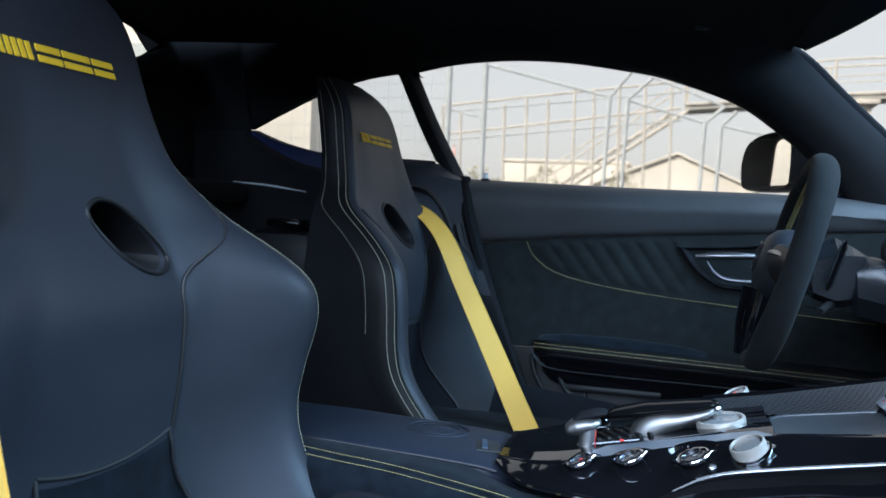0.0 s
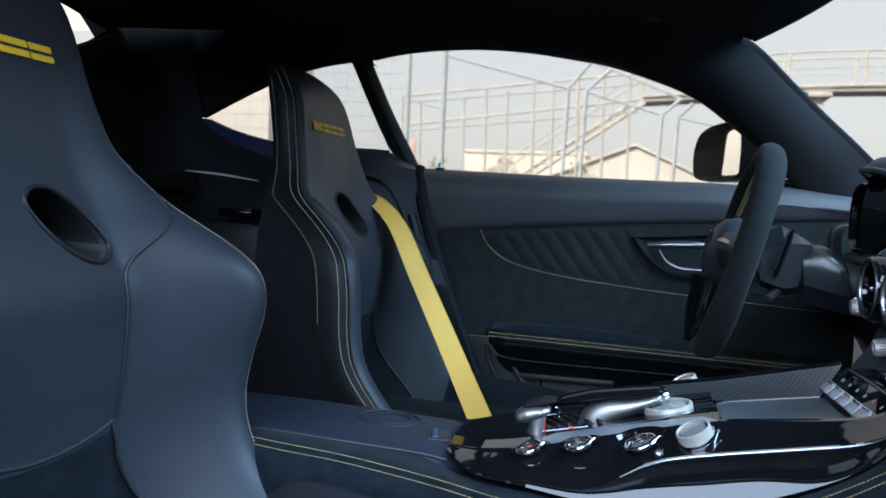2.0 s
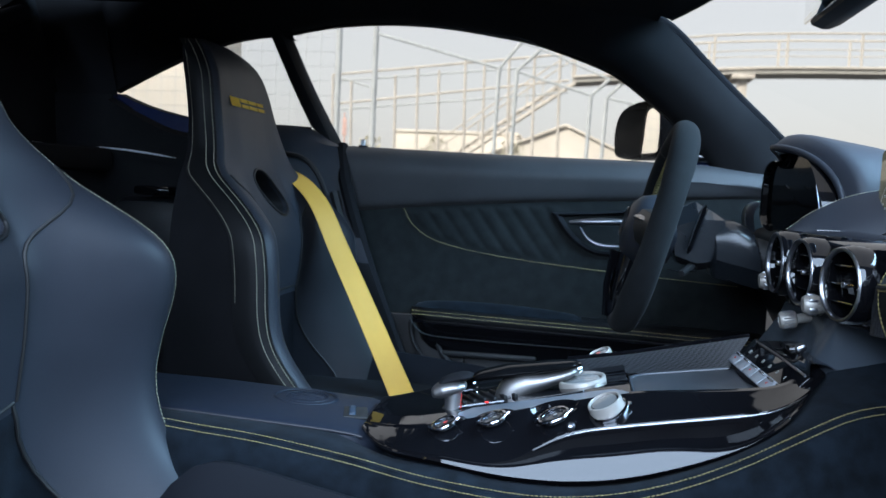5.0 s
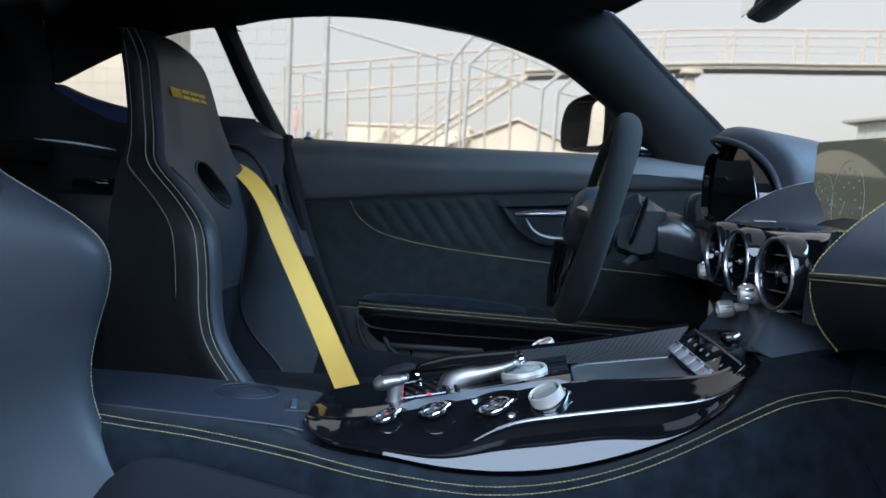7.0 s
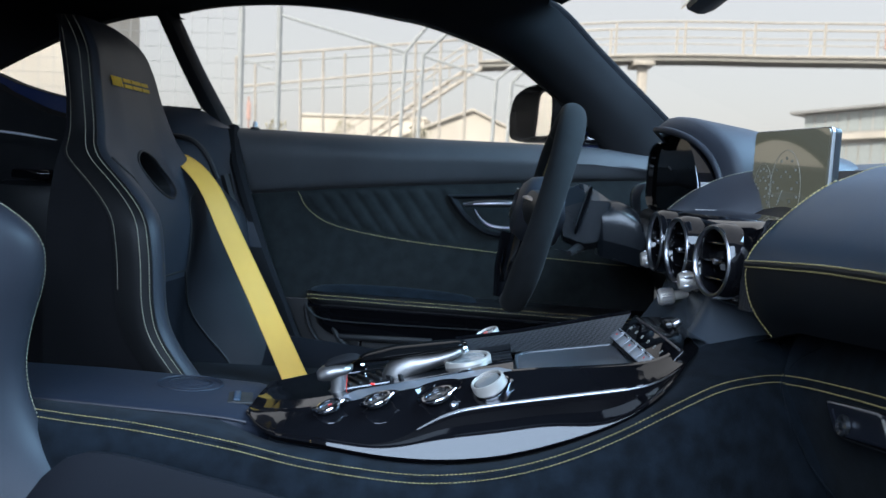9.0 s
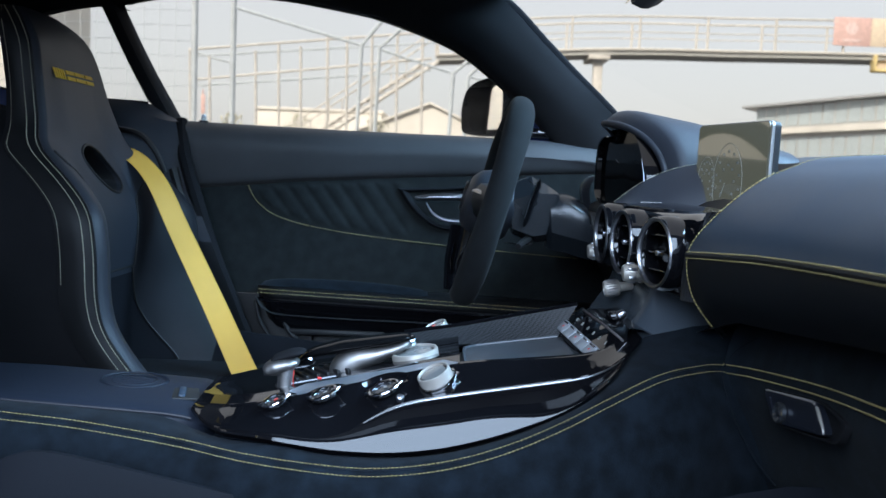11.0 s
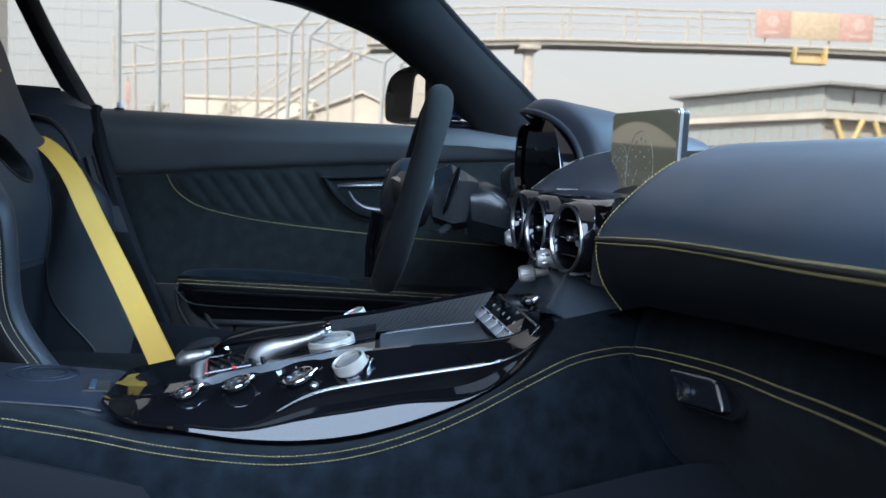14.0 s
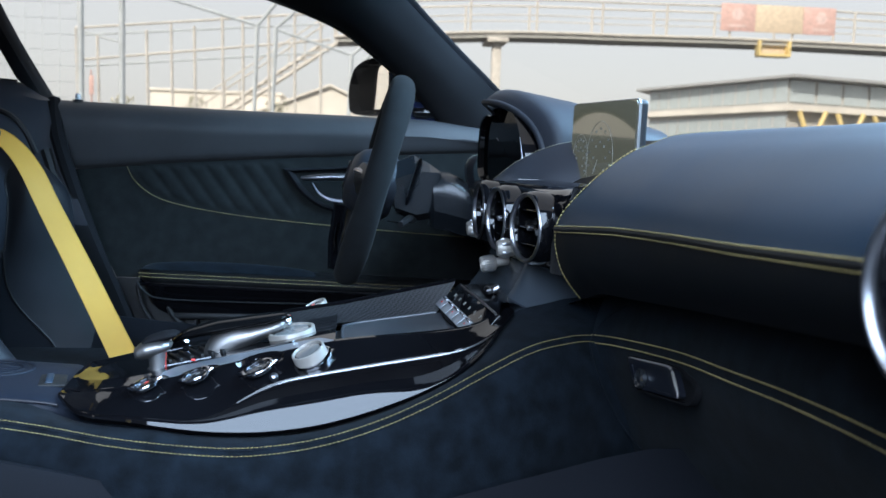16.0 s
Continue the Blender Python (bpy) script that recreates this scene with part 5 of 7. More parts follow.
# hand rest over the touch pad: a broad metal foot that sweeps forward into a thin tip, black on top
arm = even(spline([(0.010, -0.088, 0.606), (0.006, -0.088, 0.620), (0.008, -0.088, 0.634), (0.022, -0.088, 0.6445), (0.045, -0.087, 0.652), (0.066, -0.086, 0.6595), (0.082, -0.085, 0.667), (0.088, -0.085, 0.669)]), 48)
part("rest_arm", loft(swept(arm, [(0.0, 0.021), (0.2, 0.019), (0.5, 0.020), (0.9, 0.017), (1.0, 0.006)], [(0.0, 0.024), (0.10, 0.0205), (0.25, 0.0190), (0.42, 0.0158), (0.6, 0.0115), (0.85, 0.0068), (0.97, 0.0045), (1.0, 0.001)], 24)), brushed, console, "brushed metal hand rest sweeping up from its foot")
top = even(spline([(-0.052, -0.078, 0.638), (-0.036, -0.078, 0.6480), (-0.010, -0.080, 0.6555), (0.020, -0.081, 0.6615), (0.050, -0.082, 0.6675), (0.076, -0.083, 0.6725), (0.0875, -0.078, 0.6725)]), 40)
part("rest_pad", loft(swept(top, [(0.0, 0.006), (0.12, 0.020), (0.3, 0.026), (0.8, 0.024), (0.96, 0.016), (1.0, 0.005)], [(0.0, 0.002), (0.15, 0.0060), (0.4, 0.0080), (0.75, 0.0062), (0.95, 0.0040), (1.0, 0.001)], 22)), tube_black, console, "gloss black hand rest top")
part("rest_tip", loft(swept(even([Vector((0.0845, -0.085, 0.6685)), Vector((0.0885, -0.085, 0.6705))], 4), [(0.0, 0.014), (1.0, 0.010)], [(0.0, 0.0075), (1.0, 0.005)], 16)), chrome, console, "chrome tip of the hand rest")
part("touch_pad", block((0.045, -0.070, 0.645), (0.07, 0.045, 0.006), 0.002, Matrix.Rotation(radians(-12), 4, "Y")), plastic, console)
# gear selector: round stem, bulging metal head with a dark grip on top
stem = even([Vector((-0.060, -0.118, 0.594)), Vector((-0.061, -0.118, 0.638))], 12)
sel = part("gear_selector", tube(stem, [0.0112, 0.0105, 0.010, 0.0096, 0.0094, 0.0094, 0.0094, 0.0094, 0.0095, 0.0098, 0.0102, 0.0106], 20), brushed, console, "brushed metal gear selector")
head = even(spline([(-0.084, -0.121, 0.629), (-0.078, -0.119, 0.635), (-0.066, -0.118, 0.640), (-0.053, -0.117, 0.643), (-0.046, -0.117, 0.644)]), 20)
part("selector_head", loft(swept(head, [(0.0, 0.004), (0.12, 0.014), (0.4, 0.018), (0.85, 0.017), (1.0, 0.010)], [(0.0, 0.002), (0.12, 0.0085), (0.35, 0.0105), (0.7, 0.0085), (0.92, 0.006), (1.0, 0.003)], 20)), brushed, sel, "brushed metal selector head")
cap = even(spline([(-0.081, -0.116, 0.640), (-0.071, -0.114, 0.6475), (-0.058, -0.113, 0.652), (-0.045, -0.112, 0.655), (-0.039, -0.112, 0.6555)]), 18)
part("selector_cap", loft(swept(cap, [(0.0, 0.006), (0.2, 0.015), (0.8, 0.017), (1.0, 0.012)], [(0.0, 0.0015), (0.25, 0.0050), (0.7, 0.0058), (0.93, 0.0040), (1.0, 0.0012)], 18)), shell_black, sel, "dark grip on the selector head")
part("selector_line", tube([(-0.0500, -0.1245, 0.636), (-0.0505, -0.1245, 0.626), (-0.0502, -0.1250, 0.612)], 0.0005, 5), red_ink, sel, "thin red line")
part("carbon_insert", block((-0.032, -0.085, 0.6205), (0.085, 0.060, 0.006), 0.002, Matrix.Rotation(radians(-12), 4, "Y")), carbon, console, "carbon fibre insert")
for k in range(6):
    part("insert_rib", block((-0.058 + 0.012 * k, -0.090, 0.6195 + 0.0026 * k), (0.004, 0.056, 0.006), 0.001, Matrix.Rotation(radians(-12), 4, "Y") @ Matrix.Rotation(radians(25), 4, "Z")), plastic, console)
part("insert_rail", tube([(-0.064, -0.122, 0.6165), (0.0, -0.122, 0.6300)], 0.0016, 6), button_face, console)
part("insert_rail", tube([(-0.064, -0.056, 0.6215), (0.0, -0.056, 0.6350)], 0.0016, 6), button_face, console)
lamp = part("indicator", block((-0.020, -0.1235, 0.6275), (0.005, 0.002, 0.0022), 0.0008), red_lamp, console, "small red light")
# arm rest
rows = []
for k in range(30):
    x = -0.62 + 0.48 * k / 29
    z = along([(-0.62, 0.603), (-0.4, 0.600), (-0.25, 0.5935), (-0.19, 0.590), (-0.165, 0.586), (-0.14, 0.576)], x)
    near, far = 0.080 - 0.030 * ease(-0.18, -0.135, x) ** 2, 0.105 - 0.045 * ease(-0.20, -0.135, x) ** 2
    rows.append(even(spline([(x, YC - near + 0.002, z - 0.05), (x, YC - near, z - 0.010), (x, YC - near + 0.008, z - 0.001), (x, YC - 0.045, z + 0.003), (x, YC, z + 0.004), (x, YC + 0.05, z + 0.003), (x, YC + far - 0.012, z - 0.002), (x, YC + far + 0.006, z - 0.012), (x, YC + far + 0.012, z - 0.06)], 4), 48))
part("arm_rest", sheet(rows), arm_leather, console, "dark leather arm rest")
part("arm_rest_welt", tube(even(spline([(-0.50, -0.1612, 0.6005), (-0.40, -0.1612, 0.5985), (-0.30, -0.1612, 0.594), (-0.22, -0.1605, 0.590), (-0.18, -0.1595, 0.587), (-0.16, -0.157, 0.583)]), 30), 0.0017, 8), welt_leather, console, "rolled welt along the arm rest")
turn = pose(0, 0, 0, 0, 3, 14)
part("release_recess", block((-0.186, -0.088, 0.5925), (0.030, 0.050, 0.004), 0.0015, turn), rubber, console, "dark recess of the release catch")
part("release_catch", block((-0.1905, -0.087, 0.5945), (0.0085, 0.042, 0.005), 0.002, turn), dash_leather, console, "small release catch")
em = (-0.262, -0.048, 0.5980)
for r, w in ((0.041, 0.0010), (0.0385, 0.0008), (0.028, 0.0008)):
    part("embossed_ring", tube([(em[0] + r * math.cos(a), em[1] + r * 0.98 * math.sin(a), em[2] - 0.045 * r * math.cos(a)) for a in (2 * math.pi * k / 60 for k in range(61))], w, 6), arm_leather, console, "embossed ring in the leather")
for k, (bx, by, l_) in enumerate(((-0.012, 0.0, 0.030), (-0.004, 0.004, 0.038), (0.005, 0.0, 0.044), (0.012, -0.004, 0.026), (0.0, -0.016, 0.010), (0.008, -0.018, 0.010), (0.016, -0.015, 0.009))):
    part("embossed_bar", block((em[0] + by, em[1] + bx, em[2] + 0.0002), (l_, 0.0018, 0.0014), 0.0005, pose(0, 0, 0, 0, 2.5, 6 if k < 4 else 70)), arm_leather, console)
# suede flank with the double yellow seam, sweeping up to the dashboard
EDGE = [(-0.62, -0.20, 0.612), (-0.41, -0.204, 0.5965), (-0.343, -0.206, 0.591), (-0.266, -0.21, 0.5860), (-0.16, -0.225, 0.5765), (-0.07, -0.258, 0.572), (0.025, -0.27, 0.567), (0.082, -0.27, 0.569), (0.138, -0.27, 0.579), (0.193, -0.268, 0.5965), (0.247, -0.262, 0.620), (0.301, -0.248, 0.646), (0.354, -0.222, 0.665), (0.40, -0.197, 0.670), (0.433, -0.176, 0.668), (0.50, -0.17, 0.660), (0.62, -0.17, 0.64), (0.95, -0.17, 0.60)]
edge = even(spline(EDGE), 90)
INNER = [(-0.62, -0.162, 0.602), (-0.41, -0.162, 0.5985), (-0.343, -0.162, 0.5955), (-0.26, -0.162, 0.591), (-0.20, -0.161, 0.5875), (-0.155, -0.175, 0.578), (-0.11, -0.216, 0.580), (-0.045, -0.236, 0.580), (0.007, -0.236, 0.573), (0.066, -0.236, 0.572), (0.125, -0.236, 0.579), (0.182, -0.236, 0.595), (0.238, -0.228, 0.617), (0.30, -0.192, 0.652), (0.33, -0.16, 0.674), (0.350, -0.125, 0.689), (0.39, -0.12, 0.699), (0.42, -0.12, 0.706), (0.50, -0.12, 0.710), (0.62, -0.12, 0.68), (0.95, -0.12, 0.64)]
inner = even(spline(INNER), 90)
rows = []
for a, b in zip(inner, edge):
    m = a.lerp(b, 0.5) + Vector((0, 0, 0.002))
    down = ease(0.2, 0.433, b.x)
    rows.append(even(spline([a, m, b, b + Vector((0.006 * down, -0.020 + 0.008 * down, -0.02)), b + Vector((0.016 * down, -0.035 + 0.012 * down, -0.08)), b + Vector((0.022 * down, -0.04 + 0.02 * down, -0.2)), Vector((b.x, b.y - 0.04, 0.19))], 4), 30))
part("suede_flank", sheet(rows), suede, console, "black suede console flank")
off = [e + Vector((0, -0.002, 0.0015)) for e in [*[e for e in edge if e.x < 0.428], Vector((0.434, -0.1755, 0.6675))]]
seam("stitching", [e + Vector((0, 0.0055, 0.0022)) for e in off], console, r=0.00055, label="yellow double seam")
seam("stitching", [e + Vector((0, -0.0025, -0.0035)) for e in off], console, r=0.00055)
part("seam_groove", tube([e + Vector((0, 0.003, 0.0002)) for e in edge if e.x < 0.435], 0.0016, 6), suede, console)


# ---- dashboard ----
dash = thing("dashboard", (0.6, 0.0, 0.7), "dark leather dashboard with yellow seams", "dashboard")
PAD = [(0.434, 0.698), (0.417, 0.722), (0.408, 0.742), (0.402, 0.772), (0.405, 0.798), (0.425, 0.826), (0.452, 0.854), (0.479, 0.876), (0.506, 0.890), (0.540, 0.902), (0.62, 0.909), (0.74, 0.919), (0.90, 0.927)]
prof = even(spline([(x, 0, z) for x, z in PAD]), 60)
ys = [-0.19 - 0.70 * k / 40 for k in range(41)]


def pad_point(p, y):
    rise = along([(0.0, 0.0), (0.25, 0.017), (0.39, 0.022), (0.49, 0.025), (0.62, 0.031), (0.8, 0.036)], -0.12 - y)
    foot = along([(0.0, 0.698), (0.14, 0.733), (0.27, 0.744), (0.43, 0.759), (0.58, 0.773), (0.8, 0.785)], -0.12 - y)
    if p.z < 0.793:
        z = foot + (0.793 + rise - foot) * (p.z - 0.698) / 0.095
    else:
        z = p.z + rise * ease(0.92, 0.80, p.z)
    return Vector((p.x - 0.021 * ease(-0.50, -0.19, y) + 0.03 * ease(-0.72, -0.89, y), y, z))


rows = [[pad_point(p, y) for p in prof] for y in ys]
k0 = min(range(60), key=lambda i: abs(prof[i].z - 0.793))
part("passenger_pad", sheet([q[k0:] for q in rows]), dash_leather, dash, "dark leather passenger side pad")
part("lower_pad", sheet([q[:k0 + 1] for q in rows]), lower_leather, dash, "lower pad under the seam, its shade put into the leather")
part("pad_underside", sheet([[pad_point(prof[0], y), pad_point(prof[0], y) + Vector((0.05, 0.01, 0.008)), pad_point(prof[0], y) + Vector((0.16, 0.02, 0.03))] for y in [-0.12, *ys]]), plastic, dash)
bead = [pad_point(p, -0.19) for p in prof]
part("pad_cheek", sheet([[p, Vector((p.x + 0.006, p.y + 0.005, p.z - 0.004)), Vector((p.x + 0.05, p.y + 0.09, p.z - 0.025))] for p in bead]), dash_leather, dash)
seam("stitching", [p + Vector((-0.0014, -0.004, 0.0014)) for p in bead[:22]], dash, r=0.0008, label="yellow arched seam")
seam("stitching", [p + Vector((-0.0006, -0.004, 0.0006)) for p in bead[21:38]], dash, r=0.00045)
k0 = min(range(60), key=lambda i: abs(prof[i].z - 0.793))
for dz, r in ((0.003, 0.0007), (-0.0035, 0.0007)):
    line = [pad_point(prof[k0], y) + Vector((-0.0018, 0, dz)) for y in ys[:34]]
    seam("stitching", line, dash, r=r, label="yellow horizontal seam")
part("seam_groove", tube([pad_point(prof[k0], y) + Vector((-0.0005, 0, 0)) for y in ys], 0.003, 6), rubber, dash)
part("speaker_outline", tube([Vector((0.70 + 0.055 * math.sin(a), -0.42 + 0.13 * math.cos(a), 0.9168 + 0.10 * 0.055 * math.sin(a))) for a in (2 * math.pi * k / 60 for k in range(61))], 0.0012, 5), plastic, dash)
# driver's side: top, cowl over the gauges, middle bridge
rows = []
for k in range(30):
    y = -0.09 + 0.85 * k / 29
    rows.append(even(spline([(0.585, y, 0.80), (0.585, y, 0.86), (0.60, y, 0.885), (0.64, y, 0.905), (0.75, y, 0.922), (0.92, y, 0.935)], 5), 24))
part("upper_deck", sheet(rows), leather, dash, "dark leather top deck")
rows = []
for k in range(24):
    t = k / 23
    x = 0.375 + 0.28 * t
    half = 0.178 - 0.015 * t
    zt = along([(0.0, 0.972), (0.06, 0.985), (0.15, 0.987), (0.5, 0.970), (1.0, 0.93)], t)
    zb = 0.835 + 0.05 * t
    lip = 0.020 * (1 - ease(0.0, 0.12, t))
    rows.append([Vector((x + 0.075 * abs(math.cos(a)) ** 1.3 * (1 - t), 0.375 + (half - lip) * math.cos(a), zb + (zt - lip * 0.5 - zb) * math.sin(a) ** 0.72)) for a in (math.pi * j / 40 for j in range(41))])
part("cowl_lip", tube([p + Vector((0.004, 0, 0.002)) for p in rows[0]], 0.0055, 10), leather, dash, "rounded cowl lip")
part("gauge_cowl", sheet(rows), leather, dash, "dark leather cowl over the gauges")
inner_rows = []
for k in range(10):
    t = k / 9
    x = 0.378 + 0.10 * t
    half = 0.158 - 0.02 * t
    inner_rows.append([Vector((x + 0.075 * abs(math.cos(a)) ** 1.3 * (1 - t), 0.375 + half * math.cos(a), 0.835 + (0.125 - 0.012 * t) * math.sin(a) ** 0.72)) for a in (math.pi * j / 40 for j in range(41))])
part("cowl_lining", sheet(inner_rows), gloss, dash, "gloss black cowl lining")
gauges = thing("gauge_cluster", (0.42, 0.375, 0.85), "gloss black twin tube gauge cluster", "gauge cluster")
HUMP = [(0.491, 0.85), (0.490, 0.895), (0.478, 0.932), (0.449, 0.9455), (0.420, 0.943), (0.3985, 0.9325), (0.376, 0.950), (0.340, 0.957), (0.2934, 0.949), (0.256, 0.922), (0.230, 0.885), (0.221, 0.855), (0.235, 0.835), (0.30, 0.826), (0.40, 0.824), (0.470, 0.832)]
hump = even(spline([(0.385 + (0.50 - y) * 0.1286, y, z) for y, z in HUMP + HUMP[:1]]), 90)
centre = Vector((0.402, 0.356, 0.885))
part("gauge_shroud", sheet([[centre + (p - centre) * k + Vector((d, 0, 0)) for p in hump] for k, d in ((1.0, 0.11), (1.0, 0.004), (0.99, 0.0), (0.965, 0.002), (0.95, 0.012))]), gloss, gauges, "gloss black twin arched shroud")
part("gauge_glass", sheet([[centre + (p - centre) * k + Vector((d, 0, 0)) for p in hump] for k, d in ((0.955, 0.010), (0.6, 0.011), (0.02, 0.011))]), tube_black, gauges, "dark gauge glass")
# highlight on the gloss edge, put in as a tapered satin line
part("shroud_highlight", tube([centre + (p - centre) * 0.992 + Vector((-0.0008, 0, 0)) for p in hump[45:62]], [0.0003 + 0.0009 * math.sin(math.pi * k / 16) for k in range(17)], 6), satin, gauges, "satin line for the highlight on the shroud edge")
part("gauge_apron", sheet([even(spline([(0.392, y, 0.80), (0.386, y, 0.815), (0.398, y, 0.828), (0.44, y, 0.832)], 4), 12) for y in (0.21, 0.26, 0.32, 0.38, 0.44, 0.50, 0.54)]), plastic, gauges)
# short satin bar put in as a glint on the gauge glass
part("gauge_glint", tube([(0.3985, 0.352, 0.9035), (0.400, 0.336, 0.8985)], 0.0009, 5), satin, gauges, smooth=0)
end_line = even(spline([(0.408, 0, 0.785), (0.386, 0, 0.805), (0.377, 0, 0.835), (0.377, 0, 0.856), (0.387, 0, 0.871), (0.406, 0, 0.876), (0.45, 0, 0.872)]), 24)
part("dash_end", sheet([[p + Vector((dx, y, 0)) for p in end_line] for y, dx in ((0.55, 0.012), (0.556, 0.003), (0.565, 0.0), (0.64, 0.006), (0.70, 0.015))]), leather, dash, "dark leather end of the dashboard by the door")
part("end_trim", tube([p + Vector((0.000, 0.566, 0)) for p in end_line[5:12]], 0.0016, 6), satin, dash, "thin bright trim")
seam("stitching", [p + Vector((-0.0008, 0.575, 0.0008)) for p in end_line[8:]], dash, pale_thread, r=0.0006)
# middle bridge that carries the display
bridge_rows = []
for k in range(24):
    t = k / 23
    y = 0.20 - 0.29 * t
    c = even(spline([(0.373, 0.21, 0.836), (0.405, 0.195, 0.864), (0.442, 0.183, 0.885), (0.480, 0.172, 0.8965), (0.51, 0.165, 0.900)]), 24)[k]
    foot_ = Vector((0.392 + 0.13 * t, 0.155 - 0.04 * t, 0.836))
    bridge_rows.append([c + Vector((0.03, 0.02, -0.002)), c + Vector((0.004, 0.004, 0.0005)), c, c.lerp(foot_, 0.08) + Vector((-0.001, -0.002, 0.0)), c.lerp(foot_, 0.5) + Vector((-0.002, -0.006, 0)), foot_, foot_ + Vector((0.004, 0.0, -0.03))])
seam("stitching", [r[2] + Vector((-0.001, -0.002, 0.001)) for r in bridge_rows], dash, pale_thread, r=0.0005)
part("bridge_cheek", sheet(bridge_rows), leather, dash, "dark leather cheek under the display")
part("bridge_well", sheet([[Vector((0.40, y, 0.834)), Vector((0.45, y, 0.831)), Vector((0.52, y, 0.836)), Vector((0.56, y, 0.90))] for y in (0.22, 0.10, 0.0, -0.10)]), soft_plastic, dash)
# lower body of the dashboard
rows = []
for k in range(30):
    y = 0.76 - 0.90 * k / 29
    rows.append(even(spline([(0.50, y, 0.85), (0.42, y, 0.80), (0.42, y, 0.74), (0.46, y, 0.66), (0.56, y, 0.5), (0.75, y, 0.3)], 5), 20))
part("driver_knee_panel", sheet(rows), plastic, dash)
# plain grey panel under the vents
rows = []
way = even(spline([(0.358, 0.14, 0), (0.360, 0.04, 0), (0.3635, -0.03, 0), (0.3665, -0.068, 0), (0.3685, -0.0765, 0), (0.374, -0.081, 0), (0.39, -0.084, 0), (0.44, -0.090, 0)]), 60)
for i, p in enumerate(way):
    d = (way[min(i + 1, 59)] - way[max(i - 1, 0)]).normalized()
    out = Vector((d.y, -d.x, 0))
    rows.append(even(spline([p + out * o_ + Vector((0, 0, z)) for o_, z in ((-0.03, 0.758), (-0.010, 0.748), (-0.002, 0.730), (0.006, 0.714), (0.018, 0.696), (0.028, 0.680), (0.030, 0.655))], 4), 20))
part("stack_panel", sheet(rows), stack_satin, dash, "charcoal panel under the vents")
kn = Matrix.Translation((0.3475, 0.004, 0.7325)) @ Matrix.Rotation(radians(-100), 4, "Y")
part("volume_knob", lathe([(0.006, -0.018), (0.006, -0.001), (0.0095, 0.0005), (0.0106, 0.002), (0.0106, 0.0175), (0.0092, 0.020), (0.0075, 0.020), (0.007, 0.0185), (0.001, 0.0185)], kn, 32), knurl, dash, "ribbed silver volume knob")
for k in range(20):
    a = 2 * math.pi * k / 20
    part("knob_rib", tube([kn @ Vector((0.0108 * math.cos(a), 0.0108 * math.sin(a), 0.0035)), kn @ Vector((0.0108 * math.cos(a), 0.0108 * math.sin(a), 0.0165))], 0.0007, 4), satin, dash)

# ---- round air vents ----
VENTS = [(0.369, -0.135, 0.790, 15), (0.353, -0.023, 0.793, 8), (0.346, 0.082, 0.796, 3)]
unit = thing("vent_unit", (0.39, 0.02, 0.75), "gloss black housing with round chrome air vents", "air vents")
face = even(spline([(0.450, -0.180, 0), (0.420, -0.186, 0), (0.396, -0.188, 0), (0.386, -0.186, 0), (0.380, -0.176, 0), (0.369, -0.135, 0), (0.353, -0.023, 0), (0.346, 0.082, 0), (0.348, 0.130, 0), (0.360, 0.145, 0), (0.40, 0.148, 0)]), 50)
rows = []
for p in face:
    rows.append([Vector((p.x + dx * ease(0.40, 0.375, p.x), p.y, z)) for dx, z in ((0.10, 0.8405), (0.05, 0.8395), (0.034, 0.8375), (0.023, 0.834), (0.0145, 0.828), (0.009, 0.820), (0.0065, 0.810), (0.006, 0.79), (0.008, 0.752), (0.014, 0.742), (0.03, 0.738), (0.08, 0.735))])
part("vent_housing", sheet(rows), gloss, unit, "gloss black vent housing")
part("carbon_cheek", sheet([[Vector((0.381, -0.172, 0.742 + 0.050 * u)), Vector((0.383, -0.182, 0.742 + 0.050 * u)), Vector((0.389, -0.190, 0.742 + 0.050 * u)), Vector((0.405, -0.192, 0.742 + 0.050 * u)), Vector((0.440, -0.190, 0.742 + 0.050 * u))] for u in (0, 0.25, 0.5, 0.75, 1)]), carbon, unit, "carbon fibre cheek")


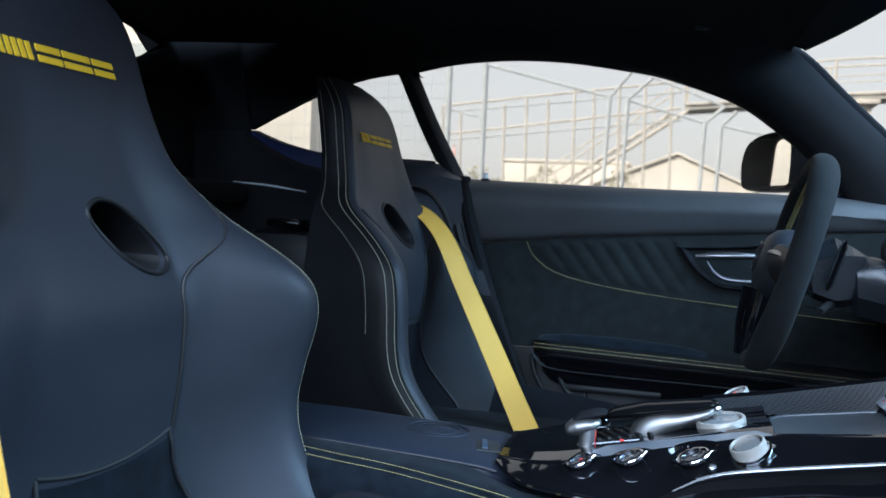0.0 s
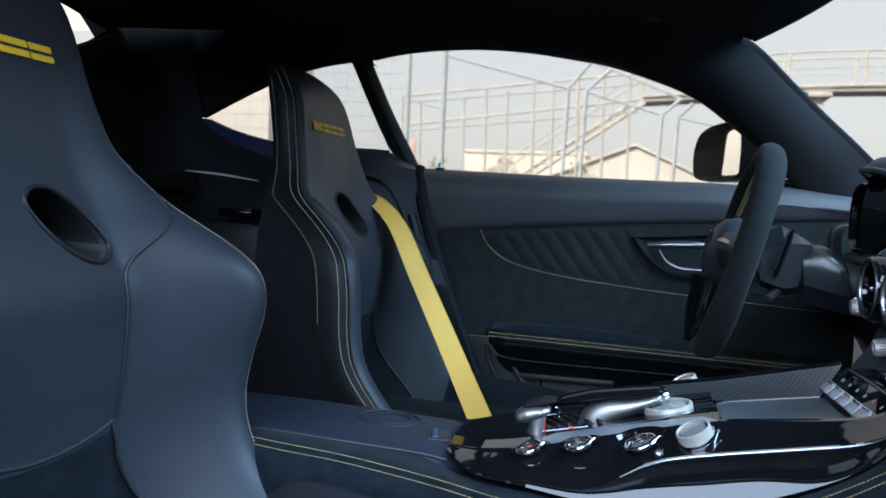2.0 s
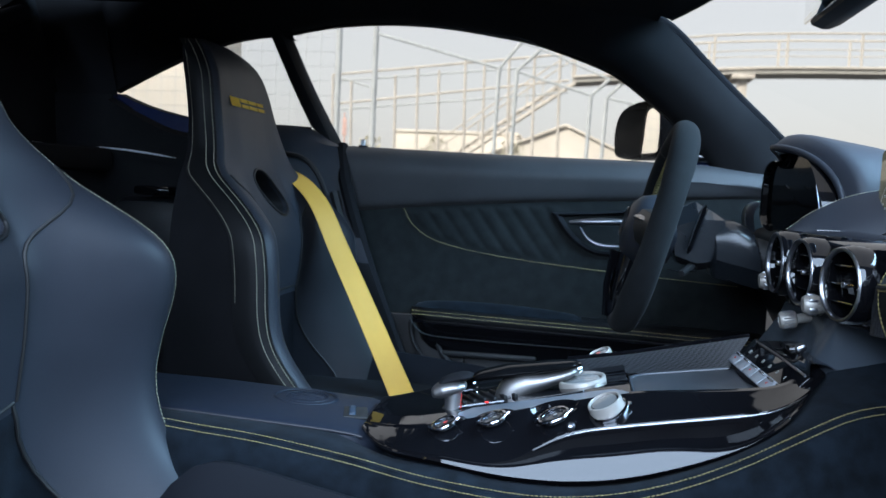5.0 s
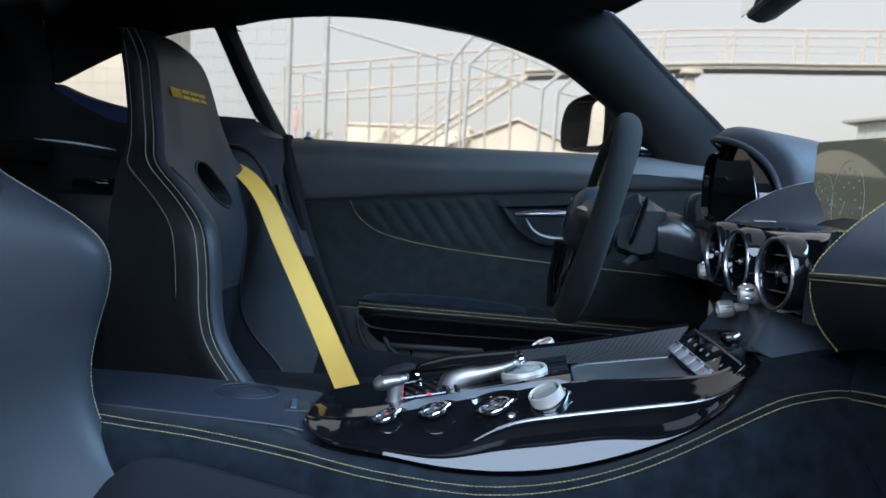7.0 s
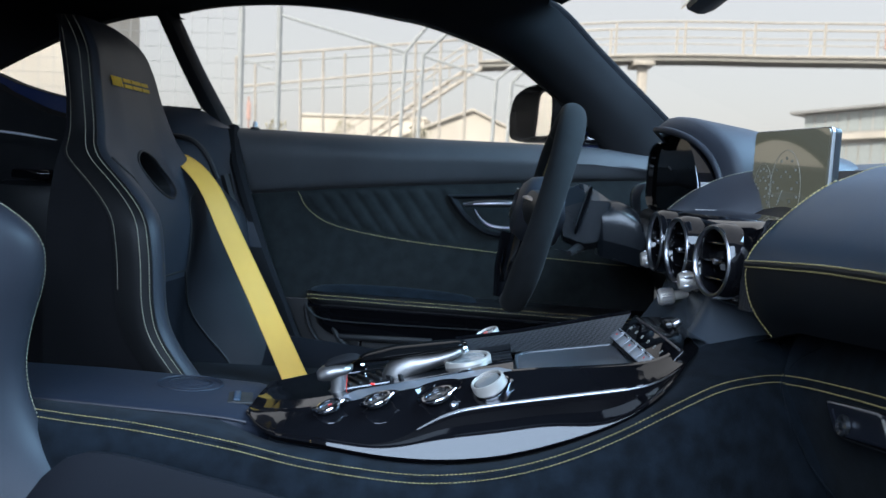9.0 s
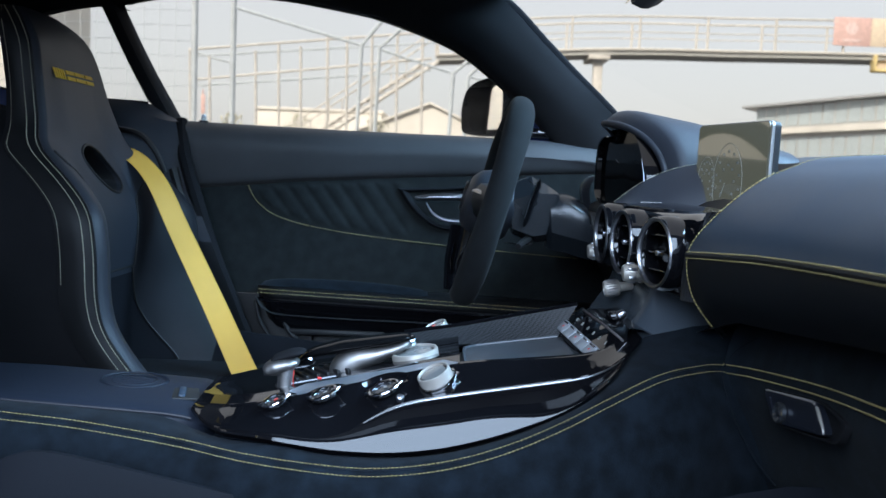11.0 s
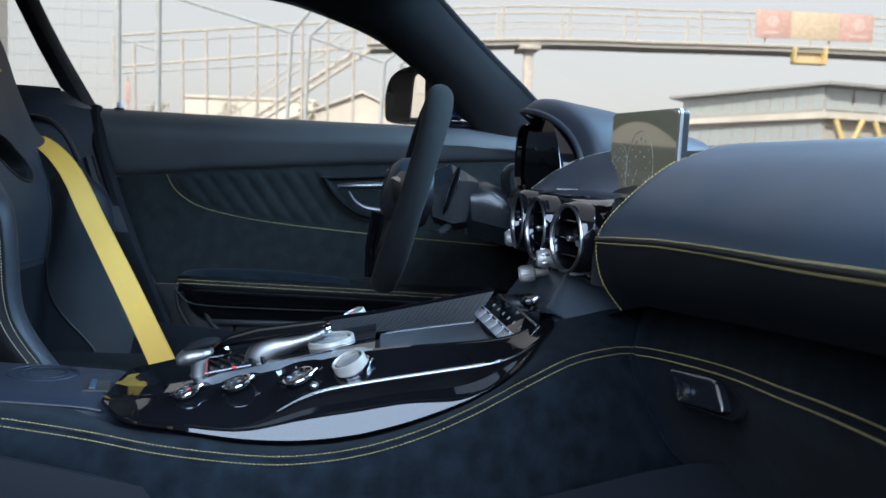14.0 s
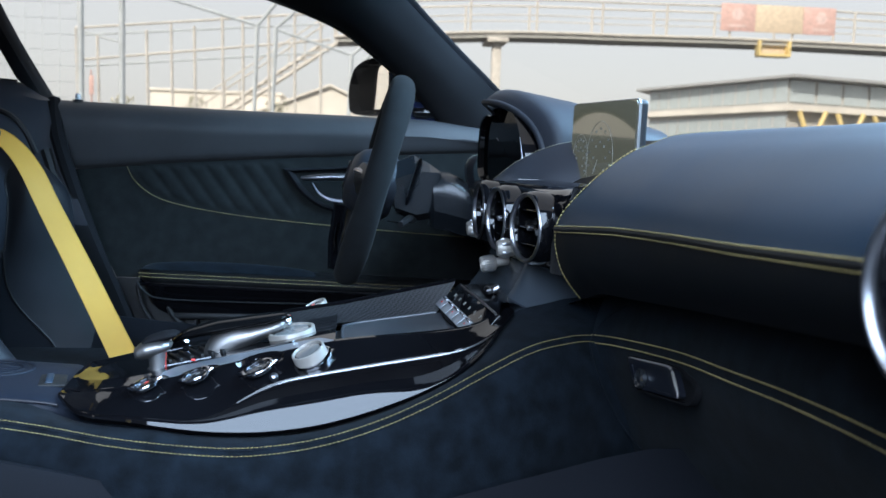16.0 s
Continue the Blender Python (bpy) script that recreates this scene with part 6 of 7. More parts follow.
def vent(x, y, z, turn, r=0.0400):
    """A round vent with a chrome ring, dark throat and slats, facing the rear."""
    m = Matrix.Translation((x, y, z)) @ Matrix.Rotation(radians(turn), 4, "Z") @ Matrix.Rotation(radians(-90), 4, "Y")
    v = part("round_vent", lathe([(r * 1.06, -0.012), (r * 1.08, 0.004), (r * 1.02, 0.012), (r * 0.94, 0.013), (r * 0.86, 0.006), (r * 0.83, -0.004), (r * 0.83, -0.03), (0.002, -0.031)], m, 56), gloss, unit, "round air vent")
    ring = bmesh.new()
    prof_ = [(r * (0.96 + 0.065 * math.cos(b)), 0.009 + 0.0055 * math.sin(b)) for b in (2 * math.pi * j / 14 for j in range(15))]
    rows_ = [[m @ Vector((q * math.cos(a), q * math.sin(a), h)) for q, h in prof_] for a in (2 * math.pi * k / 56 for k in range(57))]
    part("vent_ring", sheet(rows_, ring), satin, v, "satin chrome vent ring")
    for h in (-0.5, 0.0, 0.5):
        half = r * 0.8 * math.sqrt(1 - (h * 0.75) ** 2)
        part("slat", block(m @ Vector((h * r, 0, -0.004)), (0.022, half * 2, 0.0022), 0.001, Matrix.Rotation(radians(turn), 4, "Z")), gloss, v)
        part("slat_edge", tube([m @ Vector((h * r + 0.0008, -half * 0.55, 0.006)), m @ Vector((h * r + 0.0008, half * 0.35, 0.006))], 0.0009, 5), chrome, v)
    part("vent_tab", block(m @ Vector((0, 0, 0.005)), (0.010, 0.006, 0.007), 0.002, Matrix.Rotation(radians(turn), 4, "Z")), satin, v)
    return v


for q in VENTS:
    vent(*q)
for x, y, z in ((0.340, -0.072, 0.760), (0.328, 0.128, 0.768)):
    m = Matrix.Translation((x + 0.012, y, z)) @ Matrix.Rotation(radians(-95), 4, "Y")
    part("vent_knob", lathe([(0.008, -0.014), (0.0105, -0.002), (0.0115, 0.004), (0.011, 0.012), (0.009, 0.016), (0.003, 0.017)], m, 20), knurl, unit, "silver vent knob")
    for k in range(6):
        a = 2 * math.pi * k / 6
        part("knob_facet", block(m @ Vector((0.0105 * math.cos(a), 0.0105 * math.sin(a), 0.006)), (0.010, 0.004, 0.004), 0.001), satin, unit)
end_unit = thing("side_vent", (0.42, -0.87, 0.80), "round chrome ringed air vent at the end of the dashboard", "air vent")
unit = end_unit
vent(0.391, -0.848, 0.822, 12, 0.047)
part("vent_cup", lathe([(0.052, -0.06), (0.056, -0.01), (0.050, 0.002)], Matrix.Translation((0.406, -0.848, 0.822)) @ Matrix.Rotation(radians(-90), 4, "Y"), 40), dash_leather, end_unit)

# ---- display ----
display = thing("display_screen", (0.52, 0.13, 0.86), "upright glossy display with faint dials, on the dashboard", "screen")
a, b = Vector((0.482, 0.165, 0.0)), Vector((0.526, -0.005, 0.0))
across = (b - a).normalized()
up = (Vector((0, 0, 1)) + 0.02 * across.cross(Vector((0, 0, 1))) * -1).normalized()
facing = across.cross(up).normalized()
if facing.x > 0:
    facing = -facing
dm = Matrix(((*[across[0], up[0], facing[0]], a.x), (across[1], up[1], facing[1], a.y), (across[2], up[2], facing[2], 0.826), (0, 0, 0, 1)))
W, HT = (b - a).length, 0.128


def rounded(w, h, r, x0=0.0, y0=0.0):
    out = []
    for cx, cy, s in ((w - r, h - r, 0), (r, h - r, 90), (r, r, 180), (w - r, r, 270)):
        out += [(x0 + cx + r * math.cos(radians(s + 15 * k)), y0 + cy + r * math.sin(radians(s + 15 * k))) for k in range(7)]
    return out


part("case", plate(rounded(W - 0.002, HT - 0.002, 0.008, 0.001, 0.001), 0.010, dm @ Matrix.Translation((0, 0, -0.015)), 0.002), soft_plastic, display, "charcoal back case")
part("bezel", plate(rounded(W, HT, 0.008), 0.005, dm @ Matrix.Translation((0, 0, -0.005)), 0.0012), brushed, display, "thin satin silver bezel")
part("glass", plate(rounded(W - 0.003, HT - 0.003, 0.007, 0.0015, 0.0015), 0.003, dm @ Matrix.Translation((0, 0, -0.0008)), 0.0006), screen_face, display, "dark reflecting glass", smooth=0)
for cx, rx, ry in ((0.030, 0.022, 0.036), (0.085, 0.036, 0.054)):
    part("dial_line", tube([dm @ Vector((cx + rx * math.cos(t_), 0.046 + ry * math.sin(t_), 0.0024)) for t_ in (radians(-40 + 260 * k / 40) for k in range(41))], 0.0004, 4), faint_ink, display)
    for share_, n_ in ((0.80, 11), (0.46, 7)):
        for k in range(n_):
            t_ = radians(-36 + 252 * k / (n_ - 1))
            for d in (-0.0012, 0.0012):
                part("dial_mark", plate([(-0.0009, -0.0017), (0.0009, -0.0017), (0.0009, 0.0017), (-0.0009, 0.0017)], 0.0003, dm @ Matrix.Translation((cx + d + rx * share_ * math.cos(t_), 0.046 + ry * share_ * math.sin(t_), 0.0022))), faint_ink, display, smooth=0)
part("dial_needle", tube([dm @ Vector((0.070, 0.026, 0.0026)), dm @ Vector((0.080, 0.046, 0.0026))], 0.0006, 4), faint_ink, display)

# ---- glove box panel and footwell ----
glove = thing("glove_box", (0.5, -0.45, 0.45), "black suede glove box panel with yellow double seam", "glove box")
SEAM2 = [(0.433, -0.176, 0.668), (0.449, -0.225, 0.674), (0.460, -0.368, 0.691), (0.460, -0.49, 0.7015), (0.460, -0.581, 0.709), (0.460, -0.691, 0.714), (0.47, -0.88, 0.712)]
line = even(spline(SEAM2), 60)
rows = []
for i, p in enumerate(line):
    tuck = 0.05 * ease(10, 36, i)
    rows.append(even(spline([(p.x + 0.03, p.y + 0.02, p.z + 0.075), (p.x + 0.006, p.y + 0.005, p.z + 0.03), p, (p.x + 0.006, p.y - 0.002, p.z - 0.03), (p.x + 0.030 + 0.5 * tuck, p.y, p.z - 0.09), (p.x + 0.07 + 1.6 * tuck, p.y, p.z - 0.18), (p.x + 0.2 + 2 * tuck, p.y, 0.34)], 4), 26))
part("glove_door", sheet(rows), suede, glove, "black suede glove box door")
seam("stitching", [p + Vector((-0.0012, 0.001, 0.005)) for p in line], glove, r=0.0008, label="yellow double seam")
seam("stitching", [p + Vector((-0.0008, 0.0, -0.004)) for p in line], glove, r=0.0008)
part("shut_line", tube(even(spline([(0.4594, -0.2110, 0.713), (0.4422, -0.1875, 0.6925), (0.4325, -0.178, 0.672), (0.4280, -0.1845, 0.6627), (0.4308, -0.1945, 0.6424), (0.4430, -0.199, 0.6114), (0.4625, -0.204, 0.5774), (0.4845, -0.211, 0.5505)]), 30), 0.0011, 6), suede, glove)
gh = Matrix.Translation((0.4525, -0.322, 0.659)) @ Matrix(((0.06, 0.10, -0.995, 0), (-0.998, 0, -0.06, 0), (0, 0.995, 0.10, 0), (0, 0, 0, 1)))


def latch_shape(quad, h, soft=0.009):
    """Slanted outline with rounded corners, at height h over the panel."""
    quad = [Vector(q) for q in quad]
    out = []
    for i, q in enumerate(quad):
        a_, b_ = (quad[i - 1] - q), (quad[(i + 1) % len(quad)] - q)
        p0, p1 = q + a_.normalized() * soft, q + b_.normalized() * soft
        out += [p0.lerp(q, t).lerp(q.lerp(p1, t), t) for t in (0, 0.25, 0.5, 0.75, 1)]
    return [gh @ Vector((q.x, q.y, h)) for q in out + out[:1]]


CUP = [(-0.063, 0.0095), (0.050, 0.0250), (0.099, 0.0185), (0.090, -0.0035), (-0.030, -0.0195)]
HOLLOW = [(-0.060, 0.008), (0.050, 0.0230), (0.094, 0.0165), (0.086, -0.0020), (-0.029, -0.0175)]
LID = [(-0.060, 0.008), (0.047, 0.0225), (0.073, -0.001), (-0.028, -0.0165)]
SUNK = [(-0.046, 0.0045), (0.040, 0.0165), (0.060, -0.0005), (-0.024, -0.0125)]
part("latch_cup", sheet([latch_shape(CUP, -0.006), latch_shape(CUP, 0.0008), latch_shape(HOLLOW, 0.0012), latch_shape(HOLLOW, -0.004), latch_shape([(x * 0.2 + 0.01, y * 0.2) for x, y in HOLLOW], -0.005, 0.002)]), shell_black, glove, "black latch hollow")
lid = part("latch_lid", sheet([latch_shape(LID, -0.006), latch_shape(LID, 0.0035), latch_shape(SUNK, 0.0040, 0.006), latch_shape(SUNK, 0.0025, 0.006), latch_shape([(x * 0.01, y * 0.01) for x, y in SUNK], 0.0022, 0.00005)]), latch_metal, glove, "dark glossy latch lid")
rim_ = latch_shape(LID, 0.0036)
part("latch_edge", tube(even(rim_[3:8], 20), [0.0007 + 0.0006 * k / 19 for k in range(20)], 8), knurl, lid, "bright upper latch edge")
part("latch_edge", tube(even(rim_[8:13], 20), [0.0008 + 0.0009 * math.sin(math.pi * (0.2 + 0.75 * k / 19)) for k in range(20)], 8), knurl, lid, "bright pulling edge")
part("latch_lock", lathe([(0.0125, 0.0), (0.0125, 0.004), (0.0105, 0.0055), (0.0085, 0.0045), (0.006, 0.0030), (0.0045, 0.0045), (0.001, 0.005)], gh @ Matrix.Translation((-0.014, -0.0040, 0.0030)) @ Matrix.Diagonal((0.82, 0.82, 1, 1)), 28), button_face, lid, "round bright lock")
foot = part("footwell_trim", sheet([[Vector((x, y, along([(-0.1, 0.46), (0.22, 0.525), (0.41, 0.575), (0.46, 0.585)], x) + 0.6 * (y + 0.312))) for y in (-0.312, -0.36, -0.45, -0.7)] for x in (-0.1, 0.1, 0.22, 0.32, 0.41, 0.46, 0.52)]), cushion_leather, None)
tagged(foot, "dark carpeted footwell side", "footwell", kind="structure")

# ---- inside mirror ----
inner_mirror = thing("rear_view_mirror", (0.34, -0.10, 1.10), "dark rear view mirror under the windscreen header", "car mirror")
part("mirror_body", block((0.372, -0.04, 1.134), (0.045, 0.24, 0.072), 0.018), soft_plastic, inner_mirror)
part("mirror_foot", tube([(0.37, -0.04, 1.145), (0.36, -0.04, 1.22)], 0.012, 10), plastic, inner_mirror)
part("mirror", block((0.3485, -0.04, 1.134), (0.003, 0.22, 0.058), 0.001), mirror_glass, inner_mirror)


# ---- outside ----
asphalt = material("asphalt", (0.055, 0.055, 0.056), 0.9, grain=60, bump=0.4, stain=0.4)
ground = part("ground", sheet([[Vector((x, y, 0)) for x in (-900, -120, -40, -12, 12, 40, 120, 900)] for y in (-900, -120, -40, -12, 12, 40, 120, 900)]), asphalt, None)
tagged(ground, "pale grey asphalt yard", "ground", kind="structure")
# unseen wall added behind the camera to shade the car and darken reflections
shade_wall = part("wall_behind", block((0, -8.0, 7.5), (44, 0.5, 15.0), 0.05), material("plain_render", (0.10, 0.10, 0.105), 0.9, grain=30, bump=0.2, stain=0.6), None)
tagged(shade_wall, "unseen dark grey wall added to shade the car", "wall", kind="structure")
# yard colours are paled: distance haze is put into the base colours
galvanised = material("galvanised_steel", (0.48, 0.52, 0.54), 0.6, 0.0, grain=40, bump=0.1)
beige_steel = material("beige_painted_steel", (0.57, 0.545, 0.50), 0.6, grain=30, bump=0.1)
beige_wall = material("beige_cladding", (0.73, 0.70, 0.64), 0.8, grain=12, bump=0.1, stain=0.3)
hazed_steel = material("hazed_deck_steel", (0.42, 0.42, 0.40), 0.6, grain=30, bump=0.1)
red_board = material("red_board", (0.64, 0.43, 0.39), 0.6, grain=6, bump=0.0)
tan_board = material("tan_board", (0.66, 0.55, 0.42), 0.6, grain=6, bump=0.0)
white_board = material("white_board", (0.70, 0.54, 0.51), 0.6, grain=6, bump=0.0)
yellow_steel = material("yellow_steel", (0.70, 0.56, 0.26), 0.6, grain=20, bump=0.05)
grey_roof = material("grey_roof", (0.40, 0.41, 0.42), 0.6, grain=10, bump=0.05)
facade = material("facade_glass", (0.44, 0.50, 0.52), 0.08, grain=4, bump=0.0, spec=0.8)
leaf = material("hazed_foliage", (0.50, 0.49, 0.40), 0.8, grain=8, bump=0.3, vary=0.3)
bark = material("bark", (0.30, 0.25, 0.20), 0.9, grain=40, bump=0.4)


def bent_post(x, y, top, arm, rise, group):
    """Fence post with an outward cranked head."""
    f = thing("fence_post", (x, y, 0), "galvanised fence post with a cranked top", "fence post", group)
    part("post", tube([(x - 0.09, y, 0), (x, y, top), (x + arm, y, top + rise)], 0.038, 8), galvanised, f)
    part("post_foot", block((x - 0.09, y, 0.02), (0.25, 0.25, 0.04), 0.01), galvanised, f)
    return f


FY = 17.0
for x, top, arm, rise in ((-1.745, 3.33, 0.42, 0.53), (-1.385, 3.285, 0.46, 0.44), (0.105, 2.84, 0.35, 0.32), (0.412, 2.79, 0.27, 0.28)):
    bent_post(x, FY, top, arm, rise, "fence posts")
for x in (-4.31, -5.08):
    f = thing("tall_post", (x, FY, 0), "tall pale steel post beside the fence", "post", "tall posts")
    part("post", tube([(x - 0.01, FY, 0), (x, FY, 4.9)], 0.055, 10), galvanised, f)
    part("post_foot", block((x - 0.01, FY, 0.03), (0.35, 0.35, 0.06), 0.01), galvanised, f)
mesh = thing("wire_fence", (-5.0, FY, 0), "thin wire fence strung between steel posts", "fence")
for a_, b_, r_ in (((-4.30, 3.985), (-1.745, 3.33), 0.032), ((-1.385, 3.27), (0.105, 2.84), 0.028), ((0.412, 2.79), (1.6, 2.55), 0.024), ((-0.925, 3.725), (0.455, 3.16), 0.024), ((-1.32, 3.86), (-0.92, 3.73), 0.02)):
    part("rail", tube([(a_[0], FY, a_[1]), (b_[0], FY, b_[1])], r_, 6), galvanised, mesh)
bm = bmesh.new()
for k in range(66):
    x = -26 + 0.32 * k
    tube([(x, FY + 0.05, 0.1), (x + 0.05, FY + 0.05, 4.9)], 0.006, 3, bm)
for k in range(16):
    tube([(-26, FY + 0.06, 0.3 + 0.30 * k), (-5.1, FY + 0.06, 0.3 + 0.30 * k)], 0.006, 3, bm)
wires = part("wire", bm, galvanised, mesh)
tagged(wires, kind="stuff")

walkway = thing("steel_walkway", (-5.0, 24.0, 0), "pale steel walkway frame with posts and handrails", "walkway")
for x, top in ((-7.20, 3.99), (-6.65, 3.83), (-5.37, 4.03), (-4.73, 4.22), (-4.12, 4.19), (-3.38, 4.50), (-2.84, 4.51), (-2.15, 4.6), (-1.45, 4.66), (-0.75, 4.7)):
    part("post", tube([(x + 0.05, 24, 0), (x - 0.03, 24, top)], 0.038, 8), beige_steel, walkway)
part("sign_post", tube([(-6.78, 23.9, 0), (-6.82, 23.9, 2.9)], 0.025, 8), red_board, walkway, "red post paled for haze")
part("sign_plate", block((-6.80, 23.86, 2.5), (0.12, 0.03, 0.5), 0.01), red_board, walkway, "red plate paled for haze")
for z0, z1, m_, r_ in ((3.99, 4.72, beige_steel, 0.036), (3.80, 4.42, galvanised, 0.026), (3.15, 3.99, beige_steel, 0.036), (2.98, 3.66, galvanised, 0.026)):
    part("handrail", tube([(-7.25, 24, z0), (-0.5, 24, z1)], r_, 6), m_, walkway)
for x0, z0 in ((-7.2, 3.95), (-6.65, 3.8)):
    part("brace", tube([(x0, 24, z0), (x0 + 0.5, 24, z0 - 0.12)], 0.03, 6), galvanised, walkway)

BY = 34.0
bridge = thing("footbridge", (5.7, BY, 0), "pale steel footbridge with railings across the yard", "bridge")
DECK = [(-0.6, 5.30), (1.5, 5.45), (3.4, 5.61), (5.6, 5.76), (8.3, 5.84), (10.6, 5.86), (14.1, 5.93), (17.6, 5.96), (21.7, 5.94), (28, 5.84), (36, 5.62)]
deck_line = even(spline([(x, BY, z) for x, z in DECK]), 60)
part("deck", sheet([[p + Vector((0, d, h)) for d, h in ((0, 0.10), (0, -0.14), (1.6, -0.14), (1.6, 0.10), (0, 0.10))] for p in deck_line]), hazed_steel, bridge, "deck edge in steel paled for haze")
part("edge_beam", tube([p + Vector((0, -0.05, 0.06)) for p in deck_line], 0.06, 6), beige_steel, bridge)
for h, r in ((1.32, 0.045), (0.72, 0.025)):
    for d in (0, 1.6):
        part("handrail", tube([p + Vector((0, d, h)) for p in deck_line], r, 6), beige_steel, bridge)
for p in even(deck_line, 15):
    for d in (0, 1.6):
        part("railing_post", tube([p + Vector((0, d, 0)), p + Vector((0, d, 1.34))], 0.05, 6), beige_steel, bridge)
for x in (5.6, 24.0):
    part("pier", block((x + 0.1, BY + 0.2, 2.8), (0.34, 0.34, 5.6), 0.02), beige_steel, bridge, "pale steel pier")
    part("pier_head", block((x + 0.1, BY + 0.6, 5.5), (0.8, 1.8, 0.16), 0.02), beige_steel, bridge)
sign = thing("advert_board", (17.0, BY - 0.15, 6.3), "board with red ends, paled for haze, hung on the bridge railing", "sign")
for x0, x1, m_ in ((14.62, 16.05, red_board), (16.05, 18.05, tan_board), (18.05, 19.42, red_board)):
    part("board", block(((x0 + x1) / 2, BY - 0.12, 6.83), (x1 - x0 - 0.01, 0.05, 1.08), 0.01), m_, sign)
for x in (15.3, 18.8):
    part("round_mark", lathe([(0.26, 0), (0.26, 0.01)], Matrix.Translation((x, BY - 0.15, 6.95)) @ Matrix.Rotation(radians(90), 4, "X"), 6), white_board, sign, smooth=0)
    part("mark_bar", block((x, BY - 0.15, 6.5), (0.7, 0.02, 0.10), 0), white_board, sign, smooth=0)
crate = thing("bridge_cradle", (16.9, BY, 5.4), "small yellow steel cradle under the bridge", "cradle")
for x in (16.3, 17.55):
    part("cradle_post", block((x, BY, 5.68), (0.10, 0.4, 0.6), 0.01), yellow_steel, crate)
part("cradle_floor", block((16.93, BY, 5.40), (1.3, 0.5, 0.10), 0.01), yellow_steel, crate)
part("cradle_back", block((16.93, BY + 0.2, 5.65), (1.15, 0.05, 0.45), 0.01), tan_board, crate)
stairs = thing("steel_stairs", (-4.0, BY, 0), "pale open steel stairs that climb to the footbridge", "stairs")
s0, s1, wide_step = Vector((-7.85, BY, 0)), Vector((-0.50, BY, 5.12)), Vector((-0.66, 0.95, 0.0))
for d in (Vector(), wide_step):
    part("stringer", tube([s0 + d, s1 + d], 0.085, 6), beige_steel, stairs)
    part("handrail", tube([s0 + d + Vector((0, 0, 1.0)), s1 + d + Vector((0, 0, 1.0))], 0.035, 6), beige_steel, stairs)
    for k in range(7):
        q = s0.lerp(s1, k / 6) + d
        part("baluster", tube([q, q + Vector((0, 0, 1.0))], 0.028, 6), beige_steel, stairs)
across_step = wide_step.normalized()
turn_step = Matrix.Rotation(math.atan2(across_step.y, across_step.x) - math.pi / 2, 4, "Z")
for k in range(26):
    q = s0.lerp(s1, (k + 0.5) / 26)
    part("tread", block(q + wide_step * 0.5 + Vector((0, 0, 0.04)), (0.13, wide_step.length, 0.04), 0, turn_step), beige_steel, stairs, smooth=0)

hall = thing("gabled_hall", (-2.0, 60, 0), "low beige gabled hall behind the fence", "building")
part("wall", plate([(-7.0, 0), (3.6, 0), (3.6, 3.2), (-1.4, 5.35), (-7.0, 3.2)], 20.0, Matrix.Translation((0, 80, 0)) @ Matrix.Rotation(radians(90), 4, "X")), beige_wall, hall, smooth=0)
part("roof", plate([(3.9, 3.05), (-1.4, 5.40), (-7.3, 3.05), (-7.3, 3.2), (-1.4, 5.55), (3.9, 3.2)], 20.6, Matrix.Translation((0, 80.3, 0)) @ Matrix.Rotation(radians(90), 4, "X")), beige_wall, hall, smooth=0)
block_hall = thing("flat_hall", (-11.0, 64, 0), "long flat beige hall", "building")
part("wall", block((-9.5, 68, 2.45), (9.0, 8, 4.9), 0.05), beige_wall, block_hall)
part("roof", block((-9.5, 68, 5.0), (9.3, 8.3, 0.2), 0.03), beige_wall, block_hall)
big = thing("beige_hall", (-22, 30, 0), "tall beige clad hall behind the wire fence", "building")
part("wall", block((-23.65, 30, 4.4), (20.9, 4, 8.8), 0.05), beige_wall, big)
part("roof", block((-23.65, 30, 8.9), (21.3, 4.4, 0.3), 0.05), grey_roof, big)
for k in range(6):
    part("window", block((-18 - 2.4 * k, 27.97, 6.2), (1.5, 0.1, 1.0), 0.01), facade, big)

club = thing("glass_pavilion", (33, 62, 0), "grey glass fronted pavilion with a flat overhanging roof", "building")
c0, c1, c2 = Vector((30.7, 60, 0)), Vector((26.0, 76, 0)), Vector((40.5, 63, 0))


def storey(p, q, z0, z1, n, thing_):
    d = (q - p) / n
    for k in range(n):
        a_, b_ = p + d * (k + 0.05), p + d * (k + 0.95)
        part("window", sheet([[a_ + Vector((0, 0, z0)), b_ + Vector((0, 0, z0))], [a_ + Vector((0, 0, z1)), b_ + Vector((0, 0, z1))]]), facade, thing_, smooth=0)


core = [c1, c0, c2, c2 + Vector((-3.4, 30, 0))]
mid_ = sum(core, Vector()) / 4
inset = [p.lerp(mid_, 0.01) for p in core]
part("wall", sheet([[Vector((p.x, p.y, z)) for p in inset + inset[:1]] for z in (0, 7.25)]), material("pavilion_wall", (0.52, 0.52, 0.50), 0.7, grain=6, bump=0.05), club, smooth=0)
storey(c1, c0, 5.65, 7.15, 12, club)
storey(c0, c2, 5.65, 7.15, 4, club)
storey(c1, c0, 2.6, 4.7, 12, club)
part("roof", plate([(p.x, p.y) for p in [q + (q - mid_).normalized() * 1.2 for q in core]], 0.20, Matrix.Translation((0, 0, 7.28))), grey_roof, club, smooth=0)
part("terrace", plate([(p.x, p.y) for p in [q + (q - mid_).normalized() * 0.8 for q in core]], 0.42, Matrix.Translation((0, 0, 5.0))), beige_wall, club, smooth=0)
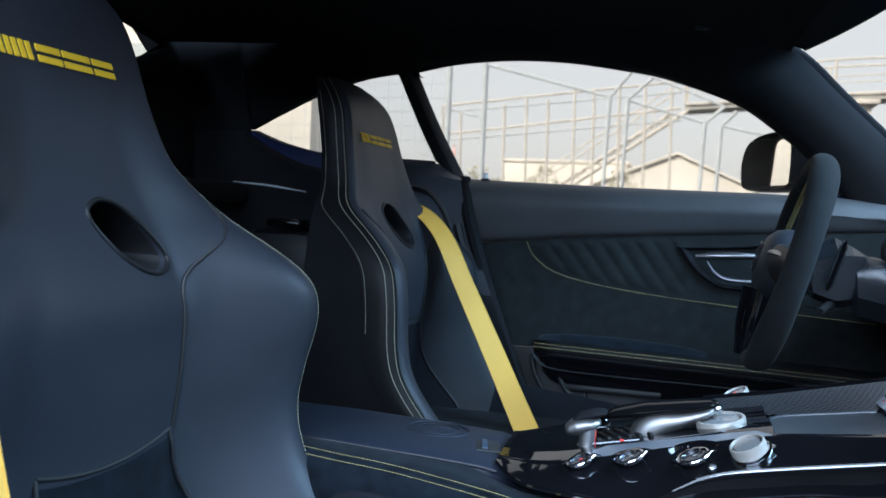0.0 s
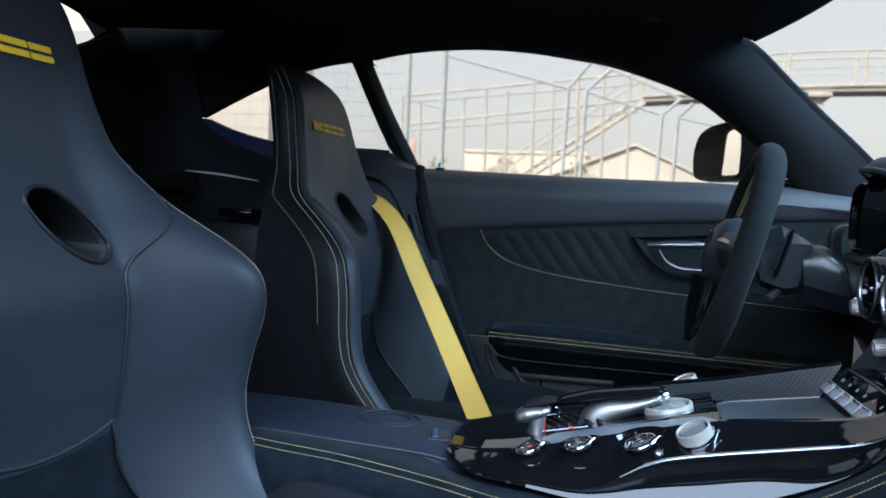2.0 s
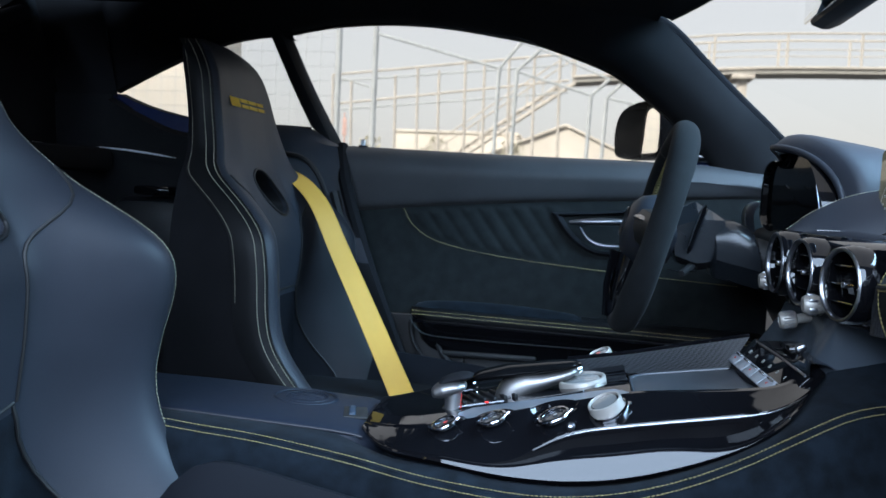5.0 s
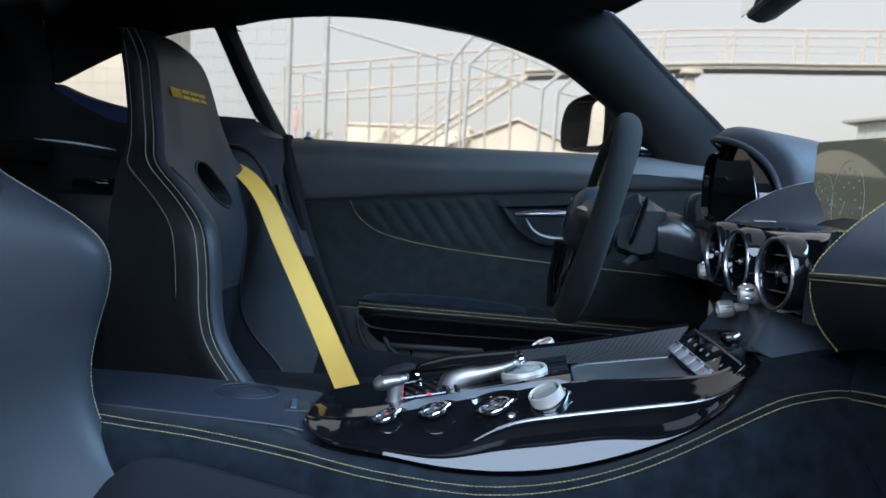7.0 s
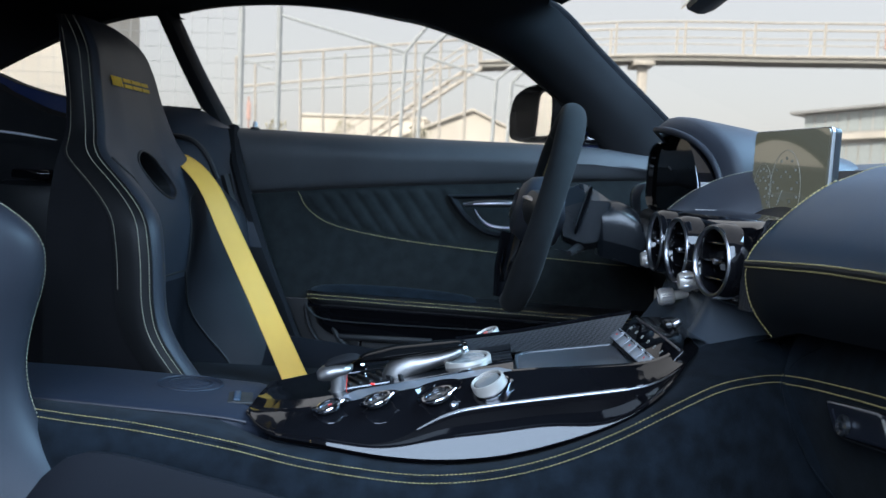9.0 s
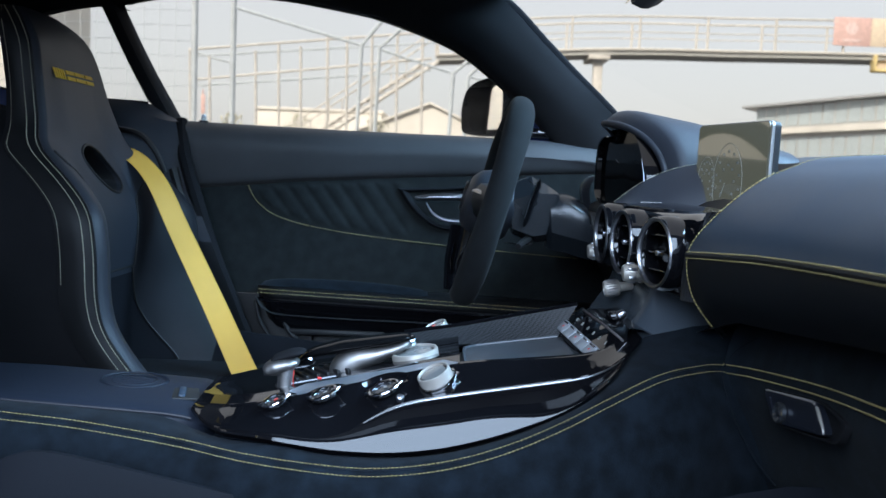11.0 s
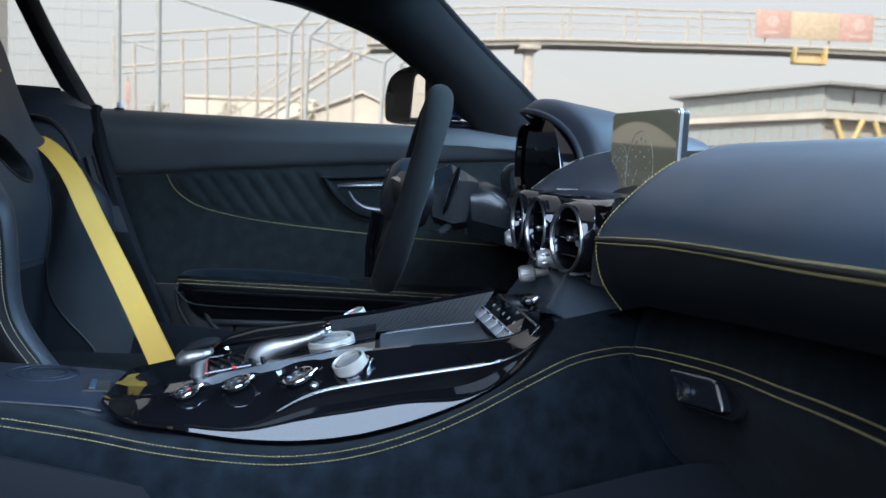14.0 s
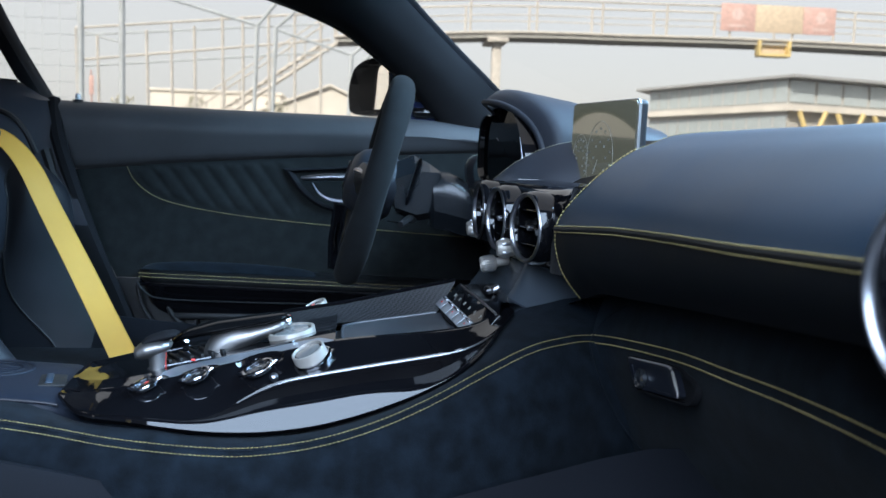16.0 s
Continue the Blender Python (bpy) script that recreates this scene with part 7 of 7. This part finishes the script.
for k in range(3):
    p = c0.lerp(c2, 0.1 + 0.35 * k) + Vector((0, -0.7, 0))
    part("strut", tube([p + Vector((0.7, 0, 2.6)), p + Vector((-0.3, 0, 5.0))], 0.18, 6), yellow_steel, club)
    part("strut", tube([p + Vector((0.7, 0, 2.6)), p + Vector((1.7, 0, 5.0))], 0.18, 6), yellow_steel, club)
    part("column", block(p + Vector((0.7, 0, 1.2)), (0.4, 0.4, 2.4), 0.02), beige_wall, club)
hut = thing("low_range", (24, 70, 0), "long low pale pit building", "building")
part("wall", block((14, 96, 1.9), (40, 6, 3.8), 0.03), beige_wall, hut)
part("roof", block((14, 96, 3.9), (40.5, 6.5, 0.25), 0.03), grey_roof, hut)


def tree(x, y, h, seed):
    """Rough tree: tapered trunk with limbs and a ragged crown of leaf clumps."""
    rnd = random.Random(seed)
    t = thing("tree", (x, y, 0), "scrubby olive green tree behind the fence", "tree", "trees along the yard")
    bm_ = tube([(x, y, 0), (x + 0.1, y, h * 0.35), (x + rnd.uniform(-.2, .2), y, h * 0.7)], [0.14, 0.10, 0.04], 7)
    for k in range(5):
        a_ = rnd.uniform(0, 6.28)
        tube([(x + 0.08, y, h * (0.3 + 0.07 * k)), (x + math.cos(a_) * h * 0.25, y + math.sin(a_) * h * 0.25, h * (0.5 + 0.08 * k))], [0.05, 0.02], 5, bm_)
    part("trunk", bm_, bark, t)
    vs, fs = [], []
    for _ in range(320):
        a_, r_, zz = rnd.uniform(0, 6.28), rnd.random() ** 0.5, rnd.random()
        rad = h * 0.34 * (0.55 + 0.45 * math.sin(math.pi * min(1, zz * 1.1))) * (0.75 + 0.25 * math.sin(3 * a_ + seed))
        c_ = Vector((x + math.cos(a_) * r_ * rad, y + math.sin(a_) * r_ * rad, h * (0.22 + 0.78 * zz)))
        e = Euler((rnd.uniform(0, 6), rnd.uniform(0, 6), rnd.uniform(0, 6))).to_matrix()
        s_ = rnd.uniform(0.06, 0.14) * h * 0.35
        i0 = len(vs)
        vs += [c_ + e @ Vector(p) * s_ for p in ((-1, 0, 0), (0, -0.5, 0.15), (1, 0, 0), (0, 0.5, 0.15))]
        fs.append((i0, i0 + 1, i0 + 2, i0 + 3))
    me = bpy.data.meshes.new("crown")
    me.from_pydata(vs, [], fs)
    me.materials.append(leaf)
    cr = new("crown", me)
    cr.parent, cr.matrix_parent_inverse = t, parent_inverse(t)


for k in range(9):
    tree(-21 + 2.0 * k + 0.5 * math.sin(5 * k), 58 + 3 * math.sin(3 * k), 3.7 + 0.5 * math.sin(2.3 * k + 1), k)
